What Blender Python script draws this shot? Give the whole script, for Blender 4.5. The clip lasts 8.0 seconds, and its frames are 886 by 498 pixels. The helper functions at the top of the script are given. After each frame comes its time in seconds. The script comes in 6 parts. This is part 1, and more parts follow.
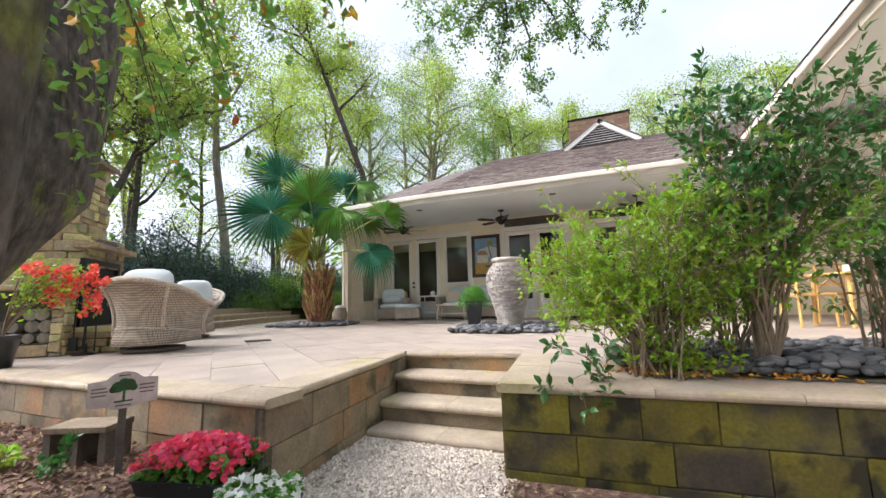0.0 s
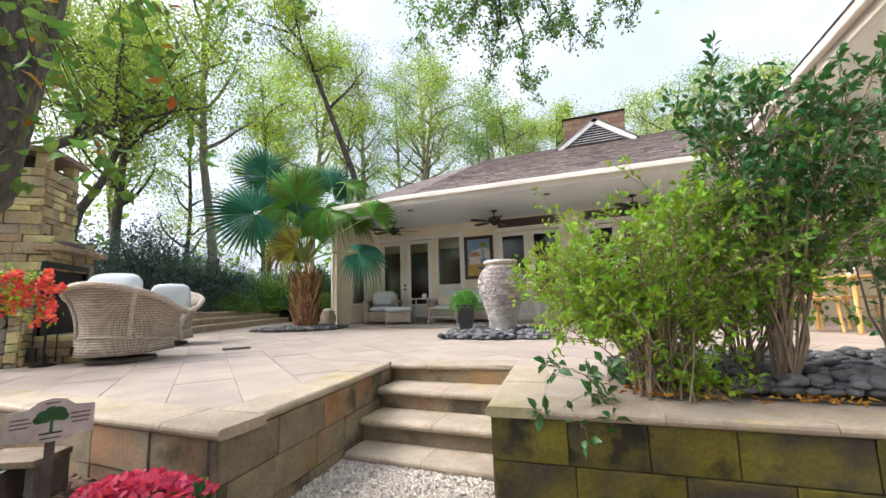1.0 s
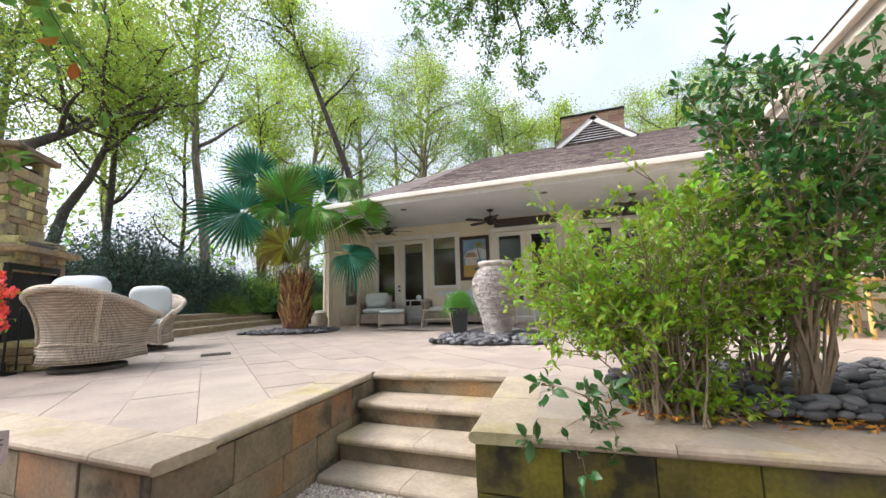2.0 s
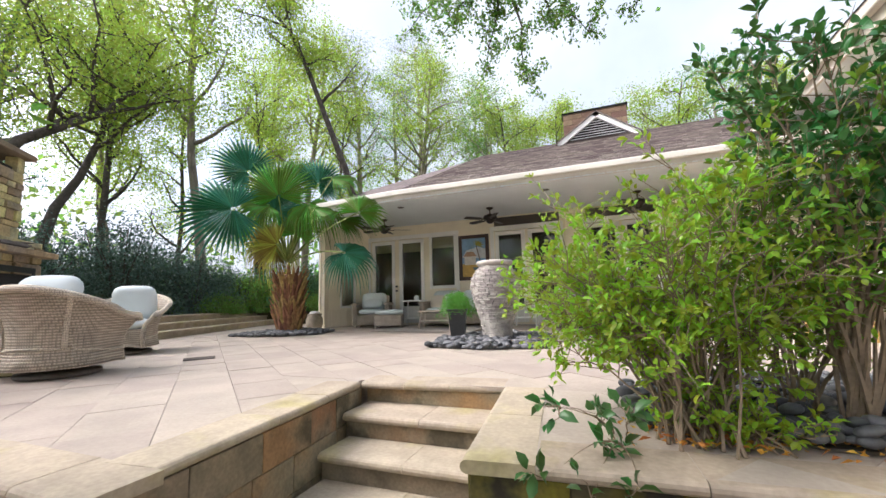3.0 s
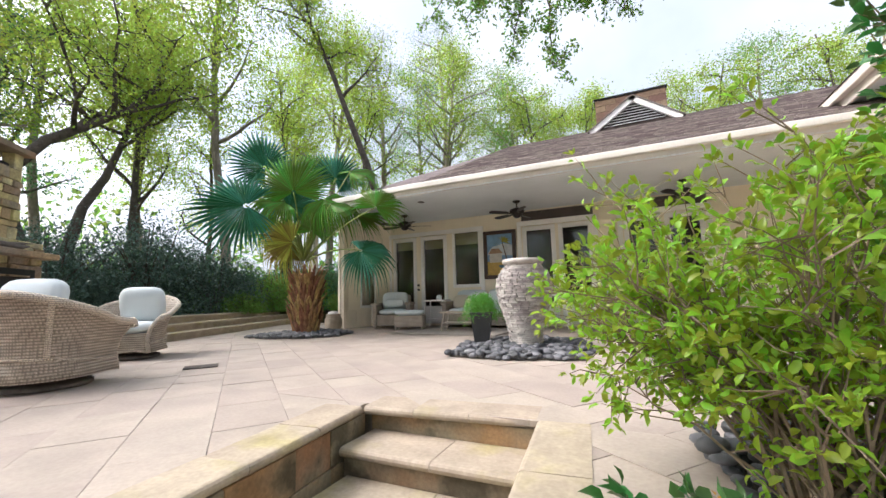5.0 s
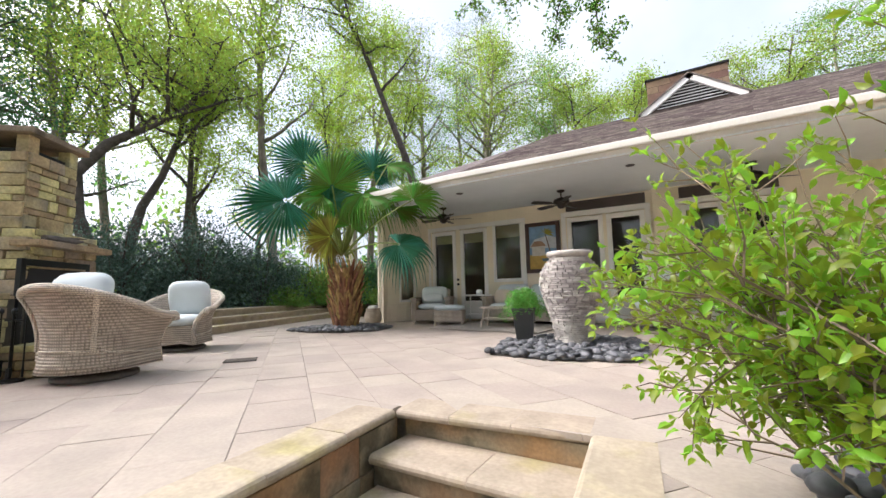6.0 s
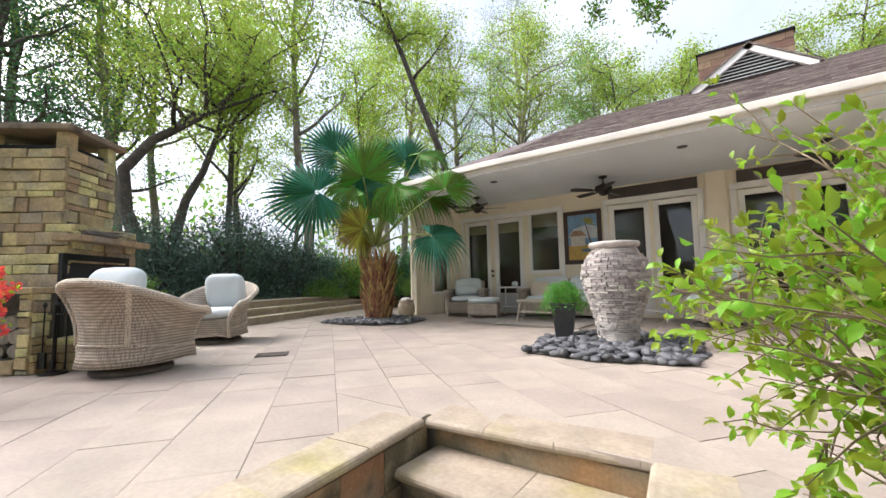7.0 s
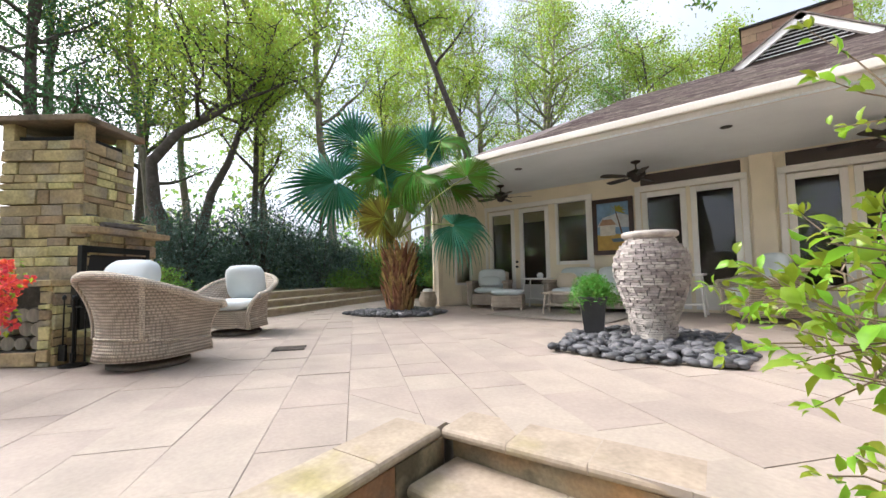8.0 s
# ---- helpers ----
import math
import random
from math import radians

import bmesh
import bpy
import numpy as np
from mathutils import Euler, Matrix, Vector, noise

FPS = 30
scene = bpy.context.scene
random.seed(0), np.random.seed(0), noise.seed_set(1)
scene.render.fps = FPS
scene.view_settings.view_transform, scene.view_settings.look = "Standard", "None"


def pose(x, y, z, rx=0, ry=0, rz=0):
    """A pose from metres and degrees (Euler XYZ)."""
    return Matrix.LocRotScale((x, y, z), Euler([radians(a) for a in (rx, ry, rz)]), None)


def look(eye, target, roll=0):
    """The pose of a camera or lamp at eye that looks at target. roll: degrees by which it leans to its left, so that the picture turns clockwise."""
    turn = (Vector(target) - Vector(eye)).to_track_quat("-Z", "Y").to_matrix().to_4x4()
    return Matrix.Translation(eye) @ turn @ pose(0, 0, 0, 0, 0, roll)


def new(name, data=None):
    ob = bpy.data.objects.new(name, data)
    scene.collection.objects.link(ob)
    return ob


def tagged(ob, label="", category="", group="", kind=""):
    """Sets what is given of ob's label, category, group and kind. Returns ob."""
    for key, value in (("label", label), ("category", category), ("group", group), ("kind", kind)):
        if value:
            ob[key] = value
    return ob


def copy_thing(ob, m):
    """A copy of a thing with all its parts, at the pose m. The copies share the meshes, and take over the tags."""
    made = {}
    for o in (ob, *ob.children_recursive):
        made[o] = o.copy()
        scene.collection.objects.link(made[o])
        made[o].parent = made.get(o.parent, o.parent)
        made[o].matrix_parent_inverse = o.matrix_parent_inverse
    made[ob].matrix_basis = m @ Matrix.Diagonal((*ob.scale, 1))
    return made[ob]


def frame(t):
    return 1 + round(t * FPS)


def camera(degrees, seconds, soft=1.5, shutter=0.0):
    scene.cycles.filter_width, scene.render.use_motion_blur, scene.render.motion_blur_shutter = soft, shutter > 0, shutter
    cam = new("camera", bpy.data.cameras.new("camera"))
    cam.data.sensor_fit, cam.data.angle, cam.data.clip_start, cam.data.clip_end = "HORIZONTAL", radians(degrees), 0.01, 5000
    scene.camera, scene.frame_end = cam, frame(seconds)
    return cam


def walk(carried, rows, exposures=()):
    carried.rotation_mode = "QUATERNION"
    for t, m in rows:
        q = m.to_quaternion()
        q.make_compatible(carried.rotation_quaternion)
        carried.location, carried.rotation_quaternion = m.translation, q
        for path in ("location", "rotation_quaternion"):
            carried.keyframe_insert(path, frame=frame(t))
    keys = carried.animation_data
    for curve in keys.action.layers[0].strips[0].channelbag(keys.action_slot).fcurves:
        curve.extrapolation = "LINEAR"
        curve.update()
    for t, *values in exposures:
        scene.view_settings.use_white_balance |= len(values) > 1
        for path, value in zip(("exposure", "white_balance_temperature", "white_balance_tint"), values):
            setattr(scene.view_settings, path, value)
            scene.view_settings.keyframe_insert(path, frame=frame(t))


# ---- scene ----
cam = camera(96.1, 8.0)
PATH = [
    (0, (-0.174, 4.039, 0.514), (-0.927, 5.873, 0.77), -1.6),
    (0.5, (-0.203, 4.17, 0.55), (-0.938, 6.012, 0.807), -1.7),
    (1, (-0.219, 4.317, 0.579), (-0.945, 6.163, 0.835), -1.7),
    (1.5, (-0.219, 4.466, 0.607), (-0.939, 6.314, 0.863), -1.7),
    (3, (-0.276, 4.893, 0.642), (-0.999, 6.74, 0.896), -1.6),
    (3.5, (-0.322, 5.025, 0.668), (-1.045, 6.873, 0.92), -1.5),
    (4, (-0.356, 5.176, 0.677), (-1.096, 7.017, 0.925), -1.6),
    (5.5, (-0.471, 5.563, 0.745), (-1.399, 7.319, 0.975), -1.4),
    (6, (-0.524, 5.687, 0.732), (-1.55, 7.39, 0.948), -1.3),
    (6.5, (-0.584, 5.799, 0.754), (-1.697, 7.449, 0.946), -1.2),
    (7, (-0.647, 5.91, 0.782), (-1.819, 7.521, 0.951), -1.2),
    (7.5, (-0.701, 6.016, 0.799), (-1.92, 7.595, 0.942), -1.1),
    (8, (-0.764, 6.122, 0.814), (-2.033, 7.662, 0.934), -1.1),
]
walk(cam, [(t, look(eye, target, roll)) for t, eye, target, roll in PATH])

# ---- world, sun, exposure ----
SUN_AZ, SUN_EL = radians(-112), radians(46)          # azimuth from +y towards +x
world = bpy.data.worlds.new("sky")
scene.world = world
world.use_nodes = True
wn, wl = world.node_tree.nodes, world.node_tree.links
sky = wn.new("ShaderNodeTexSky")
sky.sky_type, sky.sun_disc = "NISHITA", False
sky.sun_elevation, sky.sun_rotation = SUN_EL, SUN_AZ
sky.air_density, sky.dust_density, sky.ozone_density = 0.7, 9.0, 1.0
# thin bright cloud over most of the sky
coord, haze, cover, veil = wn.new("ShaderNodeTexCoord"), wn.new("ShaderNodeTexNoise"), wn.new("ShaderNodeMapRange"), wn.new("ShaderNodeMix")
haze.inputs["Scale"].default_value, haze.inputs["Detail"].default_value = 2.2, 5.0
cover.inputs["From Min"].default_value, cover.inputs["From Max"].default_value = 0.35, 0.6
cover.inputs["To Min"].default_value, cover.inputs["To Max"].default_value = 0.45, 0.95
veil.data_type, veil.blend_type = "RGBA", "LIGHTEN"
veil.inputs["B"].default_value = (2.9, 2.92, 2.95, 1)
wl.new(coord.outputs["Generated"], haze.inputs["Vector"]), wl.new(haze.outputs["Fac"], cover.inputs["Value"])
wl.new(cover.outputs[0], veil.inputs["Factor"]), wl.new(sky.outputs[0], veil.inputs["A"])
wl.new(veil.outputs["Result"], wn["Background"].inputs[0])
wn["Background"].inputs[1].default_value = 0.15
sun = new("sun", bpy.data.lights.new("sun", "SUN"))
sun.data.energy, sun.data.angle, sun.data.color = 1.15, radians(28), (1.0, 0.97, 0.92)
to_sun = Vector((math.sin(SUN_AZ) * math.cos(SUN_EL), math.cos(SUN_AZ) * math.cos(SUN_EL), math.sin(SUN_EL)))
sun.matrix_world = look(to_sun * 50, (0, 0, 0))
scene.view_settings.exposure = 1.42
scene.view_settings.use_white_balance = True
scene.view_settings.white_balance_temperature = 5800


# ---- materials ----
def mat(name, base, rough=0.7, metal=0.0, var=0.25, scale=4.0, bump=0.2, fine=60.0, tint=None, tint_scale=1.5, tint_at=(0.5, 0.7),
        per=0.0, leaf=0.0, coat=0.0, random_by="object", stain=None, stretch=1.0, relief=0.01):
    """A surface of one base colour, varied at two scales, with fine relief, stains of a second colour, and a piece-to-piece spread."""
    m = bpy.data.materials.new(name)
    m.use_nodes = True
    n, l = m.node_tree.nodes, m.node_tree.links
    b = n["Principled BSDF"]
    b.inputs["Roughness"].default_value, b.inputs["Metallic"].default_value = rough, metal
    b.inputs["Coat Weight"].default_value = coat
    tc = n.new("ShaderNodeTexCoord")

    def noise_of(sc, detail=6.0):
        t = n.new("ShaderNodeTexNoise")
        t.inputs["Scale"].default_value, t.inputs["Detail"].default_value = sc, detail
        l.new(where, t.inputs["Vector"])
        return t.outputs["Fac"]
    where = tc.outputs["Object"]
    if stretch != 1.0:
        mp = n.new("ShaderNodeMapping")
        mp.inputs["Scale"].default_value = (1, 1, stretch)
        l.new(where, mp.inputs["Vector"])
        where = mp.outputs[0]
    if per:
        rnd = n.new("ShaderNodeObjectInfo").outputs["Random"] if random_by == "object" else n.new("ShaderNodeNewGeometry").outputs["Random Per Island"]
        add = n.new("ShaderNodeVectorMath")
        add.operation = "MULTIPLY_ADD"
        l.new(rnd, add.inputs[0])
        add.inputs[1].default_value = (37, 19, 53)
        l.new(where, add.inputs[2])
        where = add.outputs[0]

    def ramp(fac, lo, hi, c0, c1):
        r = n.new("ShaderNodeMapRange")
        r.inputs["From Min"].default_value, r.inputs["From Max"].default_value = lo, hi
        r.inputs["To Min"].default_value, r.inputs["To Max"].default_value = c0, c1
        l.new(fac, r.inputs["Value"])
        return r.outputs[0]

    def mixc(a, b2, fac, kind="MIX"):
        x = n.new("ShaderNodeMix")
        x.data_type, x.blend_type = "RGBA", kind
        for s, v in ((x.inputs["A"], a), (x.inputs["B"], b2), (x.inputs["Factor"], fac)):
            if isinstance(v, (tuple, float, int)):
                s.default_value = (*v, 1) if isinstance(v, tuple) else v
            else:
                l.new(v, s)
        return x.outputs["Result"]
    big = ramp(noise_of(scale), 0.3, 0.7, 1 - var, 1 + var)
    small = ramp(noise_of(fine, 3), 0.3, 0.7, 1 - var * 0.6, 1 + var * 0.6)
    mul = n.new("ShaderNodeMath")
    mul.operation = "MULTIPLY"
    l.new(big, mul.inputs[0]), l.new(small, mul.inputs[1])
    value = mul.outputs[0]
    if per:
        m2 = n.new("ShaderNodeMath")
        m2.operation = "MULTIPLY"
        l.new(value, m2.inputs[0]), l.new(ramp(rnd, 0, 1, 1 - per, 1 + per), m2.inputs[1])
        value = m2.outputs[0]
    col = base
    if tint:
        col = mixc(base, tint, ramp(noise_of(tint_scale), tint_at[0], tint_at[1], 0, 1))
    if stain:
        col = mixc(col, stain, ramp(noise_of(tint_scale * 1.7 + 0.6, 4), 0.56, 0.66, 0, 0.85))
    hsv = n.new("ShaderNodeHueSaturation")
    l.new(value, hsv.inputs["Value"])
    if isinstance(col, tuple):
        hsv.inputs["Color"].default_value = (*col, 1)
    else:
        l.new(col, hsv.inputs["Color"])
    if per:
        l.new(ramp(rnd, 0, 1, 0.5 - 0.03 * per / 0.3, 0.5 + 0.03 * per / 0.3), hsv.inputs["Hue"])
    l.new(hsv.outputs[0], b.inputs["Base Color"])
    if bump:
        bp = n.new("ShaderNodeBump")
        bp.inputs["Strength"].default_value, bp.inputs["Distance"].default_value = bump, relief
        l.new(noise_of(fine * 0.7, 8), bp.inputs["Height"])
        l.new(bp.outputs[0], b.inputs["Normal"])
    if leaf:
        tr, mx = n.new("ShaderNodeBsdfTranslucent"), n.new("ShaderNodeMixShader")
        l.new(hsv.outputs[0], tr.inputs[0])
        mx.inputs[0].default_value = leaf
        l.new(b.outputs[0], mx.inputs[1]), l.new(tr.outputs[0], mx.inputs[2])
        l.new(mx.outputs[0], n["Material Output"].inputs[0])
    return m


def weave_mat(name, base, sx, sz):
    """Woven wicker: two crossed wave reliefs, with the shade of the gaps put into the colour."""
    m = mat(name, base, 0.6, var=0.18, scale=6, bump=0, fine=90)
    n, l = m.node_tree.nodes, m.node_tree.links
    b = n["Principled BSDF"]
    tc = n.new("ShaderNodeTexCoord")
    waves = []
    for axis, sc in (("X", sx), ("Y", sx), ("Z", sz)):
        w = n.new("ShaderNodeTexWave")
        w.bands_direction = axis
        w.inputs["Scale"].default_value, w.inputs["Distortion"].default_value = sc, 0.4
        l.new(tc.outputs["Object"], w.inputs["Vector"])
        waves.append(w.outputs["Fac"])
    a = n.new("ShaderNodeMath")
    a.operation = "MULTIPLY"
    l.new(waves[0], a.inputs[0]), l.new(waves[2], a.inputs[1])
    a2 = n.new("ShaderNodeMath")
    a2.operation = "MULTIPLY_ADD"
    l.new(waves[1], a2.inputs[0]), l.new(waves[2], a2.inputs[1]), l.new(a.outputs[0], a2.inputs[2])
    bp = n.new("ShaderNodeBump")
    bp.inputs["Strength"].default_value, bp.inputs["Distance"].default_value = 0.8, 0.006
    l.new(a2.outputs[0], bp.inputs["Height"])
    l.new(bp.outputs[0], b.inputs["Normal"])
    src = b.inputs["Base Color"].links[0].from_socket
    # shade painted by relief height: gaps darker, strand tops a little lighter
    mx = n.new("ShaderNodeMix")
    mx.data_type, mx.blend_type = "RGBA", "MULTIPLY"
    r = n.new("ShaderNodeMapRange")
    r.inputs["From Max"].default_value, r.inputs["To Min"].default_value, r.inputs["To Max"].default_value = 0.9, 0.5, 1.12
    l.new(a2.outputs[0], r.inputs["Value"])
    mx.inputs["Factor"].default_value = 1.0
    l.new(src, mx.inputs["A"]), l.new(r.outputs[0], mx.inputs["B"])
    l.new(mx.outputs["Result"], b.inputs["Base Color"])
    return m


def glass_mat(name):
    """Window glass over a dim room: dark, smooth, mirroring the garden."""
    m = bpy.data.materials.new(name)
    m.use_nodes = True
    b = m.node_tree.nodes["Principled BSDF"]
    b.inputs["Base Color"].default_value = (1, 1, 1, 1)
    b.inputs["Roughness"].default_value, b.inputs["Transmission Weight"].default_value, b.inputs["IOR"].default_value = 0.0, 1.0, 1.45
    return m


M = {
    "tile": mat("limestone_tile", (0.355, 0.298, 0.248), 0.6, var=0.12, scale=2.5, bump=0.15, fine=45, tint=(0.30, 0.255, 0.215), tint_scale=1.2, tint_at=(0.5, 0.75), per=0.06),
    "joint": mat("joint_sand", (0.33, 0.28, 0.22), 0.95, var=0.2, scale=8),
    "coping": mat("limestone_coping", (0.37, 0.305, 0.225), 0.7, var=0.16, scale=5, bump=0.25, fine=40, tint=(0.33, 0.28, 0.13), tint_scale=2.4, tint_at=(0.55, 0.72), per=0.08),
    "block": mat("mossy_block", (0.048, 0.038, 0.024), 0.85, var=0.3, scale=5, bump=0.5, fine=50, tint=(0.125, 0.105, 0.008), tint_scale=2.2, tint_at=(0.36, 0.56), per=0.05, stain=(0.008, 0.007, 0.006)),
    "block2": mat("weathered_block", (0.22, 0.175, 0.115), 0.85, var=0.25, scale=5, bump=0.5, fine=50, tint=(0.28, 0.155, 0.075), tint_scale=1.6, tint_at=(0.5, 0.66), per=0.10, stain=(0.07, 0.058, 0.035)),
    "mortar": mat("dark_mortar", (0.07, 0.06, 0.045), 0.95, var=0.3, scale=9),
    "gravel_bed": mat("crushed_shell_bed", (0.42, 0.36, 0.29), 0.95, var=0.35, scale=30, bump=0.8, fine=160),
    "gravel": mat("crushed_shell", (0.60, 0.53, 0.45), 0.85, var=0.2, scale=20, per=0.3, random_by="island"),
    "mulch_bed": mat("mulch_soil", (0.13, 0.08, 0.055), 0.95, var=0.4, scale=14, bump=0.9, fine=70, tint=(0.22, 0.15, 0.11), tint_scale=20),
    "mulch": mat("leaf_litter", (0.26, 0.16, 0.11), 0.85, var=0.25, scale=20, per=0.45, random_by="island"),
    "grass": mat("woodland_floor", (0.10, 0.09, 0.045), 0.95, var=0.4, scale=1.2, bump=0.6, fine=20, tint=(0.05, 0.08, 0.02), tint_scale=0.6),
    "stucco": mat("cream_siding", (0.82, 0.74, 0.58), 0.7, var=0.05, scale=2, bump=0.08, fine=120),
    "white": mat("white_paint", (0.83, 0.81, 0.77), 0.45, var=0.04, scale=3, bump=0.03),
    "soffit": mat("grey_soffit_paint", (0.72, 0.76, 0.77), 0.7, var=0.04, scale=2, bump=0.03),
    "shingle": mat("brown_shingle", (0.135, 0.107, 0.097), 0.9, var=0.25, scale=3, bump=0.4, fine=150, tint=(0.21, 0.17, 0.155), tint_scale=6, per=0.32, random_by="island"),
    "fascia": mat("aged_fascia_paint", (0.62, 0.58, 0.51), 0.5, var=0.08, scale=2, bump=0.05, stretch=0.3),
    "louver": mat("white_louvre", (0.66, 0.66, 0.66), 0.5, var=0.05),
    "dark": mat("dark_void", (0.015, 0.014, 0.013), 0.9, var=0.1),
    "brick": mat("chimney_brick", (0.30, 0.19, 0.13), 0.85, var=0.15, scale=8, per=0.2),
    "glass": glass_mat("window_glass"),
    # near-black so that the unlit room's shade is in the colour
    "interior": mat("painted_dim_interior", (0.05, 0.043, 0.035), 0.8, var=0.3, scale=1.5),
    "blind": mat("roman_blind", (0.36, 0.33, 0.20), 0.9, var=0.1, scale=8),
    "transom": mat("dark_transom", (0.07, 0.055, 0.05), 0.35, var=0.15, scale=3),
    "black": mat("black_metal", (0.02, 0.02, 0.02), 0.4, 0.6, var=0.2),
    "bronze": mat("bronze_fan", (0.035, 0.028, 0.024), 0.4, 0.5, var=0.2),
    "stone": mat("ledge_stone", (0.40, 0.325, 0.16), 0.85, var=0.32, scale=5, bump=0.6, fine=35, tint=(0.30, 0.26, 0.18), tint_scale=2.0, tint_at=(0.5, 0.65), per=0.3),
    "slate": mat("stacked_slate", (0.36, 0.325, 0.30), 0.8, var=0.2, scale=12, bump=0.4, fine=60, tint=(0.24, 0.21, 0.2), tint_scale=4, per=0.32),
    "urn_core": mat("urn_core", (0.12, 0.105, 0.10), 0.9, var=0.2),
    "urn_rim": mat("urn_rim_stone", (0.40, 0.36, 0.32), 0.8, var=0.2, scale=9, bump=0.3),
    "pebble": mat("river_pebble", (0.09, 0.09, 0.095), 0.55, var=0.15, scale=8, bump=0.1, fine=70, per=0.5),
    "pebble_rest": mat("river_pebble_mixed", (0.09, 0.09, 0.095), 0.55, var=0.15, scale=8, bump=0.1, fine=70, per=0.5, random_by="island"),
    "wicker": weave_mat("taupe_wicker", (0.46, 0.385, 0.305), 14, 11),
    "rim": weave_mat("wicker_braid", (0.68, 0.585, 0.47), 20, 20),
    "cushion": mat("pale_blue_cushion", (0.60, 0.65, 0.66), 0.9, var=0.04, scale=4, bump=0.15, fine=180),
    "pillow": mat("cream_pillow", (0.62, 0.54, 0.43), 0.9, var=0.05, scale=4, bump=0.15, fine=180),
    "bark": mat("grey_bark", (0.25, 0.215, 0.17), 0.95, stretch=0.25, var=0.35, scale=6, bump=1.0, fine=25, tint=(0.10, 0.12, 0.05), tint_scale=1.5, tint_at=(0.5, 0.7)),
    "dark_bark": mat("dark_bark", (0.085, 0.07, 0.058), 0.95, var=0.35, scale=6, bump=1.0, fine=25),
    "oak_bark": mat("mossy_oak_bark", (0.085, 0.074, 0.064), 0.95, var=0.55, scale=14, bump=1.0, fine=34, stretch=0.55, relief=0.04, tint=(0.15, 0.17, 0.035), tint_scale=5, tint_at=(0.55, 0.66), stain=(0.02, 0.017, 0.014)),
    "stem": mat("shrub_stem", (0.21, 0.155, 0.10), 0.8, var=0.2, scale=10),
    "boot": mat("palm_boot", (0.28, 0.155, 0.06), 0.85, var=0.35, scale=9, bump=0.5, fine=40, tint=(0.10, 0.05, 0.02), tint_scale=5, per=0.35),
    "petiole": mat("palm_petiole", (0.22, 0.27, 0.06), 0.5, var=0.2, scale=6),
    "palm_blue": mat("palm_blade_blue", (0.05, 0.20, 0.115), 0.36, var=0.2, scale=4, bump=0.1, leaf=0.3, per=0.3, random_by="island"),
    "palm_green": mat("palm_blade_green", (0.13, 0.28, 0.035), 0.4, var=0.2, scale=4, bump=0.1, leaf=0.35, per=0.35, random_by="island"),
    "palm_old": mat("palm_blade_old", (0.36, 0.33, 0.05), 0.6, var=0.25, scale=4, bump=0.1, leaf=0.35, per=0.4, random_by="island"),
    "leaf_light": mat("spring_leaf", (0.30, 0.40, 0.05), 0.5, var=0.12, scale=1.0, bump=0, leaf=0.6, per=0.3, random_by="island"),
    "leaf_mid": mat("mid_leaf", (0.17, 0.29, 0.05), 0.5, var=0.12, scale=1.0, bump=0, leaf=0.55, per=0.35, random_by="island"),
    "leaf_dark": mat("dark_leaf", (0.07, 0.16, 0.055), 0.4, var=0.12, scale=1.0, bump=0, leaf=0.4, per=0.35, random_by="island"),
    "leaf_pine": mat("pine_needle", (0.13, 0.20, 0.11), 0.6, var=0.12, scale=1.0, bump=0, leaf=0.3, per=0.3, random_by="island"),
    "leaf_bush": mat("camellia_leaf", (0.07, 0.12, 0.085), 0.3, var=0.12, scale=1.0, bump=0, leaf=0.2, per=0.4, random_by="island"),
    "shrub_leaf": mat("shrub_leaf", (0.30, 0.45, 0.03), 0.35, var=0.12, scale=3.0, bump=0, leaf=0.5, per=0.35, random_by="island"),
    "shrub_mid": mat("shrub_mid_leaf", (0.18, 0.33, 0.03), 0.35, var=0.12, scale=3.0, bump=0, leaf=0.45, per=0.35, random_by="island"),
    "shrub_dark": mat("shrub_dark_leaf", (0.06, 0.16, 0.035), 0.35, var=0.12, scale=3.0, bump=0, leaf=0.3, per=0.35, random_by="island"),
    "fern": mat("asparagus_fern", (0.13, 0.32, 0.04), 0.6, var=0.12, bump=0, leaf=0.4, per=0.3, random_by="island"),
    "coral": mat("coral_petal", (0.85, 0.13, 0.10), 0.6, var=0.1, bump=0, leaf=0.3, per=0.2, random_by="island"),
    "pink": mat("pink_petal", (0.85, 0.10, 0.20), 0.6, var=0.1, bump=0, leaf=0.3, per=0.2, random_by="island"),
    "white_petal": mat("white_petal", (0.80, 0.80, 0.78), 0.6, var=0.05, bump=0, leaf=0.3, per=0.05, random_by="island"),
    "amber": mat("amber_leaf", (0.50, 0.24, 0.03), 0.6, var=0.1, bump=0, leaf=0.4, per=0.3, random_by="island"),
    "bamboo": mat("bamboo_cane", (0.55, 0.34, 0.11), 0.4, var=0.2, scale=12),
    "wood": mat("weathered_wood", (0.12, 0.10, 0.085), 0.85, var=0.3, scale=8, bump=0.4),
    "clay": mat("pale_clay", (0.42, 0.35, 0.26), 0.8, var=0.2, scale=8, bump=0.3),
    "dark_pot": mat("dark_glazed_pot", (0.035, 0.035, 0.035), 0.35, var=0.2),
    "plastic": mat("black_plastic_tray", (0.015, 0.016, 0.02), 0.4, var=0.1),
    "frame": mat("dark_picture_frame", (0.05, 0.022, 0.016), 0.35, var=0.2, scale=12),
    "rug": mat("grey_outdoor_rug", (0.30, 0.27, 0.23), 0.95, var=0.2, scale=14, bump=0.5),
    "sign": mat("sign_board", (0.56, 0.48, 0.46), 0.6, var=0.15, scale=12),
}


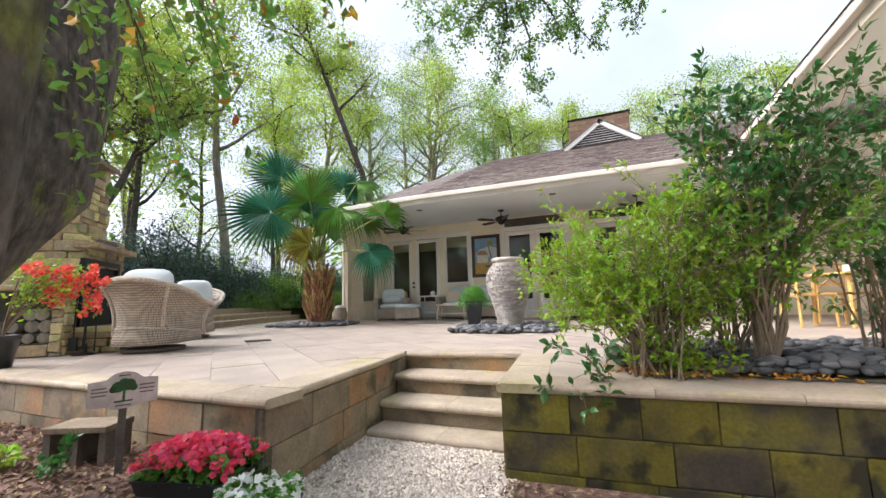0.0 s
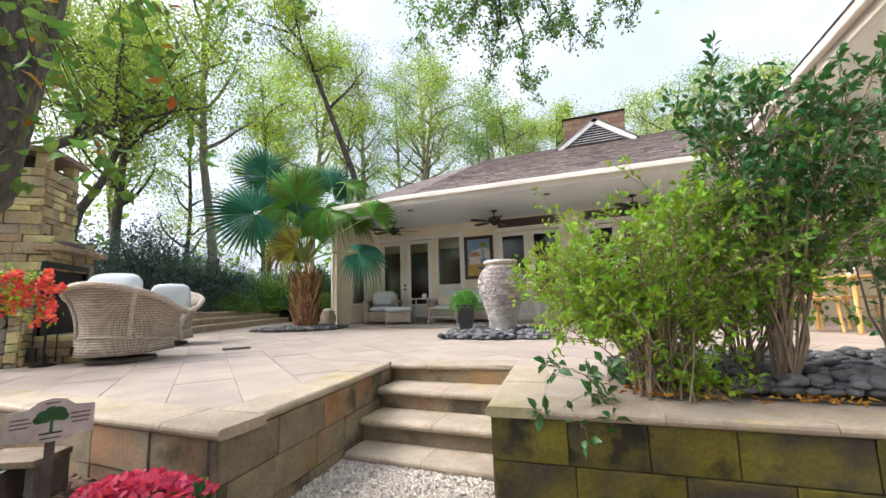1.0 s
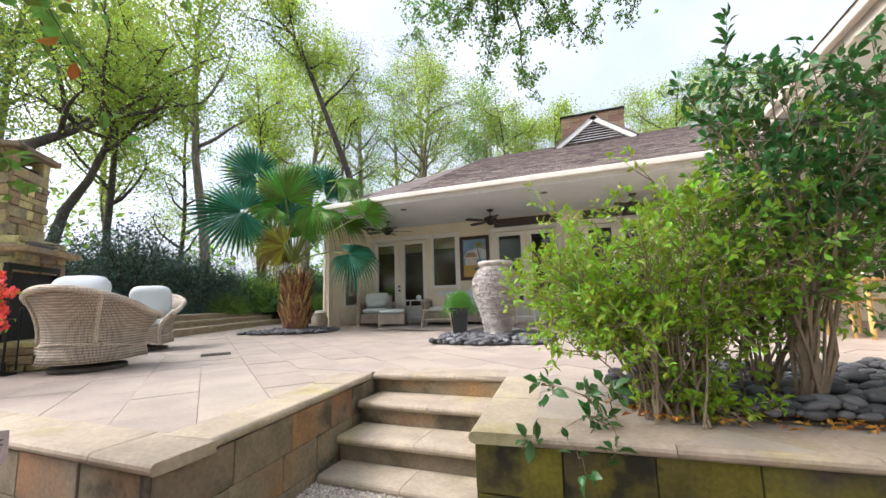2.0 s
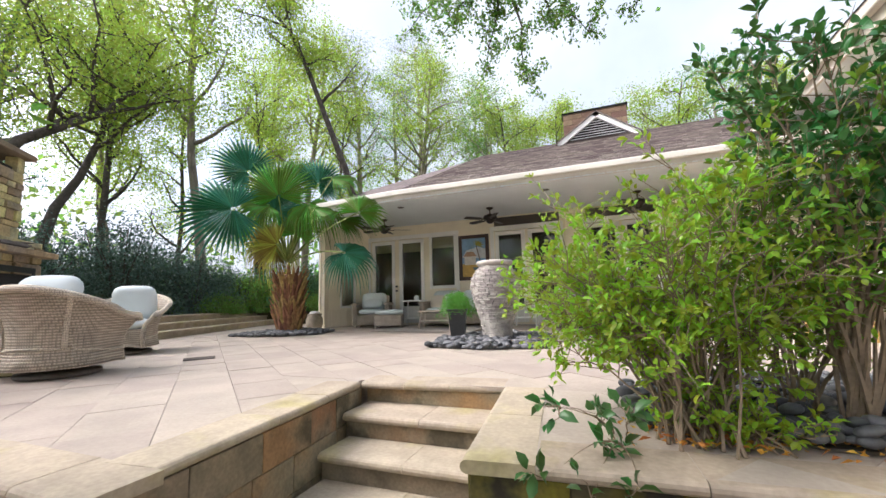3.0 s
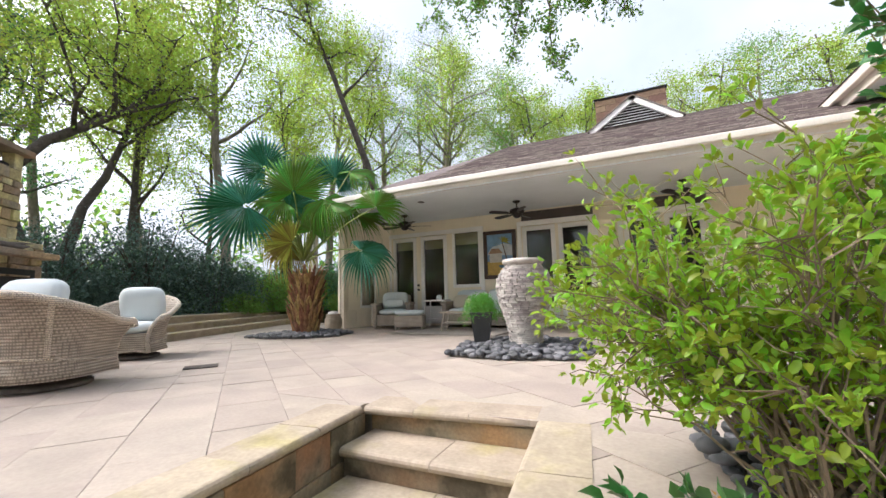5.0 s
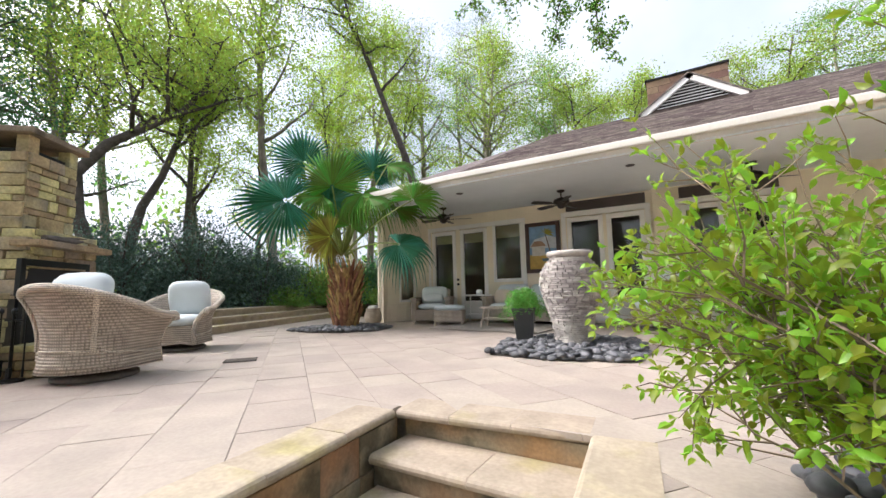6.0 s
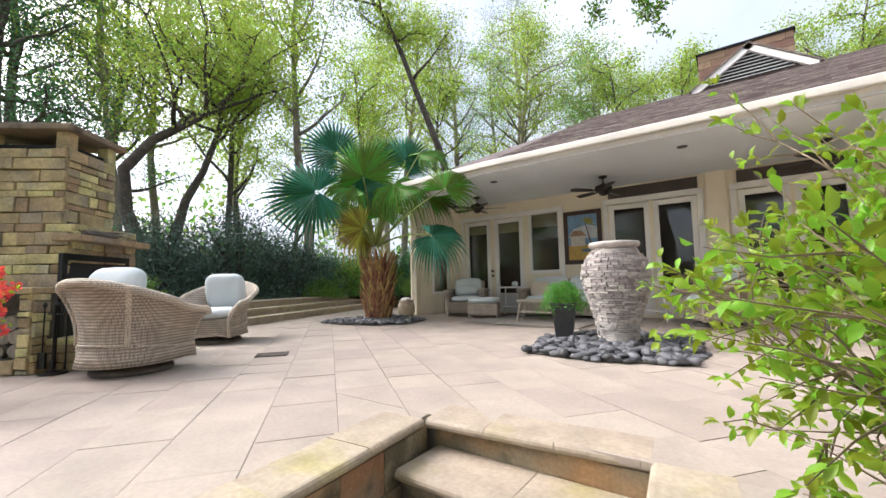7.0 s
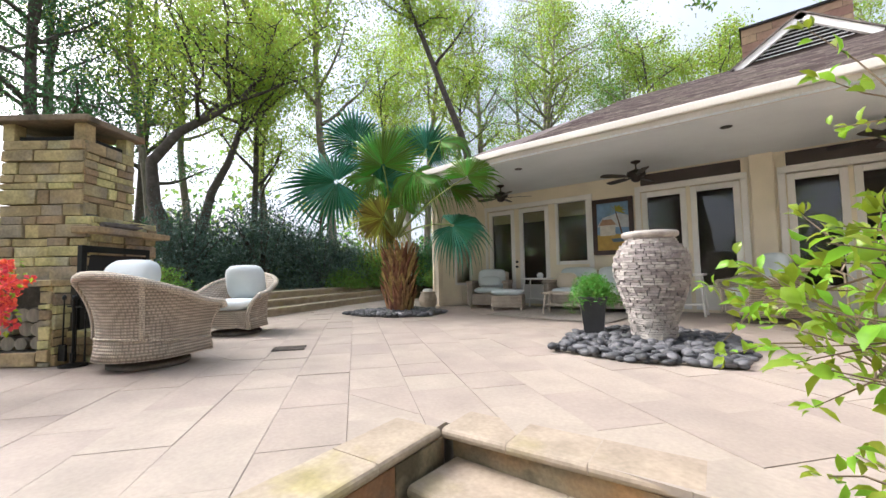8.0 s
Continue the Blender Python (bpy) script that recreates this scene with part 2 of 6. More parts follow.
# ---- building helpers ----
def thing(name, at=(0, 0, 0), rz=0.0, label="", category="", group="", kind=""):
    e = new(name)
    e.empty_display_size = 0.1
    e.matrix_basis = pose(*at, 0, 0, rz)
    return tagged(e, label, category, group, kind)


def finish(bm, smooth=False):
    me = bpy.data.meshes.new("mesh")
    bmesh.ops.recalc_face_normals(bm, faces=bm.faces)
    bm.to_mesh(me)
    bm.free()
    if smooth:
        me.polygons.foreach_set("use_smooth", [True] * len(me.polygons))
    return me


def part(name, bm, material, parent=None, label="", smooth=False, at=None):
    """One mesh object under a thing or a part; at: its own local pose."""
    me = finish(bm, smooth) if isinstance(bm, bmesh.types.BMesh) else bm
    if not me.materials:
        me.materials.append(M[material])
    ob = new(name, me)
    ob.parent = parent
    if at is not None:
        ob.matrix_basis = at
    return tagged(ob, label)


def box(bm, x0, x1, y0, y1, z0, z1, m=None, bevel=0.0):
    r = bmesh.ops.create_cube(bm, size=1.0)["verts"]
    bmesh.ops.transform(bm, matrix=Matrix.LocRotScale(((x0 + x1) / 2, (y0 + y1) / 2, (z0 + z1) / 2), None, (abs(x1 - x0), abs(y1 - y0), abs(z1 - z0))), verts=r)
    if bevel:
        es = {e for v in r for e in v.link_edges}
        r = [v for f in bmesh.ops.bevel(bm, geom=list(es), offset=bevel, segments=2, affect="EDGES", profile=0.5)["faces"] for v in f.verts] + [v for v in r if v.is_valid]
        r = list(set(r))
    if m is not None:
        bmesh.ops.transform(bm, matrix=m, verts=r)
    return r


def prism(bm, poly, z0, z1):
    """A flat slab over a plan outline."""
    lo = [bm.verts.new((x, y, z0)) for x, y in poly]
    hi = [bm.verts.new((x, y, z1)) for x, y in poly]
    bm.faces.new(hi), bm.faces.new(lo[::-1])
    for a in range(len(poly)):
        b = (a + 1) % len(poly)
        bm.faces.new((lo[a], lo[b], hi[b], hi[a]))


def lathe(bm, profile, seg=24, m=None):
    rings = []
    for r, z in profile:
        rings.append([bm.verts.new((r * math.cos(2 * math.pi * k / seg), r * math.sin(2 * math.pi * k / seg), z)) for k in range(seg)])
    for a, b in zip(rings, rings[1:]):
        for k in range(seg):
            bm.faces.new((a[k], a[(k + 1) % seg], b[(k + 1) % seg], b[k]))
    bm.faces.new(rings[0][::-1]), bm.faces.new(rings[-1])
    if m is not None:
        bmesh.ops.transform(bm, matrix=m, verts=[v for r in rings for v in r])


def tube(bm, pts, radii, seg=8):
    """A round tube along points, with a radius at each."""
    pts = [Vector(p) for p in pts]
    rings, side = [], None
    for k, p in enumerate(pts):
        d = (pts[min(k + 1, len(pts) - 1)] - pts[max(k - 1, 0)])
        d = d.normalized() if d.length > 1e-6 else Vector((0, 0, 1))
        if side is None:
            side = d.cross(Vector((0.3, 0.9, 0.1))).normalized()
        side = (side - d * side.dot(d)).normalized()
        up = d.cross(side)
        r = float(radii[k] if isinstance(radii, (list, tuple)) else radii)
        rings.append([bm.verts.new(p + r * (math.cos(2 * math.pi * j / seg) * side + math.sin(2 * math.pi * j / seg) * up)) for j in range(seg)])
    for a, b in zip(rings, rings[1:]):
        for j in range(seg):
            bm.faces.new((a[j], a[(j + 1) % seg], b[(j + 1) % seg], b[j]))
    bm.faces.new(rings[0][::-1]), bm.faces.new(rings[-1])


def leaves(centres, dirs, normals, length, width, fold=0.15, full=False):
    """One mesh of many leaves: pointed blades folded along the rib. full: a rounder outline of eight triangles, for those seen close by."""
    c, d, nn = (np.asarray(a, float) for a in (centres, dirs, normals))
    count = len(c)
    length = np.broadcast_to(np.asarray(length, float), count)[:, None]
    width = np.broadcast_to(np.asarray(width, float), count)[:, None]
    d = d / np.linalg.norm(d, axis=1, keepdims=True)
    s = np.cross(d, nn)
    s = s / np.maximum(np.linalg.norm(s, axis=1, keepdims=True), 1e-6)
    nn = np.cross(s, d)
    up = nn * fold * width
    if full:
        curl = nn * length * -0.10
        v = np.stack([c - d * length / 2 + curl, c - d * length * 0.2 + s * width * 0.42 + up, c + d * length * 0.14 + s * width * 0.46 + up, c + d * length / 2 + curl,
                      c + d * length * 0.14 - s * width * 0.46 + up, c - d * length * 0.2 - s * width * 0.42 + up, c - d * length * 0.2, c + d * length * 0.14], 1).reshape(-1, 3)
        i = np.arange(count)[:, None] * 8
        f = np.concatenate([i + [t] for t in ((0, 1, 6), (1, 2, 7), (1, 7, 6), (2, 3, 7), (3, 4, 7), (4, 5, 6), (4, 6, 7), (5, 0, 6))], 1).reshape(-1, 3)
    else:
        v = np.stack([c - d * length / 2, c + s * width / 2 + up, c + d * length / 2, c - s * width / 2 + up], 1).reshape(-1, 3)
        i = np.arange(count)[:, None] * 4
        f = np.concatenate([i + [[0, 1, 2]], i + [[0, 2, 3]]], 1).reshape(-1, 3)
    me = bpy.data.meshes.new("leaves")
    me.from_pydata(v.tolist(), [], f.tolist())
    if full:
        me.polygons.foreach_set("use_smooth", [True] * len(me.polygons))
    return me


def rand_dirs(rng, count, up=0.0):
    d = rng.normal(size=(count, 3))
    d[:, 2] += up
    return d / np.linalg.norm(d, axis=1, keepdims=True)


# ---- plan ----
GROUND = -0.56
CORNER, STAIR_L, STAIR_R, PIER = (-1.95, 5.75), (-2.15, 7.76), (-0.99, 7.86), (-0.86, 6.5)
WALL_Y, EAVE_Y, EAVE_Z, SOFFIT_Z = 14.81, 11.72, 2.62, 2.74

# ---- ground ----
bm = bmesh.new()
box(bm, -400, 400, -400, 400, -1.2, GROUND - 0.03)
tagged(part("ground", bm, "grass"), "brown woodland floor with leaf litter around the house", "ground", kind="structure")
bm = bmesh.new()
prism(bm, [(-0.95, 6.1), (-0.6, 6.0), (0.2, 5.7), (8, 5.2), (8, 6.9), (-0.9, 6.9)], GROUND - 0.1, GROUND + 0.004)
tagged(part("wall_foot_bed", bm, "mulch_bed"), "strip of dark soil and dead leaves at the wall foot", "flower bed", kind="structure")
bm = bmesh.new()
prism(bm, [(-2.6, 2.0), (8, 2.0), (8, 7.2), (-2.6, 7.2)], GROUND - 0.15, GROUND - 0.006)
tagged(part("path", bm, "gravel_bed"), "pale crushed shell path before the steps", "path", kind="structure")

# ---- patio: base, side walls, steps ----
INSET = 0.12
patio_poly = [(-14, 5.87), (CORNER[0] - INSET, CORNER[1] + INSET), (STAIR_L[0] - INSET, 7.93), (STAIR_R[0] + INSET, 7.95), (PIER[0] + INSET, PIER[1] + INSET), (9, 7.15), (9, 16), (-14, 16)]
bm = bmesh.new()
prism(bm, patio_poly, GROUND - 0.1, -0.03)
patio = tagged(part("patio", bm, "joint"), "raised patio paved with diagonal cream limestone tiles", "patio", kind="structure")


def wall_run(name, a, b, z_top, rows, lengths, material, label, seed, depth=0.05):
    """A retaining wall: a dark mortar core with separate blocks just proud of it, from a to b, outer side on the right of a to b."""
    rng = random.Random(seed)
    ax, ay = a
    length = math.hypot(b[0] - ax, b[1] - ay)
    ang = math.degrees(math.atan2(b[1] - ay, b[0] - ax))
    core_bm = bmesh.new()
    box(core_bm, 0, length, 0.004, 0.06, -0.7, z_top)
    core = part(name, core_bm, "mortar", None, at=pose(ax, ay, 0, 0, 0, ang))
    tagged(core, label, "wall", kind="structure")
    z = z_top
    for k, h in enumerate(rows):
        x = -rng.uniform(0, lengths[0]) if k % 2 else 0.0
        while x < length - 0.02:
            w = rng.uniform(*lengths)
            x0, x1 = max(0.0, x), min(length, x + w)
            if x1 - x0 > 0.04:
                pb = bmesh.new()
                out = rng.uniform(0.008, 0.018)
                box(pb, x0 + 0.0025, x1 - 0.0025, -out, depth, z - h + 0.0025, z - 0.0025, bevel=0.005)
                part("block", pb, material, core)
            x += w
        z -= h
    return core


rows3 = (0.215, 0.215, 0.20)
wall_run("retaining_wall_front", (-14, 5.79), (CORNER[0] - 0.03, CORNER[1] + 0.04), -0.055, rows3, (0.3, 0.52), "block2", "weathered tan block wall stained rusty under a stone coping", 3)
wall_run("retaining_wall_stair", (CORNER[0] - 0.035, CORNER[1] + 0.03), (STAIR_L[0] - 0.03, 7.8), -0.055, rows3, (0.3, 0.5), "block2", "tan block wall beside the steps", 5)
wall_run("retaining_wall_planter", (PIER[0] + 0.03, PIER[1] + 0.04), (9, 7.16), -0.055, (0.225, 0.225, 0.2), (0.36, 0.5), "block", "mossy yellow-green block wall with black stains", 8)
wall_run("retaining_wall_pier", (STAIR_R[0] + 0.03, 7.9), (PIER[0] + 0.03, PIER[1] + 0.035), -0.055, rows3, (0.3, 0.5), "block", "mossy block wall closing the steps", 9)


def coping_run(a, b, seed, width=0.30, over=0.03, step=(0.5, 0.75), trim=(0.0, 0.0)):
    """Bullnosed coping stones from a to b; the outer edge is on the right of a to b."""
    rng = random.Random(seed)
    length = math.hypot(b[0] - a[0], b[1] - a[1])
    ang = math.degrees(math.atan2(b[1] - a[1], b[0] - a[0]))
    x = trim[0]
    while x < length - trim[1] - 0.02:
        w = rng.uniform(*step)
        x1 = min(x + w, length - trim[1])
        if length - trim[1] - x1 < 0.15:
            x1 = length - trim[1]
        pb = bmesh.new()
        prof = [(width, -0.055), (width, 0.0)] + [(0.027 - 0.027 * math.sin(t), -0.0275 + 0.0275 * math.cos(t)) for t in [math.pi * k / 6 for k in range(7)]]
        lo = [pb.verts.new((x + 0.002, y, z)) for y, z in prof]
        hi = [pb.verts.new((x1 - 0.002, y, z)) for y, z in prof]
        pb.faces.new(lo), pb.faces.new(hi[::-1])
        for k in range(len(prof)):
            j = (k + 1) % len(prof)
            pb.faces.new((lo[k], hi[k], hi[j], lo[j]))
        part("coping_stone", pb, "coping", patio, at=pose(a[0], a[1], rng.uniform(-0.001, 0.002), 0, 0, ang))
        x = x1


coping_run((-14, 5.75), CORNER, 1)
coping_run(CORNER, STAIR_L, 2, trim=(0.3, 0))
coping_run((STAIR_L[0], STAIR_L[1]), STAIR_R, 4, step=(0.36, 0.4))
coping_run(STAIR_R, PIER, 6, trim=(0.0, 0.0))
coping_run(PIER, (9, 7.1), 7, trim=(0.3, 0))

# steps
steps = thing("garden_steps", (0, 0, GROUND), 0, "four worn limestone steps with mossy risers", "steps", kind="structure")
for k, (z, y) in enumerate(((-0.168, 7.47), (-0.336, 7.15), (-0.504, 6.90))):
    y_back = (7.81, 7.47, 7.15)[k] + 0.04
    xl = STAIR_L[0] + (7.76 - y) * 0.1
    xr = STAIR_R[0] + (7.8 - y) * 0.0955
    for a, b in ((xl, xl + 0.62), (xl + 0.62, xr)):
        pb = bmesh.new()
        prof = [(y_back, z - 0.06), (y_back, z)] + [(y + 0.03 - 0.03 * math.sin(t), z - 0.03 + 0.03 * math.cos(t)) for t in [math.pi * j / 6 for j in range(7)]]
        lo = [pb.verts.new((a + 0.002, q, w - GROUND)) for q, w in prof]
        hi = [pb.verts.new((b - 0.002, q, w - GROUND)) for q, w in prof]
        pb.faces.new(lo), pb.faces.new(hi[::-1])
        for j in range(len(prof)):
            i = (j + 1) % len(prof)
            pb.faces.new((lo[j], hi[j], hi[i], lo[i]))
        part("tread", pb, "coping", steps)
    pb = bmesh.new()
    box(pb, xl, xr, y + 0.05, y + 0.3, -0.05, z - 0.06 - GROUND)
    part("riser", pb, "block2", steps, "stained block riser under the tread")
pb = bmesh.new()
box(pb, STAIR_L[0], STAIR_R[0], 7.86, 7.95, 0, -0.055 - GROUND)
part("riser", pb, "block2", steps, "stained block riser under the tread")

# ---- upper terrace and its three long steps ----
SA, SB = Vector((-7.6, 7.4)), Vector((-10.6, 15.6))
sd = (SB - SA).normalized()
sn = Vector((-sd.y, sd.x))
terrace_steps = thing("terrace_steps", (0, 0, 0), 0, "three long low honey limestone steps up to the wooded terrace", "steps", kind="structure")
for k in range(3):
    o, z = 0.33 * k, 0.15 * (k + 1)
    a, b = SA + sn * o, SB + sn * o
    pb = bmesh.new()
    prism(pb, [tuple(a), tuple(a + sn * 0.6), tuple(b + sn * 0.6), tuple(b)], z - 0.05, z)
    part("tread", pb, "coping", terrace_steps)
    pb = bmesh.new()
    q = a + sn * 0.03, b + sn * 0.03
    prism(pb, [tuple(q[0]), tuple(q[0] + sn * 0.5), tuple(q[1] + sn * 0.5), tuple(q[1])], z - 0.16, z - 0.05)
    part("riser", pb, "coping", terrace_steps)
bm = bmesh.new()
o = 1.0
prism(bm, [tuple(SA + sn * o), tuple(SB + sn * o), (-11.2, 40), (-60, 60), (-60, -5), (-8.4, 5.2)], -0.8, 0.44)
tagged(part("terrace", bm, "grass"), "wooded terrace covered in leaf litter", "ground", kind="structure")

# ---- house ----
house = thing("house", (0, WALL_Y, 0), 0, "low cream house with brown shingle hip roof and deep porch", "house")
H = Matrix.Translation((0, -WALL_Y, 0))


def hpart(name, bm, material, label="", smooth=False, parent=None):
    return part(name, bm, material, parent or house, label, smooth, at=H if parent is None else None)


openings = [(-5.49, -4.72, 0.05, 2.36), (-4.56, -3.78, 0.95, 2.42), (-2.72, -1.95, 0.05, 2.36), (-1.88, -1.13, 0.05, 2.36), (-0.5, 0.22, 0.05, 2.36), (0.28, 1.0, 0.05, 2.36), (-6.36, -5.62, 0.05, 2.36)]
xs = sorted({-6.45, 9.0, *[o[0] for o in openings], *[o[1] for o in openings]})
for a, b in zip(xs, xs[1:]):
    hole = [o for o in openings if o[0] <= a and b <= o[1]]
    spans = [(0, 3.3)] if not hole else [(0, hole[0][2]), (hole[0][3], 3.3)]
    for z0, z1 in spans:
        pb = bmesh.new()
        box(pb, a, b, WALL_Y, WALL_Y + 0.16, z0, z1)
        hpart("wall", pb, "stucco")
# angled corner wall with its narrow window
WA, WB = Vector((-6.45, WALL_Y)), Vector((-7.22, 13.6))
wd = (WA - WB)
wl_len = wd.length
wang = math.degrees(math.atan2(wd.y, wd.x))
CW = H @ pose(WB.x, WB.y, 0, 0, 0, wang)
for x0, x1, z0, z1 in ((0, 0.55, 0, 3.0), (1.0, wl_len, 0, 3.0), (0.55, 1.0, 0, 0.5), (0.55, 1.0, 2.3, 3.0)):
    pb = bmesh.new()
    box(pb, x0, x1, 0, 0.14, z0, z1)
    part("wall", pb, "stucco", house, at=CW)
pb = bmesh.new()
box(pb, -7.24, -7.1, 13.62, 20, 0, 3.0)
hpart("wall", pb, "stucco")
# interior: a closed room box behind the glass, its dimness put into the near-black colour
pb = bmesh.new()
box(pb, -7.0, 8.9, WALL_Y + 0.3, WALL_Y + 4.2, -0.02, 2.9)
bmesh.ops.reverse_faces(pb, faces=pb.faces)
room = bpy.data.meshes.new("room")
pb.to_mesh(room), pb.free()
part("room", room, "interior", house, "closed room box behind the windows, its dimness put into the colour", at=H)


def glazed(name, x0, x1, z0, z1, rail=(0.09, 0.30), blind=0.0, knob=None, mtx=None, label=""):
    """A glazed leaf: frame of four members, a pane, and perhaps a blind and a lever."""
    leaf = part(name, bmesh.new(), "white", house, label, at=mtx if mtx is not None else H @ Matrix.Translation((0, WALL_Y, 0)))
    fb = bmesh.new()
    side, bottom = rail
    for a, b, c, d in ((x0, x0 + side, z0, z1), (x1 - side, x1, z0, z1), (x0 + side, x1 - side, z0, z0 + bottom), (x0 + side, x1 - side, z1 - side, z1)):
        box(fb, a + 0.001, b - 0.001, -0.012, 0.05, c, d, bevel=0.006)
    part("leaf_frame", fb, "white", leaf)
    gb = bmesh.new()
    box(gb, x0 + side, x1 - side, 0.018, 0.026, z0 + bottom, z1 - side)
    pane = part("pane", gb, "glass", leaf)
    pane.visible_shadow = False
    if blind:
        bb = bmesh.new()
        for k in range(4):
            box(bb, x0 + side, x1 - side, 0.07, 0.09 + 0.01 * (k % 2), z1 - side - blind * (k + 1) / 4, z1 - side - blind * k / 4 - 0.004)
        part("blind", bb, "blind", leaf, "olive fabric blind")
    if knob is not None:
        for zz in (0.93, 1.05):
            kb = bmesh.new()
            lathe(kb, [(0.028, 0), (0.03, 0.012), (0.018, 0.03), (0.026, 0.05), (0.012, 0.062)], 12, pose(knob, -0.012, zz, 90))
            part("door_handle", kb, "black", leaf, "black door knob", True)
    return leaf


glazed("french_door", -5.49, -4.72, 0.05, 2.34, (0.1, 0.45), 0.24, -5.56, label="white French door with olive blind behind glass")
glazed("french_door", -6.36, -5.62, 0.05, 2.34, (0.1, 0.45), 0.22, label="white French door with olive blind behind glass")
glazed("window", -4.56, -3.78, 0.95, 2.42, (0.07, 0.08), 0.3, label="white window with olive blind")
glazed("french_door", -2.72, -1.95, 0.05, 2.34, (0.1, 0.45), label="white glazed door")
glazed("french_door", -1.88, -1.13, 0.05, 2.34, (0.1, 0.45), label="white glazed door")
glazed("french_door", -0.5, 0.22, 0.05, 2.34, (0.1, 0.45), knob=0.18, label="white glazed door with two black knobs")
glazed("french_door", 0.28, 1.0, 0.05, 2.34, (0.1, 0.45), label="white glazed door")
glazed("window", 0.55, 1.0, 0.5, 2.3, (0.05, 0.06), mtx=CW, label="narrow white corner window")
# casings and transoms
for x0, x1 in ((-6.5, -3.70), (-2.84, -1.02), (-0.62, 1.12)):
    pb = bmesh.new()
    box(pb, x0, x1, WALL_Y - 0.035, WALL_Y - 0.003, 2.36, 2.47, bevel=0.008)
    for xx in (x0, x1 - 0.1):
        box(pb, xx, xx + 0.1, WALL_Y - 0.03, WALL_Y - 0.003, 0.0, 2.36, bevel=0.008)
    hpart("casing", pb, "white")
for x0, x1 in ((-2.72, -1.1), (-0.5, 1.05)):
    pb = bmesh.new()
    box(pb, x0, x1, WALL_Y - 0.03, WALL_Y - 0.004, 2.47, 2.70)
    hpart("transom", pb, "transom", "dark transom glass over the doors")
    pb = bmesh.new()
    box(pb, x0 - 0.05, x1 + 0.05, WALL_Y - 0.05, WALL_Y - 0.004, 2.44, 2.475, bevel=0.005)
    hpart("sill", pb, "white")
# shallow pilaster between the door pairs
pb = bmesh.new()
box(pb, -0.98, -0.66, WALL_Y - 0.08, WALL_Y - 0.002, 0, 2.9, bevel=0.01)
hpart("pilaster", pb, "stucco")
for k in range(10):
    pb = bmesh.new()
    box(pb, 0.02 + 0.14 * k, 0.148 + 0.14 * k, -0.02, -0.003, 0.02, 0.44, bevel=0.004)
    part("panel_board", pb, "stucco", house, at=CW)

# eaves and roof
EL, EB, EC = (-3.95, EAVE_Y - 0.04), (-6.1, 11.86), (-7.65, 12.8)
pb = bmesh.new()
prism(pb, [(9, EAVE_Y + 0.1), (EL[0], EL[1] + 0.1), (EB[0] + 0.05, EB[1] + 0.1), (EC[0] + 0.1, EC[1] + 0.05), (-7.55, 15.2), (9, 15.2)], SOFFIT_Z, SOFFIT_Z + 0.04)
hpart("soffit", pb, "soffit", "pale grey porch ceiling")
for a, b in (((9, EAVE_Y), EL), (EL, EB), (EB, EC), (EC, (-7.65, 20))):
    d = Vector(b) - Vector(a)
    pb = bmesh.new()
    box(pb, 0, d.length, -0.0, 0.03, EAVE_Z - 0.02, EAVE_Z + 0.17)
    box(pb, -0.02, d.length + 0.02, 0.03, 0.10, EAVE_Z + 0.07, EAVE_Z + 0.18, bevel=0.02)
    part("fascia", pb, "fascia", house, "white fascia and gutter", at=H @ pose(*a, 0, 0, 0, math.degrees(math.atan2(d.y, d.x))) @ pose(0, -0.03, 0))
    pb = bmesh.new()
    box(pb, 0, d.length, -0.16, 0.0, EAVE_Z - 0.018, EAVE_Z + 0.012)
    part("beam", pb, "soffit", house, at=H @ pose(*a, 0, 0, 0, math.degrees(math.atan2(d.y, d.x))))
PITCH = 0.455
RIDGE_Y = 17.9
TOP = EAVE_Z + 0.16


def roof_z(y):
    return TOP + PITCH * (y - EAVE_Y)


# shingle courses on the front slope, cut off along the hip
rng = np.random.default_rng(4)
verts, faces = [], []


def slab(p, q, r, s, t):
    """Adds one shingle: its four top corners, thickness t."""
    i = len(verts)
    for v in (p, q, r, s):
        verts.append(tuple(v))
    for v in (p, q, r, s):
        verts.append((v[0], v[1], v[2] - t))
    faces.extend([(i, i + 1, i + 2, i + 3), (i + 4, i + 5, i + 1, i), (i + 5, i + 6, i + 2, i + 1), (i + 7, i + 4, i, i + 3)])


course = 0.15
ny = int((RIDGE_Y - EAVE_Y) / course)
for k in range(ny):
    y0, y1 = EAVE_Y - 0.06 + k * course, EAVE_Y - 0.06 + (k + 1) * course + 0.03
    left = -4.0 + 0.04 * (y0 - EAVE_Y)
    x = left - rng.uniform(0, 0.3)
    while x < 9:
        w = rng.uniform(0.2, 0.42)
        h = rng.uniform(0.0, 0.006)
        slab((max(x, left), y0, roof_z(y0) + 0.02 + h), (x + w - 0.006, y0, roof_z(y0) + 0.02 + h), (x + w - 0.006, y1, roof_z(y1) + 0.004), (max(x, left), y1, roof_z(y1) + 0.004), 0.02)
        x += w
me = bpy.data.meshes.new("shingles")
me.from_pydata(verts, [], faces)
tagged(part("shingles", me, "shingle", house, "brown asphalt shingle courses", at=H), kind="stuff")
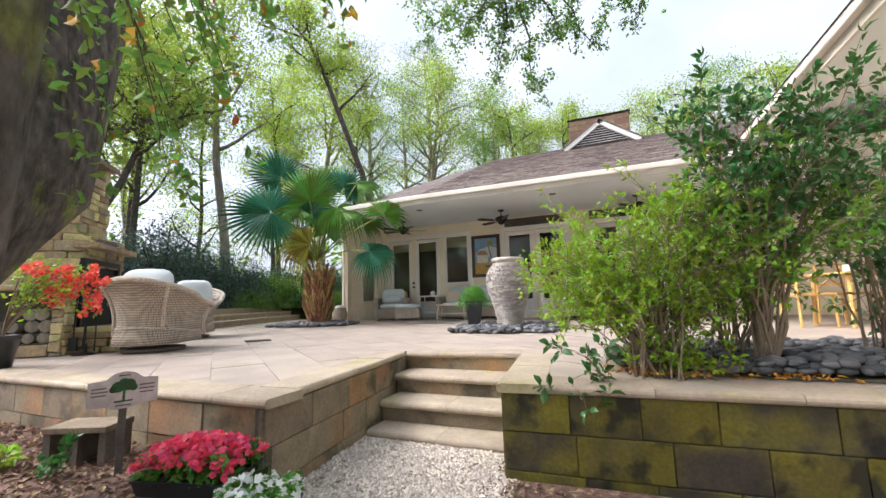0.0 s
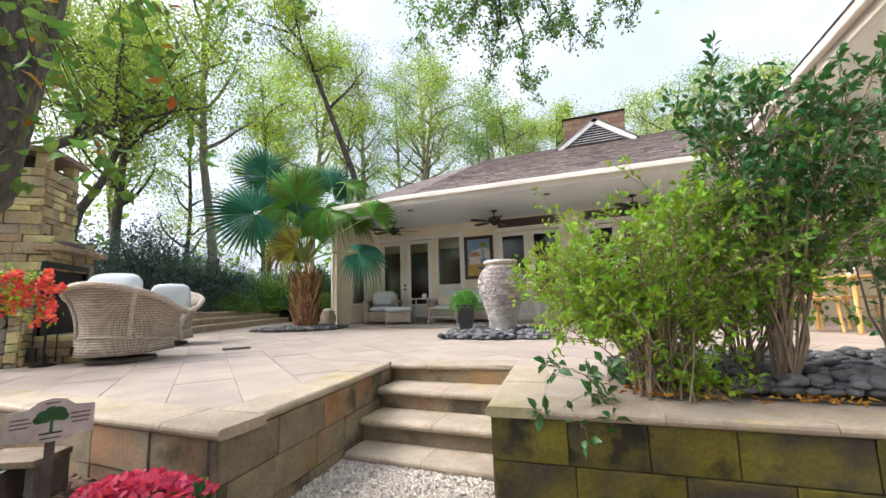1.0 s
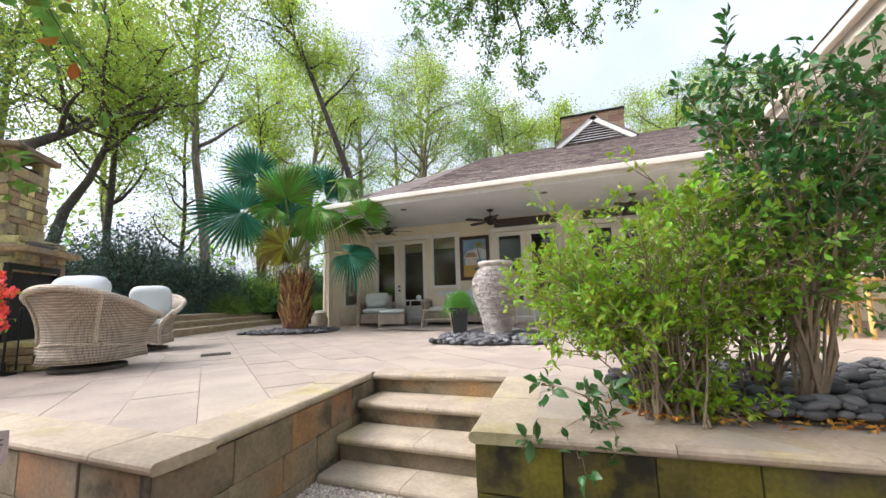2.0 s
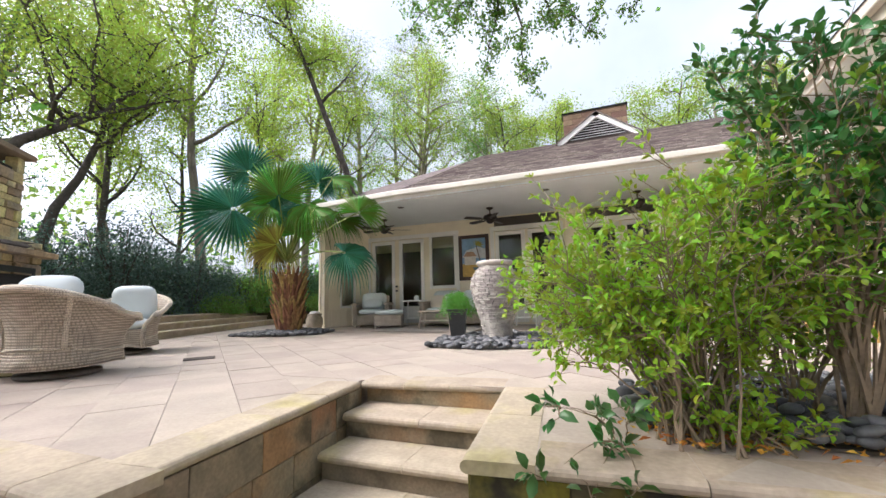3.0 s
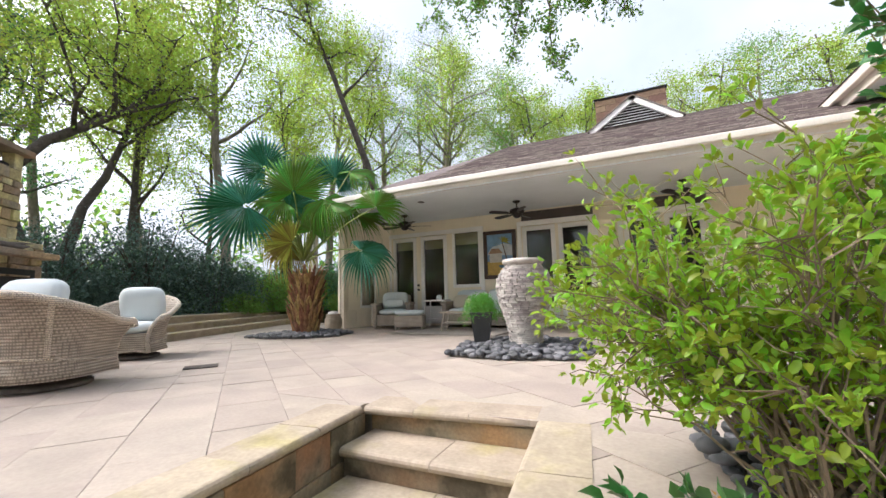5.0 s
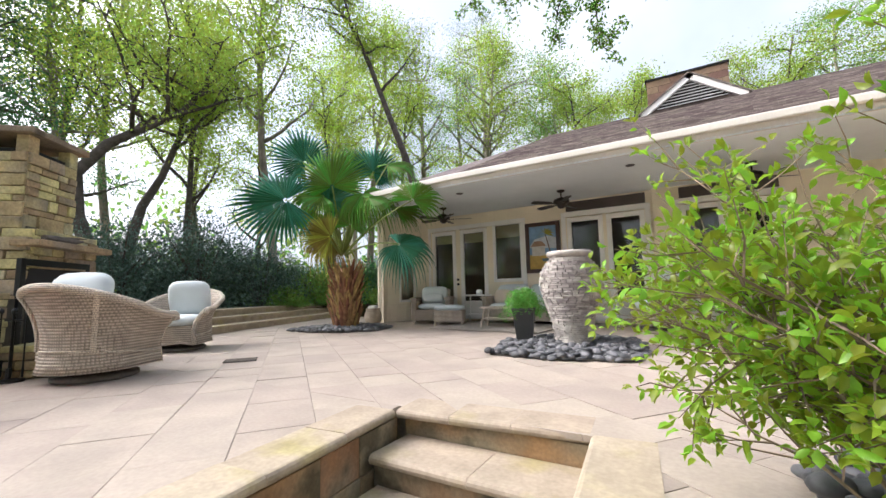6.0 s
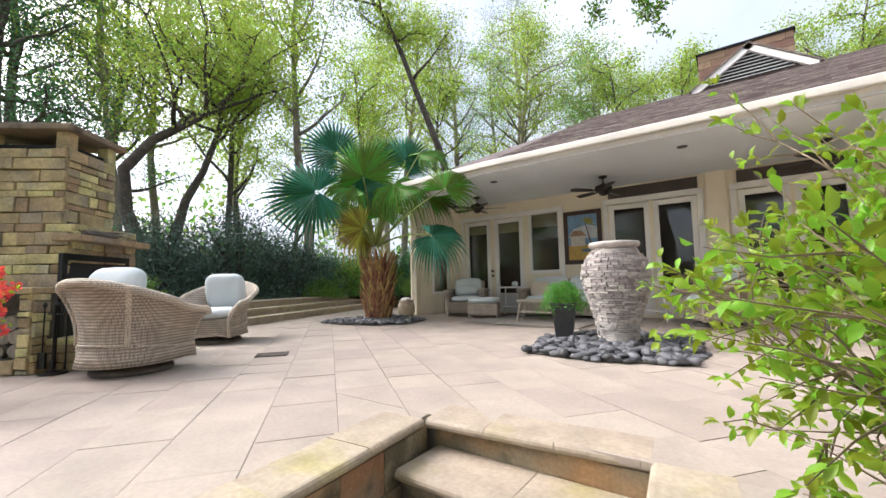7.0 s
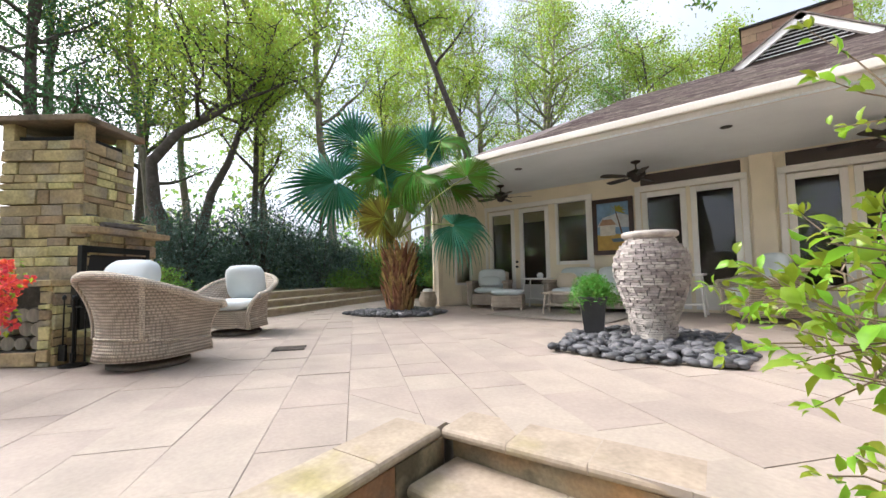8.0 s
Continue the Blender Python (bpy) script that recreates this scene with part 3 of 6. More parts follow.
# roof body with the hip on the garden side
pb = bmesh.new()
hip_top = (-3.72, RIDGE_Y)
p = [pb.verts.new(v) for v in ((9, EAVE_Y, TOP - 0.03), (EL[0], EAVE_Y, TOP - 0.03), (EB[0], EB[1], TOP - 0.03), (-7.65, 24, TOP - 0.03), (9, 24.1, TOP - 0.03), (hip_top[0], RIDGE_Y, roof_z(RIDGE_Y) - 0.03), (9, RIDGE_Y, roof_z(RIDGE_Y) - 0.03), (EC[0], EC[1], TOP - 0.03))]
for f in ((0, 6, 5, 1), (1, 5, 2), (2, 5, 7), (7, 5, 3), (3, 5, 6, 4), (0, 4, 6)):
    pb.faces.new([p[i] for i in f])
hpart("roof", pb, "shingle", "brown shingle hip roof")
# louvred gable vent
GX, GY, GW = -0.05, 17.0, 1.14
gz, GH = roof_z(GY) + 0.02, 0.80
vent = part("gable_vent", bmesh.new(), "white", house, "triangular white gable vent with louvres", at=H @ Matrix.Translation((GX, GY, gz)))
pb = bmesh.new()
v = [pb.verts.new(q) for q in ((-GW, 0, 0), (GW, 0, 0), (0, 0, GH), (-GW, 2.2, 0.0), (GW, 2.2, 0.0), (0, 2.2, GH))]
for f in ((0, 1, 2), (3, 5, 4), (0, 2, 5, 3), (1, 4, 5, 2), (0, 3, 4, 1)):
    pb.faces.new([v[i] for i in f])
part("vent_body", pb, "shingle", vent)
pb = bmesh.new()
prism(pb, [(-GW * 0.86, 0.06), (GW * 0.86, 0.06), (0, GH - 0.09)], 0.005, 0.012)
bmesh.ops.transform(pb, matrix=pose(0, 0, 0, 90, 0, 0), verts=pb.verts)
part("vent_back", pb, "dark", vent)
for sgn in (-1, 1):
    pb = bmesh.new()
    L = math.hypot(GW, GH)
    box(pb, 0, L + 0.03, -0.10, 0.03, -0.13, 0.0, pose(-GW * sgn, 0, 0.0, 0, 0, 0 if sgn > 0 else 180) @ pose(0, 0, 0, 0, -math.degrees(math.atan2(GH, GW)), 0) if sgn > 0 else pose(GW, 0, 0) @ Matrix.Diagonal((-1, 1, 1, 1)) @ pose(0, 0, 0, 0, -math.degrees(math.atan2(GH, GW)), 0))
    part("vent_trim", pb, "white", vent)
    pb = bmesh.new()
    box(pb, -0.06, L + 0.03, -0.14, 0.6, 0.003, 0.03, pose(-GW, 0, 0.0, 0, -math.degrees(math.atan2(GH, GW)), 0) if sgn > 0 else pose(GW, 0, 0) @ Matrix.Diagonal((-1, 1, 1, 1)) @ pose(0, 0, 0, 0, -math.degrees(math.atan2(GH, GW)), 0))
    part("vent_roof_edge", pb, "shingle", vent)
for k in range(8):
    z = 0.09 + 0.076 * k
    half = GW * (1 - (z + 0.05) / GH) * GH
    if half > 0.08:
        pb = bmesh.new()
        box(pb, -half, half, -0.055, 0.0, 0, 0.012, pose(0, 0, z, 32, 0, 0))
        part("slat", pb, "louver", vent)
# brick chimney behind the vent
chim = part("chimney", bmesh.new(), "brick", house, "broad low brown brick chimney", at=H @ Matrix.Translation((-0.08, 18.3, -1.42)))
pb = bmesh.new()
box(pb, -0.97, 0.97, 0, 0.9, 6.0, 8.1)
part("chimney_core", pb, "mortar", chim)
for k in range(9):
    z = 6.35 + 0.196 * k
    x = -0.98 - (0.3 if k % 2 else 0)
    while x < 0.98:
        a, b = max(-0.98, x), min(0.98, x + 0.6)
        if b - a > 0.05:
            pb = bmesh.new()
            box(pb, a + 0.004, b - 0.004, -0.012, 0.05, z + 0.006, z + 0.19)
            part("brick", pb, "brick", chim)
        x += 0.6
pb = bmesh.new()
box(pb, -1.01, 1.01, -0.05, 0.95, 8.1, 8.16)
part("chimney_cap", pb, "dark", chim)
# porch post
pb = bmesh.new()
box(pb, -7.56, -7.40, 12.84, 13.0, 0, EAVE_Z, bevel=0.01)
box(pb, -7.60, -7.36, 12.80, 13.04, 0, 0.16, bevel=0.01)
hpart("porch_post", pb, "white", "white square porch post")

# ---- right wing: eave running towards the garden ----
wing = thing("house_wing", (5.0, 12, 0), 0, "cream side wing of the house with a white eave", "house")
WM = Matrix.Translation((-5.0, -12, 0))
WE_X, WE_Z = 2.5, 3.3
pb = bmesh.new()
box(pb, 5.0, 5.2, 3.5, WALL_Y, GROUND, 3.4)
part("wall", pb, "stucco", wing, at=WM)
pb = bmesh.new()
box(pb, WE_X + 0.05, 5.0, 3.0, WALL_Y - 0.01, WE_Z + 0.02, WE_Z + 0.07)
part("soffit", pb, "soffit", wing, at=WM)
pb = bmesh.new()
box(pb, WE_X, WE_X + 0.04, 3.0, WALL_Y - 0.01, WE_Z - 0.03, WE_Z + 0.2)
box(pb, WE_X - 0.1, WE_X - 0.004, 3.0, WALL_Y - 0.01, WE_Z + 0.08, WE_Z + 0.21, bevel=0.02)
part("fascia", pb, "fascia", wing, at=WM)
pb = bmesh.new()
v = [pb.verts.new(q) for q in ((WE_X - 0.12, 2.9, WE_Z + 0.2), (WE_X - 0.12, 24, WE_Z + 0.2), (9.5, 24, WE_Z + 3.2), (9.5, 2.9, WE_Z + 3.2), (9.5, 2.9, WE_Z + 0.22), (9.5, 24, WE_Z + 0.22))]
for f in ((0, 1, 2, 3), (0, 3, 4), (1, 5, 2), (2, 5, 4, 3), (0, 4, 5, 1)):
    pb.faces.new([v[i] for i in f])
part("roof", pb, "shingle", wing, at=WM)


# ================= things =================
def superpillow(bm, w, d, h, p=0.45, m=None, seg=20, rings=10):
    """A rounded cushion: a superellipsoid."""
    def sg(v, q):
        return math.copysign(abs(v) ** q, v)
    grid = []
    for i in range(rings + 1):
        phi = -math.pi / 2 + math.pi * i / rings
        grid.append([bm.verts.new((w / 2 * sg(math.cos(phi), p * 1.3) * sg(math.cos(2 * math.pi * k / seg), p), d / 2 * sg(math.cos(phi), p * 1.3) * sg(math.sin(2 * math.pi * k / seg), p), h / 2 * sg(math.sin(phi), 0.9))) for k in range(seg)])
    for a, b in zip(grid, grid[1:]):
        for k in range(seg):
            bm.faces.new((a[k], a[(k + 1) % seg], b[(k + 1) % seg], b[k]))
    vs = [v for r in grid for v in r]
    if m is not None:
        bmesh.ops.transform(bm, matrix=m, verts=vs)
    bmesh.ops.remove_doubles(bm, verts=vs, dist=0.0005)


# ---- fireplace ----
FP = (-6.17, 6.83, 0.0)
fireplace = thing("outdoor_fireplace", FP, 129.5, "tall tapered outdoor fireplace of stacked honey ledgestone", "fireplace")


def stack_face(parent, place, width_at, z0, z1, seed, hole=None, rows=(0.05, 0.165), lens=(0.12, 0.52), material="stone", depth=0.07):
    """Ledgestones on one face: rows of random height, stones of random length. place(s, z) gives the pose of a stone whose left end is s along the face."""
    rng = random.Random(seed)
    z = z0
    while z < z1 - 0.02:
        h = min(rng.uniform(*rows), z1 - z)
        if z1 - z - h < 0.04:
            h = z1 - z
        s0, s1 = width_at(z + h / 2)
        s = s0
        while s < s1 - 0.01:
            w = min(rng.uniform(*lens), s1 - s)
            if s1 - s - w < 0.08:
                w = s1 - s
            if not (hole and hole[0] - 0.01 < s + w / 2 < hole[1] + 0.01 and hole[2] < z + h / 2 < hole[3]):
                pb = bmesh.new()
                box(pb, 0.005, w - 0.005, -rng.uniform(0.0, 0.034), depth, 0.005, h - 0.005)
                for v in pb.verts:
                    v.co += Vector((rng.uniform(-0.005, 0.005), rng.uniform(-0.004, 0.004), rng.uniform(-0.005, 0.005)))
                bmesh.ops.bevel(pb, geom=pb.edges[:], offset=0.006, segments=1, affect="EDGES")
                part("ledge_stone", pb, material, parent, at=place(s, z))
            s += w
        z += h


def taper(z):
    return 0.27 * min(1.0, max(0.0, z / 1.6)) ** 1.3


BW, BD = 1.14, 1.15
# solid core
pb = bmesh.new()
core_rings = []
for z, x0, x1, y0, y1 in ((0, 0.05, BW - 0.05, 0.05, BD), (1.45, taper(1.45) + 0.05, BW - 0.05, 0.05, BD - 0.1), (1.58, 0.32, 0.90, 0.2, BD - 0.15), (2.34, 0.32, 0.90, 0.2, BD - 0.15)):
    core_rings.append([pb.verts.new(q) for q in ((x0, y0, z), (x1, y0, z), (x1, y1, z), (x0, y1, z))])
for a, b in zip(core_rings, core_rings[1:]):
    for k in range(4):
        pb.faces.new((a[k], a[(k + 1) % 4], b[(k + 1) % 4], b[k]))
pb.faces.new(core_rings[0][::-1]), pb.faces.new(core_rings[-1])
part("core", pb, "mortar", fireplace)
# front face below the mantel, with the firebox
FB = (0.12, 0.98, 0.30, 1.12)
stack_face(fireplace, lambda s, z: pose(s, 0, z), lambda z: (taper(z), BW), 0.0, 1.5, 21, FB)
stack_face(fireplace, lambda s, z: pose(s, 0.15, z), lambda z: (0.27, 0.95), 1.5, 2.34, 22)
# side face towards the garden
stack_face(fireplace, lambda s, z: pose(taper(z), BD - s, z, 0, 0, -90), lambda z: (0, BD), 0.0, 1.5, 23, hole=(-0.02, 1.03, 0.14, 0.76))
stack_face(fireplace, lambda s, z: pose(0.27, BD - 0.1 - s, z, 0, 0, -90), lambda z: (0, BD - 0.25), 1.5, 2.34, 24)
# far side shoulder
stack_face(fireplace, lambda s, z: pose(BW, s, z, 0, 0, 90), lambda z: (0, BD), 0.0, 1.5, 25, lens=(0.25, 0.5))
stack_face(fireplace, lambda s, z: pose(0.95, 0.15 + s, z, 0, 0, 90), lambda z: (0, 0.85), 1.5, 2.34, 26, lens=(0.25, 0.5))
for x, y in ((0.27, 0.15), (0.83, 0.15), (0.27, 0.93), (0.83, 0.93)):
    pb = bmesh.new()
    box(pb, x, x + 0.13, y, y + 0.13, 2.34, 2.53, bevel=0.008)
    part("chimney_post", pb, "stone", fireplace)
pb = bmesh.new()
box(pb, 0.33, 0.9, 0.2, 0.98, 2.345, 2.40)
part("flue", pb, "dark", fireplace)
pb = bmesh.new()
box(pb, 0.19, 1.03, 0.07, 1.15, 2.53, 2.60, bevel=0.012)
part("cap_slab", pb, "block2", fireplace, "weathered stone cap slab")
pb = bmesh.new()
box(pb, 0.10, BW + 0.06, -0.16, 0.12, 1.30, 1.37, bevel=0.012)
part("mantel", pb, "stone", fireplace, "thick honey stone mantel shelf")
pb = bmesh.new()
for a, b, c, d in ((FB[0] - 0.04, FB[0] + 0.02, FB[2], FB[3]), (FB[1] - 0.02, FB[1] + 0.04, FB[2], FB[3]), (FB[0] - 0.04, FB[1] + 0.04, FB[3] - 0.02, FB[3] + 0.05)):
    box(pb, a, b, -0.03, 0.02, c, d, bevel=0.004)
part("firebox_frame", pb, "black", fireplace, "black metal firebox surround")
# flat near-black panel fills the firebox opening in place of a hollow
pb = bmesh.new()
box(pb, FB[0], FB[1], 0.02, 0.045, FB[2], FB[3])
part("firebox_screen", pb, "dark", fireplace, "flat near-black panel across the firebox opening")
pb = bmesh.new()
box(pb, 0.02, BW + 0.02, -0.42, -0.06, 0.0, 0.25)
part("hearth_core", pb, "mortar", fireplace)
stack_face(fireplace, lambda s, z: pose(s, -0.46, z), lambda z: (0, BW + 0.04), 0.0, 0.25, 27, rows=(0.07, 0.12))
stack_face(fireplace, lambda s, z: pose(0.0, 0.0 - s, z, 0, 0, -90), lambda z: (0, 0.46), 0.0, 0.25, 28, rows=(0.07, 0.12))
for k in range(3):
    pb = bmesh.new()
    box(pb, -0.03 + 0.41 * k, 0.37 + 0.41 * k, -0.49, 0.0, 0.25, 0.31, bevel=0.01)
    part("hearth_slab", pb, "stone", fireplace)
# log niche against the side
niche = part("log_niche", bmesh.new(), "stone", fireplace, "stone log store with a ledge on top")
for x0, x1, y0, y1, z0, z1 in ((-0.18, 0.2, 0.0, 0.12, 0, 0.76), (-0.18, 0.2, 1.55, 1.8, 0, 0.76), (-0.18, 0.2, 0.12, 1.55, 0, 0.14), (0.07, 0.2, 0.12, 1.55, 0.14, 0.76)):
    pb = bmesh.new()
    box(pb, x0 + 0.02, x1, y0 + 0.0, y1 - 0.0, z0, z1)
    part("niche_core", pb, "mortar", niche)
stack_face(niche, lambda s, z: pose(-0.18, 0.12 - s, z, 0, 0, -90), lambda z: (0, 0.12), 0, 0.76, 31)
stack_face(niche, lambda s, z: pose(-0.18, 1.8 - s, z, 0, 0, -90), lambda z: (0, 0.25), 0, 0.76, 32)
stack_face(niche, lambda s, z: pose(-0.18, 1.55 - s, z, 0, 0, -90), lambda z: (0, 1.43), 0, 0.14, 33)
stack_face(niche, lambda s, z: pose(-0.18 + s, -0.006, z), lambda z: (0, 0.175), 0, 0.76, 34)
pb = bmesh.new()
box(pb, -0.23, -0.005, -0.03, 1.85, 0.76, 0.82, bevel=0.01)
part("niche_slab", pb, "stone", niche)
F = pose(*FP, 0, 0, 129.5)
rng = random.Random(12)
for k in range(19):
    y, z = 0.22 + 0.15 * (k % 8) + rng.uniform(-0.02, 0.02), 0.21 + 0.135 * (k // 8)
    r = rng.uniform(0.058, 0.072)
    pb = bmesh.new()
    tube(pb, [(-0.10 + rng.uniform(-0.05, 0.04), 0, 0), (0.06, 0.01, 0)], r, 10)
    lg = part("firewood_log", pb, "bark", None, smooth=False)
    lg.matrix_basis = F @ pose(0, y, z)
    tagged(lg, "split grey firewood log stacked in the niche", "log", "stacked logs")
# driftwood on the mantel
pb = bmesh.new()
tube(pb, [(0.25, -0.08, 1.40), (0.45, -0.06, 1.405), (0.66, -0.08, 1.40), (0.85, -0.05, 1.43)], [0.03, 0.04, 0.033, 0.012], 8)
tube(pb, [(0.5, -0.06, 1.42), (0.72, -0.03, 1.45), (0.9, -0.05, 1.47)], [0.02, 0.016, 0.006], 6)
w = part("driftwood", pb, "wood", None, at=F)
tagged(w, "dark twisted driftwood lying on the mantel", "driftwood")
# fire tools
tools = thing("fire_tool_set", tuple((F @ Vector((-0.16, -0.2, 0)))), 20, "black iron fire tool stand with four tools", "fire tools")
pb = bmesh.new()
lathe(pb, [(0.11, 0), (0.11, 0.015), (0.03, 0.03)], 16)
part("base", pb, "black", tools)
pb = bmesh.new()
tube(pb, [(0, 0, 0.02), (0, 0, 0.66)], 0.011, 8)
tube(pb, [(-0.11, 0, 0.56), (0.11, 0, 0.56)], 0.008, 6)
part("stand", pb, "black", tools)
for k, x in enumerate((-0.1, -0.04, 0.045, 0.1)):
    pb = bmesh.new()
    y = 0.035 if k % 2 else -0.035
    tube(pb, [(x, y, 0.12), (x, y, 0.62)], 0.007, 6)
    lathe(pb, [(0.006, 0.62), (0.018, 0.635), (0.018, 0.655), (0.006, 0.675)], 8, Matrix.Translation((x, y, 0)))
    if k == 0:
        box(pb, x - 0.05, x + 0.05, y - 0.01, y + 0.01, 0.05, 0.2)
    else:
        tube(pb, [(x, y, 0.04), (x, y, 0.13)], 0.02 if k == 2 else 0.009, 6)
    part(("shovel", "poker", "brush", "tongs")[k], pb, "black", tools)


# ---- barrel chairs ----
def barrel_chair():
    c = thing("swivel_armchair", (0, 0, 0), 0, "rounded taupe wicker swivel armchair with pale blue cushions", "armchair", "chairs by the fireplace")
    pb = bmesh.new()
    lathe(pb, [(0.33, 0.0), (0.345, 0.012), (0.345, 0.045), (0.14, 0.055), (0.08, 0.09), (0.16, 0.13)], 32)
    part("swivel_base", pb, "wood", c, "dark round swivel base", True)

    def plan(s):
        """Outline from the front of one arm round the back to the other: s in 0..1; point and outward normal."""
        R, straight = 0.325, 0.40
        total = 2 * straight + math.pi * R
        q = s * total
        if q < straight:
            return Vector((-R, 0.34 - q, 0)), Vector((-1, 0, 0))
        if q > total - straight:
            return Vector((R, 0.34 - (total - q), 0)), Vector((1, 0, 0))
        a = math.pi + (q - straight) / R
        return Vector((R * math.cos(a), -0.06 + R * math.sin(a) * 0.95, 0)), Vector((math.cos(a), math.sin(a), 0))

    def top(s):
        b = max(0.0, 1 - abs(s - 0.5) / 0.5)
        return 0.60 + 0.29 * (b * b * (3 - 2 * b)) ** 1.2

    pb = bmesh.new()
    N, K = 56, 9
    outer, inner = [], []
    for i in range(N + 1):
        s = i / N
        p, nrm = plan(s)
        h = top(s)
        col, coli = [], []
        for j in range(K + 1):
            t = j / K
            z = 0.10 + (h - 0.10) * t
            flare = 0.005 + 0.085 * (1 - t) ** 2 + 0.215 * t ** 2.3
            col.append(pb.verts.new(p + nrm * flare + Vector((0, 0, z))))
            coli.append(pb.verts.new(p + nrm * (flare - 0.045) + Vector((0, 0, z))))
        outer.append(col), inner.append(coli)
    for i in range(N):
        for j in range(K):
            pb.faces.new((outer[i][j], outer[i + 1][j], outer[i + 1][j + 1], outer[i][j + 1]))
            pb.faces.new((inner[i][j], inner[i][j + 1], inner[i + 1][j + 1], inner[i + 1][j]))
        pb.faces.new((outer[i][0], inner[i][0], inner[i + 1][0], outer[i + 1][0]))
        pb.faces.new((outer[i][K], outer[i + 1][K], inner[i + 1][K], inner[i][K]))
    for i in (0, N):
        for j in range(K):
            pb.faces.new((outer[i][j], outer[i][j + 1], inner[i][j + 1], inner[i][j]))
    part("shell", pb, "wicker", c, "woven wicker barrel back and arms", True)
    pb = bmesh.new()
    pts = []
    for i in range(N + 1):
        p, nrm = plan(i / N)
        pts.append(p + nrm * 0.20 + Vector((0, 0, top(i / N) - 0.012)))
    p0, p1 = pts[0], pts[-1]
    tube(pb, [p0 + Vector((0, 0.03, -0.06)), p0 + Vector((0, 0.015, -0.01)), *pts, p1 + Vector((0, 0.015, -0.01)), p1 + Vector((0, 0.03, -0.06))], 0.038, 10)
    part("rolled_rim", pb, "rim", c, "braided rolled wicker rim", True)
    for s in (0.36, 0.64):
        pb = bmesh.new()
        p, nrm = plan(s)
        h = top(s)
        line = []
        for j in range(9):
            t = 0.27 + 0.71 * j / 8
            line.append(p + nrm * (0.014 + 0.085 * (1 - t) ** 2 + 0.215 * t ** 2.3) + Vector((0, 0, 0.10 + (h - 0.10) * t)))
        tube(pb, line, 0.024, 8)
        part("back_post", pb, "rim", c, smooth=True)
    pb = bmesh.new()
    band = []
    for i in range(N + 1):
        p, nrm = plan(i / N)
        band.append(p + nrm * (0.005 + 0.085 * 0.74 ** 2 + 0.012) + Vector((0, 0, 0.10 + (top(i / N) - 0.10) * 0.26)))
    tube(pb, band, 0.013, 6)
    part("skirt_band", pb, "rim", c, smooth=True)
    for sx in (-1, 1):
        pb = bmesh.new()
        tube(pb, [(sx * 0.375, 0.355, 0.09), (sx * 0.345, 0.35, 0.28), (sx * 0.385, 0.355, 0.43), (sx * 0.50, 0.36, 0.575)], [0.03, 0.026, 0.028, 0.03], 8)
        part("arm_post", pb, "rim", c, smooth=True)
    pb = bmesh.new()
    box(pb, -0.325, 0.325, 0.26, 0.35, 0.12, 0.36, bevel=0.02)
    box(pb, -0.33, 0.33, -0.3, 0.27, 0.2, 0.33)
    part("seat_rail", pb, "wicker", c)
    pb = bmesh.new()
    tube(pb, [(-0.36, 0.35, 0.105), (-0.2, 0.36, 0.135), (0, 0.362, 0.12), (0.2, 0.36, 0.135), (0.36, 0.35, 0.105)], 0.018, 6)
    part("apron", pb, "rim", c, smooth=True)
    pb = bmesh.new()
    superpillow(pb, 0.61, 0.68, 0.17, 0.4, pose(0, 0.06, 0.43))
    part("seat_cushion", pb, "cushion", c, "thick pale blue seat cushion", True)
    pb = bmesh.new()
    superpillow(pb, 0.62, 0.56, 0.24, 0.5, pose(0, -0.24, 0.75, 76, 0, 0))
    part("back_cushion", pb, "cushion", c, "plump pale blue back cushion", True)
    return c


chair = barrel_chair()
chair.matrix_basis = pose(-5.33, 7.38, 0, 0, 0, 0)
copy_thing(chair, pose(-6.82, 8.72, 0, 0, 0, -142))
chair.matrix_basis = pose(-5.40, 7.31, 0, 0, 0, 27)
for ch in (o for o in list(scene.objects) if o.name.startswith("swivel_armchair")):
    ch.scale = (0.95, 0.97, 0.97)

# drain grate let into the paving
grate = thing("drain_grate", (-4.98, 8.5, 0.003), 52, "small dark square drain grate set in the paving", "drain")
pb = bmesh.new()
box(pb, -0.17, 0.17, -0.13, 0.13, 0.0, 0.004)
part("grate_well", pb, "dark", grate)
for k in range(7):
    pb = bmesh.new()
    box(pb, -0.17, 0.17, -0.125 + 0.037 * k, -0.105 + 0.037 * k, 0.004, 0.009)
    part("grate_bar", pb, "wood", grate)

# ---- stacked-slate urn ----
URN = (-1.80, 11.0, 0.04)
urn = thing("stone_urn", URN, 0, "tall urn faced with stacked grey slate chips", "urn")


def urn_r(z):
    prof = ((0.0, 0.215), (0.12, 0.222), (0.3, 0.262), (0.5, 0.325), (0.68, 0.375), (0.8, 0.39), (0.91, 0.375), (1.0, 0.325), (1.06, 0.27), (1.13, 0.235))
    for (za, ra), (zb, rb) in zip(prof, prof[1:]):
        if z <= zb:
            t = (z - za) / (zb - za)
            return ra + (rb - ra) * t
    return prof[-1][1]


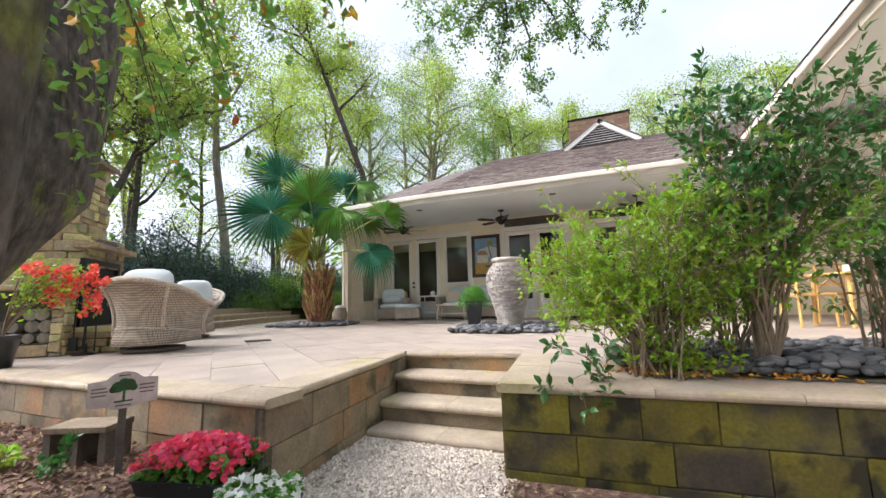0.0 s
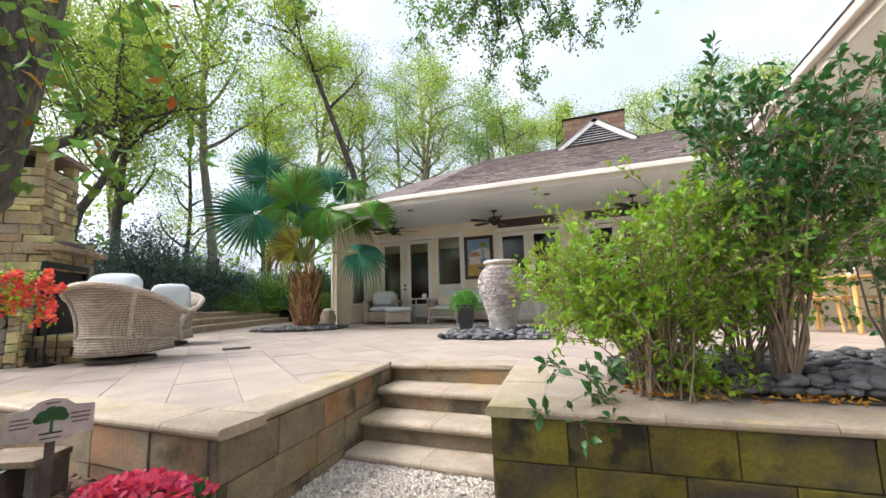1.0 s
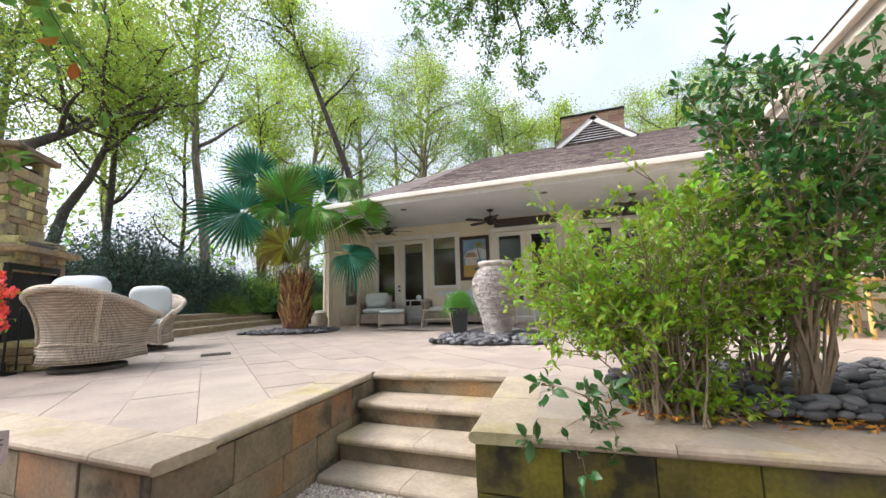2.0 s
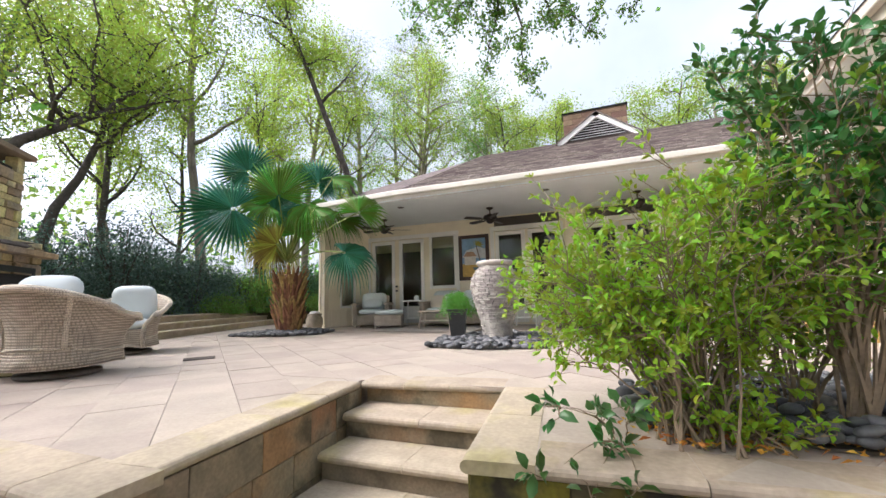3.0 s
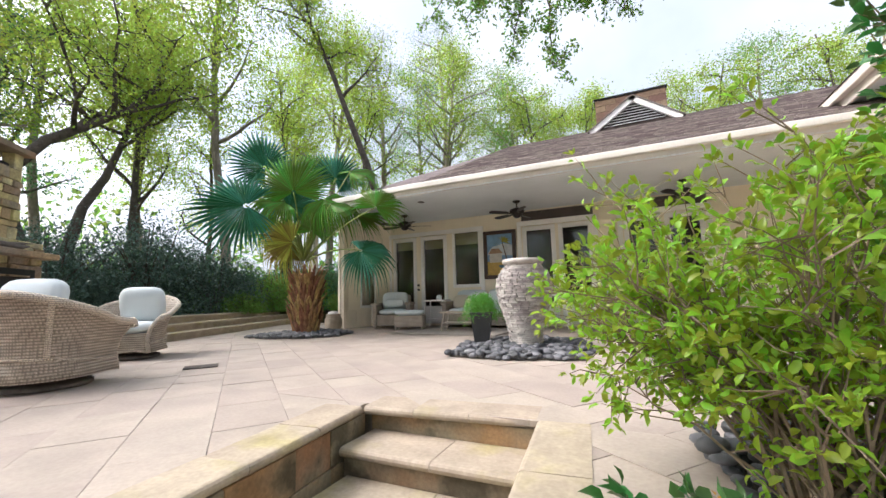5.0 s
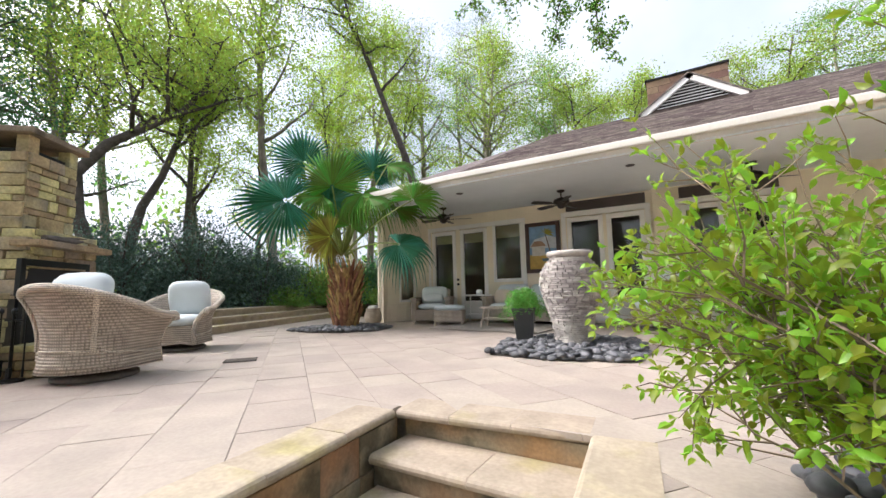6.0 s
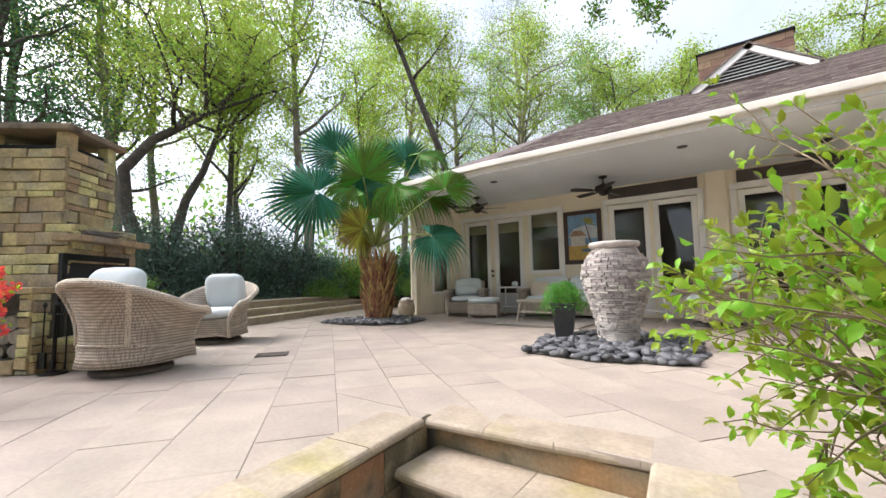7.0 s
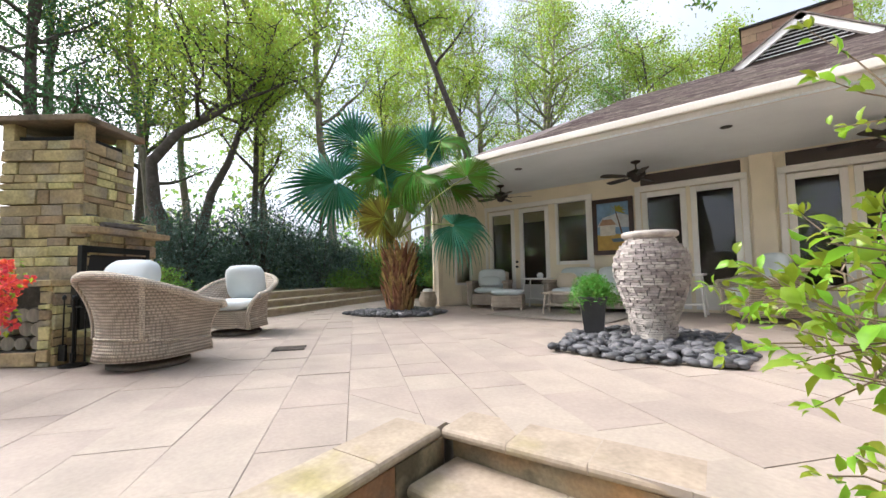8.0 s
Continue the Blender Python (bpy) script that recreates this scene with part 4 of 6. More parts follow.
pb = bmesh.new()
lathe(pb, [(urn_r(z) - 0.03, z) for z in [1.12 * k / 24 for k in range(25)]], 40)
part("urn_body", pb, "urn_core", urn, "dark mortar body", True)
pb = bmesh.new()
lathe(pb, [(0.225, 1.09), (0.265, 1.12), (0.285, 1.135), (0.288, 1.165), (0.275, 1.185), (0.24, 1.19), (0.215, 1.175), (0.2, 1.1)], 40)
part("urn_rim", pb, "urn_rim", urn, "rounded grey stone rim", True)
rng = random.Random(77)
z, joined, singles = 0.0, bmesh.new(), 0
while z < 1.11:
    h = rng.uniform(0.018, 0.034)
    r = urn_r(z + h / 2)
    a = rng.uniform(0, 1)
    stop = a + 2 * math.pi
    while a < stop - 0.03:
        w = min(rng.uniform(0.05, 0.15) / r, stop - a)
        front = math.sin(a) < -0.25 and z > 0.28
        pb = bmesh.new() if front and singles < 300 else joined
        out = rng.uniform(-0.004, 0.016)
        vs = []
        for da in (0.012, w / 2, w - 0.012):
            for rr in (r - 0.04, r + out):
                for zz in (z + 0.002, z + h - 0.002):
                    t = a + da
                    vs.append(pb.verts.new((rr * math.cos(t), rr * math.sin(t), zz + rng.uniform(-0.003, 0.003))))
        for k in (0, 4):
            pb.faces.new((vs[k + 2], vs[k + 6], vs[k + 7], vs[k + 3]))
            pb.faces.new((vs[k + 3], vs[k + 7], vs[k + 5], vs[k + 1]))
            pb.faces.new((vs[k], vs[k + 4], vs[k + 6], vs[k + 2]))
        pb.faces.new((vs[0], vs[2], vs[3], vs[1])), pb.faces.new((vs[9], vs[11], vs[10], vs[8]))
        if pb is not joined:
            part("slate_chip", pb, "slate", urn)
            singles += 1
        a += w
    z += h
tagged(part("slate_rest", joined, "slate", urn, "remaining stacked slate chips"), kind="stuff")

# ---- river pebbles ----
pebble_meshes = []
for k in range(9):
    rr = random.Random(k)
    pb = bmesh.new()
    bmesh.ops.create_icosphere(pb, subdivisions=2, radius=0.5)
    e = (rr.uniform(0.85, 1.25), rr.uniform(0.65, 0.9), rr.uniform(0.42, 0.6))
    off = Vector((rr.uniform(-9, 9), rr.uniform(-9, 9), 3))
    for v in pb.verts:
        n0 = noise.noise(v.co * 1.3 + off) * 0.16
        v.co = Vector((v.co.x * e[0], v.co.y * e[1], v.co.z * e[2])) * (1 + n0)
    me = finish(pb, True)
    me.materials.append(M["pebble"])
    pebble_meshes.append(me)


def inside(poly, x, y):
    hit = False
    for (xa, ya), (xb, yb) in zip(poly, poly[1:] + poly[:1]):
        if (ya > y) != (yb > y) and x < xa + (y - ya) / (yb - ya) * (xb - xa):
            hit = not hit
    return hit


def pebble_bed(name, poly, size, label, seed, base=0.004, height=lambda x, y: 0.0, layers=(0.0,), avoid=(), spacing=0.72, most=300):
    bed = thing(name, (*poly[0], 0), 0, label, "pebble bed", kind="structure")
    inv = Matrix.Translation((-poly[0][0], -poly[0][1], 0))
    rng = random.Random(seed)
    pb = bmesh.new()
    cx, cy = sum(p[0] for p in poly) / len(poly), sum(p[1] for p in poly) / len(poly)
    prism(pb, [(cx + (x - cx) * 0.97, cy + (y - cy) * 0.97) for x, y in poly], base, base + 0.012)
    part("bed_soil", pb, "mortar", bed, at=inv)
    x0, x1 = min(p[0] for p in poly), max(p[0] for p in poly)
    y0, y1 = min(p[1] for p in poly), max(p[1] for p in poly)
    mean = (size[0] + size[1]) / 2
    count, rest = 0, bmesh.new()
    for lay in layers:
        y = y0
        row = 0
        while y < y1:
            x = x0 + (row % 2) * mean * 0.45
            while x < x1:
                px, py = x + rng.uniform(-0.25, 0.25) * mean, y + rng.uniform(-0.25, 0.25) * mean
                if inside(poly, px, py) and all((px - a) ** 2 + (py - b) ** 2 > c * c for a, b, c in avoid) and rng.random() < (1.0 if lay == 0 else 0.6):
                    s = rng.uniform(*size)
                    me = rng.choice(pebble_meshes)
                    where = inv @ pose(px, py, base + 0.21 * s + height(px, py) + lay, rng.uniform(-14, 14), rng.uniform(-14, 14), rng.uniform(0, 360)) @ Matrix.Scale(s, 4)
                    count += 1
                    if count <= most:
                        part("pebble", me, "pebble", bed, at=where)
                    else:
                        k0 = len(rest.verts)
                        rest.from_mesh(me)
                        rest.verts.ensure_lookup_table()
                        bmesh.ops.transform(rest, matrix=where, verts=rest.verts[k0:])
                x += mean * spacing * 1.25
            y += mean * spacing
            row += 1
    if count > most:
        tagged(part("pebble_rest", rest, "pebble_rest", bed, "remaining smooth pebbles", True), kind="stuff")
    else:
        rest.free()
    return bed


urn_bed = [(-2.53, 9.95), (-1.75, 9.86), (-0.95, 10.1), (-0.9, 10.9), (-1.15, 11.75), (-1.7, 12.0), (-2.75, 11.6)]
pebble_bed("urn_pebble_bed", urn_bed, (0.08, 0.145), "bed of smooth grey river pebbles round the urn", 5, height=lambda x, y: 0.0, layers=(0.0, 0.03), avoid=((URN[0], URN[1], 0.2), (-2.5, 11.15, 0.17)))
palm_bed = [(-7.6, 11.2), (-6.9, 11.05), (-6.2, 11.25), (-5.75, 11.75), (-5.9, 12.45), (-6.8, 12.85), (-7.5, 12.4), (-7.8, 11.7)]
pebble_bed("palm_pebble_bed", palm_bed, (0.08, 0.15), "bed of dark grey river pebbles round the palm", 6, height=lambda x, y: 0.07 * max(0, 1 - math.hypot(x + 6.7, y - 11.9)), avoid=((-6.7, 11.9, 0.2),))
planter = [(-0.15, 7.1), (-0.2, 7.7), (0.35, 8.2), (1.4, 8.5), (2.4, 8.6), (3.2, 8.6), (3.2, 7.12), (1.2, 7.0), (0.5, 6.98), (0.2, 7.12)]
pebble_bed("planter_pebble_bed", planter, (0.065, 0.125), "planter mulched with large smooth grey pebbles", 7, base=0.003, height=lambda x, y: 0.03, layers=(0.0, 0.04), avoid=((0.10, 7.0, 0.2), (0.72, 7.22, 0.06)))


# ---- fern in a dark pot ----
fern = thing("potted_fern", (-2.5, 11.15, 0.03), 15, "feathery asparagus fern in a tall dark square pot", "potted plant")
pb = bmesh.new()
rings = []
for s, z in ((0.105, 0), (0.15, 0.42), (0.165, 0.43), (0.165, 0.46), (0.14, 0.46), (0.13, 0.40)):
    rings.append([pb.verts.new((sx * s, sy * s, z)) for sx, sy in ((-1, -1), (1, -1), (1, 1), (-1, 1))])
for a, b in zip(rings, rings[1:]):
    for k in range(4):
        pb.faces.new((a[k], a[(k + 1) % 4], b[(k + 1) % 4], b[k]))
pb.faces.new(rings[0][::-1]), pb.faces.new(rings[-1])
part("pot", pb, "dark_pot", fern, "tapered dark glazed pot")
rg = np.random.default_rng(8)
cs, ds = [], []
for k in range(110):
    az, out, up = rg.uniform(0, 2 * np.pi), rg.uniform(0.1, 0.38), rg.uniform(0.05, 0.42)
    for t in np.linspace(0.1, 1, 22):
        p = np.array([np.cos(az) * out * t, np.sin(az) * out * t, 0.44 + up * 2.2 * t - (up * 1.6 + 0.55 * out) * t * t])
        for _ in range(3):
            cs.append(p + rg.normal(size=3) * 0.018)
            ds.append(rg.normal(size=3) + np.array([np.cos(az), np.sin(az), 0.3]))
part("fronds", leaves(cs, ds, rand_dirs(rg, len(cs)), 0.055, 0.008, 0.0), "fern", fern, "drooping feathery fern fronds")

# pale clay pot with folded white cloth
pot = thing("clay_pot", (-6.95, 13.05, 0), 0, "round pale clay pot with a lid of white cloth", "pot")
pb = bmesh.new()
lathe(pb, [(0.12, 0), (0.16, 0.02), (0.205, 0.13), (0.205, 0.25), (0.17, 0.33), (0.16, 0.35), (0.185, 0.38), (0.17, 0.39), (0.13, 0.37)], 28)
part("pot_body", pb, "clay", pot, smooth=True)
pb = bmesh.new()
superpillow(pb, 0.24, 0.22, 0.1, 0.7, pose(0, 0, 0.41))
part("cloth", pb, "white", pot, smooth=True)


# ---- porch furniture ----
def wicker_seat(name, width, label, category, group="porch seats", pillow=None, seats=1):
    """A wicker armchair or settee facing -y."""
    c = thing(name, (0, 0, 0), 0, label, category, group)
    hw = width / 2
    pb = bmesh.new()
    box(pb, -hw + 0.05, hw - 0.05, -0.36, 0.3, 0.08, 0.33, bevel=0.02)
    part("base", pb, "wicker", c)
    pb = bmesh.new()
    box(pb, -hw + 0.04, hw - 0.04, 0.0, 0.09, 0.1, 0.84, pose(0, 0.26, 0, -12), bevel=0.04)
    part("backrest", pb, "wicker", c)
    for sx in (-1, 1):
        pb = bmesh.new()
        box(pb, sx * hw - 0.06, sx * hw + 0.06, -0.38, 0.36, 0.06, 0.56, bevel=0.035)
        box(pb, sx * hw - 0.08, sx * hw + 0.08, -0.42, 0.40, 0.55, 0.62, bevel=0.03)
        part("armrest", pb, "wicker", c)
        for y in (-0.34, 0.3):
            pb = bmesh.new()
            tube(pb, [(sx * (hw - 0.01), y, 0), (sx * (hw - 0.01), y, 0.1)], [0.02, 0.03], 8)
            part("leg", pb, "rim", c)
    cw = (width - 0.14) / seats
    for k in range(seats):
        x = -hw + 0.07 + cw * (k + 0.5)
        pb = bmesh.new()
        superpillow(pb, cw - 0.02, 0.64, 0.14, 0.35, pose(x, -0.06, 0.40))
        part("seat_cushion", pb, "cushion", c, "pale blue seat cushion", True)
        pb = bmesh.new()
        superpillow(pb, cw - 0.02, 0.46, 0.17, 0.45, pose(x, 0.22, 0.66, 76))
        part("back_cushion", pb, "cushion", c, "tufted pale blue back cushion", True)
    for x, wdt, material in pillow or ():
        pb = bmesh.new()
        superpillow(pb, wdt, 0.36 if wdt < 0.45 else 0.24, 0.13, 0.6, pose(x, 0.02, 0.6, 66, 0, 8))
        part("pillow", pb, material, c, "cream throw pillow" if material == "pillow" else "pale lumbar pillow", True)
    return c


arm = wicker_seat("wicker_armchair", 0.82, "taupe wicker porch armchair with pale blue cushions", "armchair", pillow=((0, 0.5, "cushion"),))
arm.matrix_basis = pose(-5.85, 14.0, 0, 0, 0, 22)
arm2 = barrel_chair()
arm2.matrix_basis = pose(-0.92, 13.75, 0, 0, 0, 118)
tagged(arm2, "rounded taupe wicker armchair with pale cushions by the doors", "armchair", "porch seats")
sofa = wicker_seat("wicker_settee", 1.75, "taupe wicker settee with tufted pale blue cushions and cream pillow", "settee", seats=2, pillow=((-0.58, 0.42, "pillow"),))
sofa.matrix_basis = pose(-3.55, 14.28, 0, 0, 0, 0)
ott = thing("wicker_ottoman", (-5.12, 13.55, 0), 20, "wicker ottoman with a pale blue cushion", "ottoman")
pb = bmesh.new()
box(pb, -0.33, 0.33, -0.24, 0.24, 0.07, 0.33, bevel=0.03)
part("base", pb, "wicker", ott)
pb = bmesh.new()
superpillow(pb, 0.66, 0.5, 0.13, 0.35, pose(0, 0, 0.385))
part("cushion", pb, "cushion", ott, smooth=True)
for sx in (-1, 1):
    for sy in (-1, 1):
        pb = bmesh.new()
        tube(pb, [(sx * 0.3, sy * 0.21, 0), (sx * 0.3, sy * 0.21, 0.1)], 0.022, 8)
        part("leg", pb, "rim", ott)


def side_table(at, rz, w, d, h, material, label):
    t = thing("side_table", at, rz, label, "table", "porch tables")
    pb = bmesh.new()
    box(pb, -w / 2, w / 2, -d / 2, d / 2, h - 0.035, h, bevel=0.008)
    part("tabletop", pb, material, t)
    pb = bmesh.new()
    box(pb, -w / 2 + 0.06, w / 2 - 0.06, -d / 2 + 0.05, d / 2 - 0.05, 0.18, 0.2)
    part("shelf", pb, material, t)
    for sx in (-1, 1):
        for sy in (-1, 1):
            pb = bmesh.new()
            tube(pb, [(sx * (w / 2 - 0.01), sy * (d / 2 - 0.02), 0), (sx * (w / 2 - 0.07), sy * (d / 2 - 0.06), h - 0.03)], 0.018, 8)
            part("leg", pb, material, t)
    return t


side_table((-4.86, 14.4, 0), 0, 0.62, 0.42, 0.66, "white", "white side table with splayed legs beside the settee")
side_table((-1.92, 14.2, 0), 0, 0.55, 0.42, 0.72, "white", "white side table with splayed legs by the doors")
side_table((-3.75, 13.25, 0), 5, 0.75, 0.42, 0.42, "rim", "low taupe wicker coffee table with shelf")
for at, r, h, material, nm, lb in (((-4.78, 14.4, 0.66), 0.07, 0.12, "soffit", "glass_jar", "round grey glass jar on the side table"), ((-1.98, 14.2, 0.72), 0.075, 0.15, "clay", "woven_basket", "small woven white basket on the side table")):
    pb = bmesh.new()
    lathe(pb, [(r * 0.8, 0), (r, h * 0.25), (r, h * 0.7), (r * 0.6, h * 0.92), (r * 0.62, h), (r * 0.5, h)], 18)
    tagged(part(nm, pb, material, None, at=Matrix.Translation(at), smooth=True), lb, nm.split("_")[1])
pb = bmesh.new()
prism(pb, [(-4.95, 12.45), (-2.7, 12.35), (-2.6, 14.2), (-4.9, 14.3)], 0.012, 0.02)
tagged(part("rug", pb, "rug"), "thin grey-brown outdoor rug under the settee", "rug")

# ---- framed painting ----
pic = thing("framed_painting", (-3.29, WALL_Y - 0.05, 1.13), 0, "dark framed painting of a palm beach house and boat", "painting")
PW, PH = 0.82, 1.18
pb = bmesh.new()
for a, b, c, d in ((-PW / 2, -PW / 2 + 0.09, 0, PH), (PW / 2 - 0.09, PW / 2, 0, PH), (-PW / 2 + 0.09, PW / 2 - 0.09, 0, 0.09), (-PW / 2 + 0.09, PW / 2 - 0.09, PH - 0.09, PH)):
    box(pb, a, b, 0, 0.045, c, d, bevel=0.008)
part("picture_frame", pb, "frame", pic, "dark mahogany frame")
art = {"sky": (0.20, 0.33, 0.50), "cloud": (0.55, 0.58, 0.6), "sand": (0.50, 0.33, 0.08), "hut": (0.60, 0.58, 0.52), "hut_roof": (0.35, 0.22, 0.14), "palm_art": (0.28, 0.27, 0.04), "trunk_art": (0.12, 0.07, 0.04), "boat": (0.10, 0.16, 0.20)}
for k, c in art.items():
    M[k] = mat("paint_" + k, c, 0.6, var=0.15, scale=10, bump=0.1)
pb = bmesh.new()
box(pb, -0.32, 0.32, 0.028, 0.035, 0.09, PH - 0.09)
part("canvas", pb, "sky", pic, "painted sky")


def flat(name, pts, material, y):
    b = bmesh.new()
    prism(b, pts, 0, 0.0008)
    part(name, b, material, pic, at=pose(0, y, 0, 90, 0, 0))


flat("painted_cloud", [(-0.32, 0.6), (0.32, 0.55), (0.32, 0.8), (0.1, 0.86), (-0.2, 0.78)], "cloud", 0.027)
flat("painted_sand", [(-0.32, 0.09), (0.32, 0.09), (0.32, 0.4), (-0.1, 0.44), (-0.32, 0.42)], "sand", 0.026)
flat("painted_hut", [(-0.26, 0.4), (0.05, 0.4), (0.05, 0.62), (-0.26, 0.62)], "hut", 0.0245)
flat("painted_roof", [(-0.29, 0.62), (0.08, 0.62), (-0.02, 0.74), (-0.2, 0.74)], "hut_roof", 0.0235)
flat("painted_trunk", [(0.17, 0.4), (0.2, 0.4), (0.08, 0.9), (0.06, 0.9)], "trunk_art", 0.0225)
flat("painted_boat", [(0.0, 0.26), (0.26, 0.26), (0.31, 0.34), (-0.04, 0.33)], "boat", 0.0225)
for k in range(9):
    a = math.radians(-15 + 26 * k)
    flat("painted_palm_leaf", [(0.07, 0.9), (0.07 + 0.12 * math.cos(a) - 0.025 * math.sin(a), 0.9 + 0.11 * math.sin(a) + 0.025 * math.cos(a)), (0.07 + 0.22 * math.cos(a), 0.87 + 0.17 * math.sin(a)), (0.07 + 0.12 * math.cos(a) + 0.02 * math.sin(a), 0.88 + 0.1 * math.sin(a))], "palm_art", 0.0215)


# ---- ceiling fans ----
def ceiling_fan(at, rz):
    c = thing("ceiling_fan", (*at, SOFFIT_Z), rz, "bronze ceiling fan with five dark blades under the porch", "ceiling fan", "porch fans")
    pb = bmesh.new()
    lathe(pb, [(0.03, -0.05), (0.075, -0.025), (0.085, 0.0)], 20)
    part("canopy", pb, "bronze", c, smooth=True)
    pb = bmesh.new()
    tube(pb, [(0, 0, -0.03), (0, 0, -0.16)], 0.014, 8)
    part("downrod", pb, "bronze", c)
    pb = bmesh.new()
    lathe(pb, [(0.04, -0.37), (0.08, -0.34), (0.09, -0.30), (0.15, -0.27), (0.16, -0.23), (0.145, -0.19), (0.07, -0.16), (0.03, -0.14)], 24)
    part("motor", pb, "bronze", c, smooth=True)
    for k in range(5):
        b = bmesh.new()
        box(b, 0.13, 0.24, -0.02, 0.02, -0.012, 0.0)
        outline = [(0.22, -0.05), (0.3, -0.065), (0.55, -0.075), (0.64, -0.06), (0.66, 0), (0.64, 0.06), (0.55, 0.075), (0.3, 0.065), (0.22, 0.05)]
        prism(b, outline, 0, 0.008)
        part("blade", b, "bronze", c, "dark carved wooden blade", at=pose(0, 0, -0.275, 0, 0, 72 * k) @ pose(0, 0, 0, 11, 0, 0))
    return c


ceiling_fan((-2.55, 13.75), 8)
ceiling_fan((-5.35, 13.75), 30)
ceiling_fan((0.55, 13.75), 20)
for x, y in ((-1.15, 12.75), (-4.35, 12.75), (-6.3, 12.75)):
    pb = bmesh.new()
    lathe(pb, [(0.07, -0.006), (0.075, 0.0), (0.05, 0.0)], 20, Matrix.Translation((x, y, SOFFIT_Z - 0.001)))
    tagged(part("recessed_light", pb, "bronze"), "small dark recessed spotlight in the porch ceiling, unlit", "ceiling light", "porch spotlights")

# ---- bamboo table and chairs under the wing ----
def bamboo_chair(at, rz):
    c = thing("bamboo_chair", at, rz, "yellow bamboo chair with crossed cane back", "chair", "bamboo dining set")
    for sx in (-1, 1):
        for sy in (-1, 1):
            pb = bmesh.new()
            tube(pb, [(sx * 0.22, sy * 0.22, 0), (sx * 0.2, sy * 0.2, 0.45 if sy < 0 else 0.92)], 0.02, 8)
            part("leg", pb, "bamboo", c)
    pb = bmesh.new()
    box(pb, -0.24, 0.24, -0.24, 0.24, 0.43, 0.47, bevel=0.01)
    part("seat", pb, "bamboo", c)
    pb = bmesh.new()
    tube(pb, [(-0.2, 0.2, 0.9), (0, 0.22, 0.95), (0.2, 0.2, 0.9)], 0.02, 8)
    tube(pb, [(-0.2, 0.2, 0.52), (0.2, 0.2, 0.88)], 0.013, 6)
    tube(pb, [(0.2, 0.2, 0.52), (-0.2, 0.2, 0.88)], 0.013, 6)
    tube(pb, [(-0.2, 0.2, 0.6), (0.2, 0.2, 0.6)], 0.014, 6)
    part("backrest", pb, "bamboo", c)
    return c


bamboo_chair((2.45, 11.4, 0), 100)
bamboo_chair((3.25, 10.75, 0), 170)
bamboo_chair((3.2, 12.2, 0), 20)
tb = thing("bamboo_table", (3.2, 11.5, 0), 10, "yellow bamboo dining table with a pale top", "table", "bamboo dining set")
pb = bmesh.new()
box(pb, -0.55, 0.55, -0.45, 0.45, 0.71, 0.75, bevel=0.012)
part("tabletop", pb, "bamboo", tb)
for sx in (-1, 1):
    for sy in (-1, 1):
        pb = bmesh.new()
        tube(pb, [(sx * 0.48, sy * 0.38, 0), (sx * 0.45, sy * 0.35, 0.72)], 0.03, 8)
        part("leg", pb, "bamboo", tb)
pb = bmesh.new()
lathe(pb, [(0.04, 0), (0.05, 0.02), (0.045, 0.1), (0.03, 0.1)], 14, Matrix.Translation((2.95, 11.4, 0.75)))
tagged(part("candle_jar", pb, "white", smooth=True), "small white candle jar on the bamboo table", "candle")

# ---- flower bed things ----
BED = -0.36
sign = thing("garden_sign", (-2.66, 5.45, BED - 0.01), 62, "small pale sign with a tree emblem on a dark post", "sign")
pb = bmesh.new()
box(pb, -0.018, 0.018, -0.012, 0.012, 0, 0.42, bevel=0.002)
part("post", pb, "wood", sign)
pb = bmesh.new()
outline = [(-0.15, -0.065), (-0.07, -0.07), (-0.04, -0.085), (0.04, -0.085), (0.07, -0.07), (0.15, -0.065), (0.15, 0.065), (0.08, 0.07), (0.045, 0.1), (0, 0.11), (-0.045, 0.1), (-0.08, 0.07), (-0.15, 0.065)]
prism(pb, outline, 0, 0.008)
SB_M = pose(0, -0.014, 0.44, 90, 0, 0)
part("board", pb, "sign", sign, "pale pinkish board", at=SB_M)
pb = bmesh.new()
for cx, cy, r in ((-0.025, 0.03, 0.03), (0.02, 0.038, 0.032), (0.0, 0.05, 0.025), (0.04, 0.022, 0.02), (-0.045, 0.018, 0.018)):
    lathe(pb, [(r, 0.0085), (r * 0.8, 0.0105)], 10, Matrix.Translation((cx, cy, 0)))
box(pb, -0.005, 0.007, -0.045, 0.03, 0.0085, 0.0105)
box(pb, -0.04, 0.04, -0.05, -0.042, 0.0085, 0.0105)
part("tree_emblem", pb, "leaf_dark", sign, "dark green tree emblem", at=SB_M)
for x, y, w in ((-0.105, 0.03, 0.06), (-0.1, 0.012, 0.07), (-0.105, -0.006, 0.06), (0.1, 0.03, 0.07), (0.1, 0.01, 0.07), (0.1, -0.01, 0.06), (0, -0.068, 0.07), (0, 0.088, 0.05)):
    pb = bmesh.new()
    box(pb, x - w / 2, x + w / 2, y - 0.003, y + 0.003, 0.0082, 0.0095)
    part("text_bar", pb, "wood", sign, at=SB_M)
bench = thing("concrete_step", (-3.08, 5.52, BED - 0.01), 24, "small weathered concrete bench block in the bed", "bench")
pb = bmesh.new()
box(pb, -0.18, 0.18, -0.11, 0.11, 0.19, 0.225, bevel=0.005)
part("top", pb, "block2", bench)
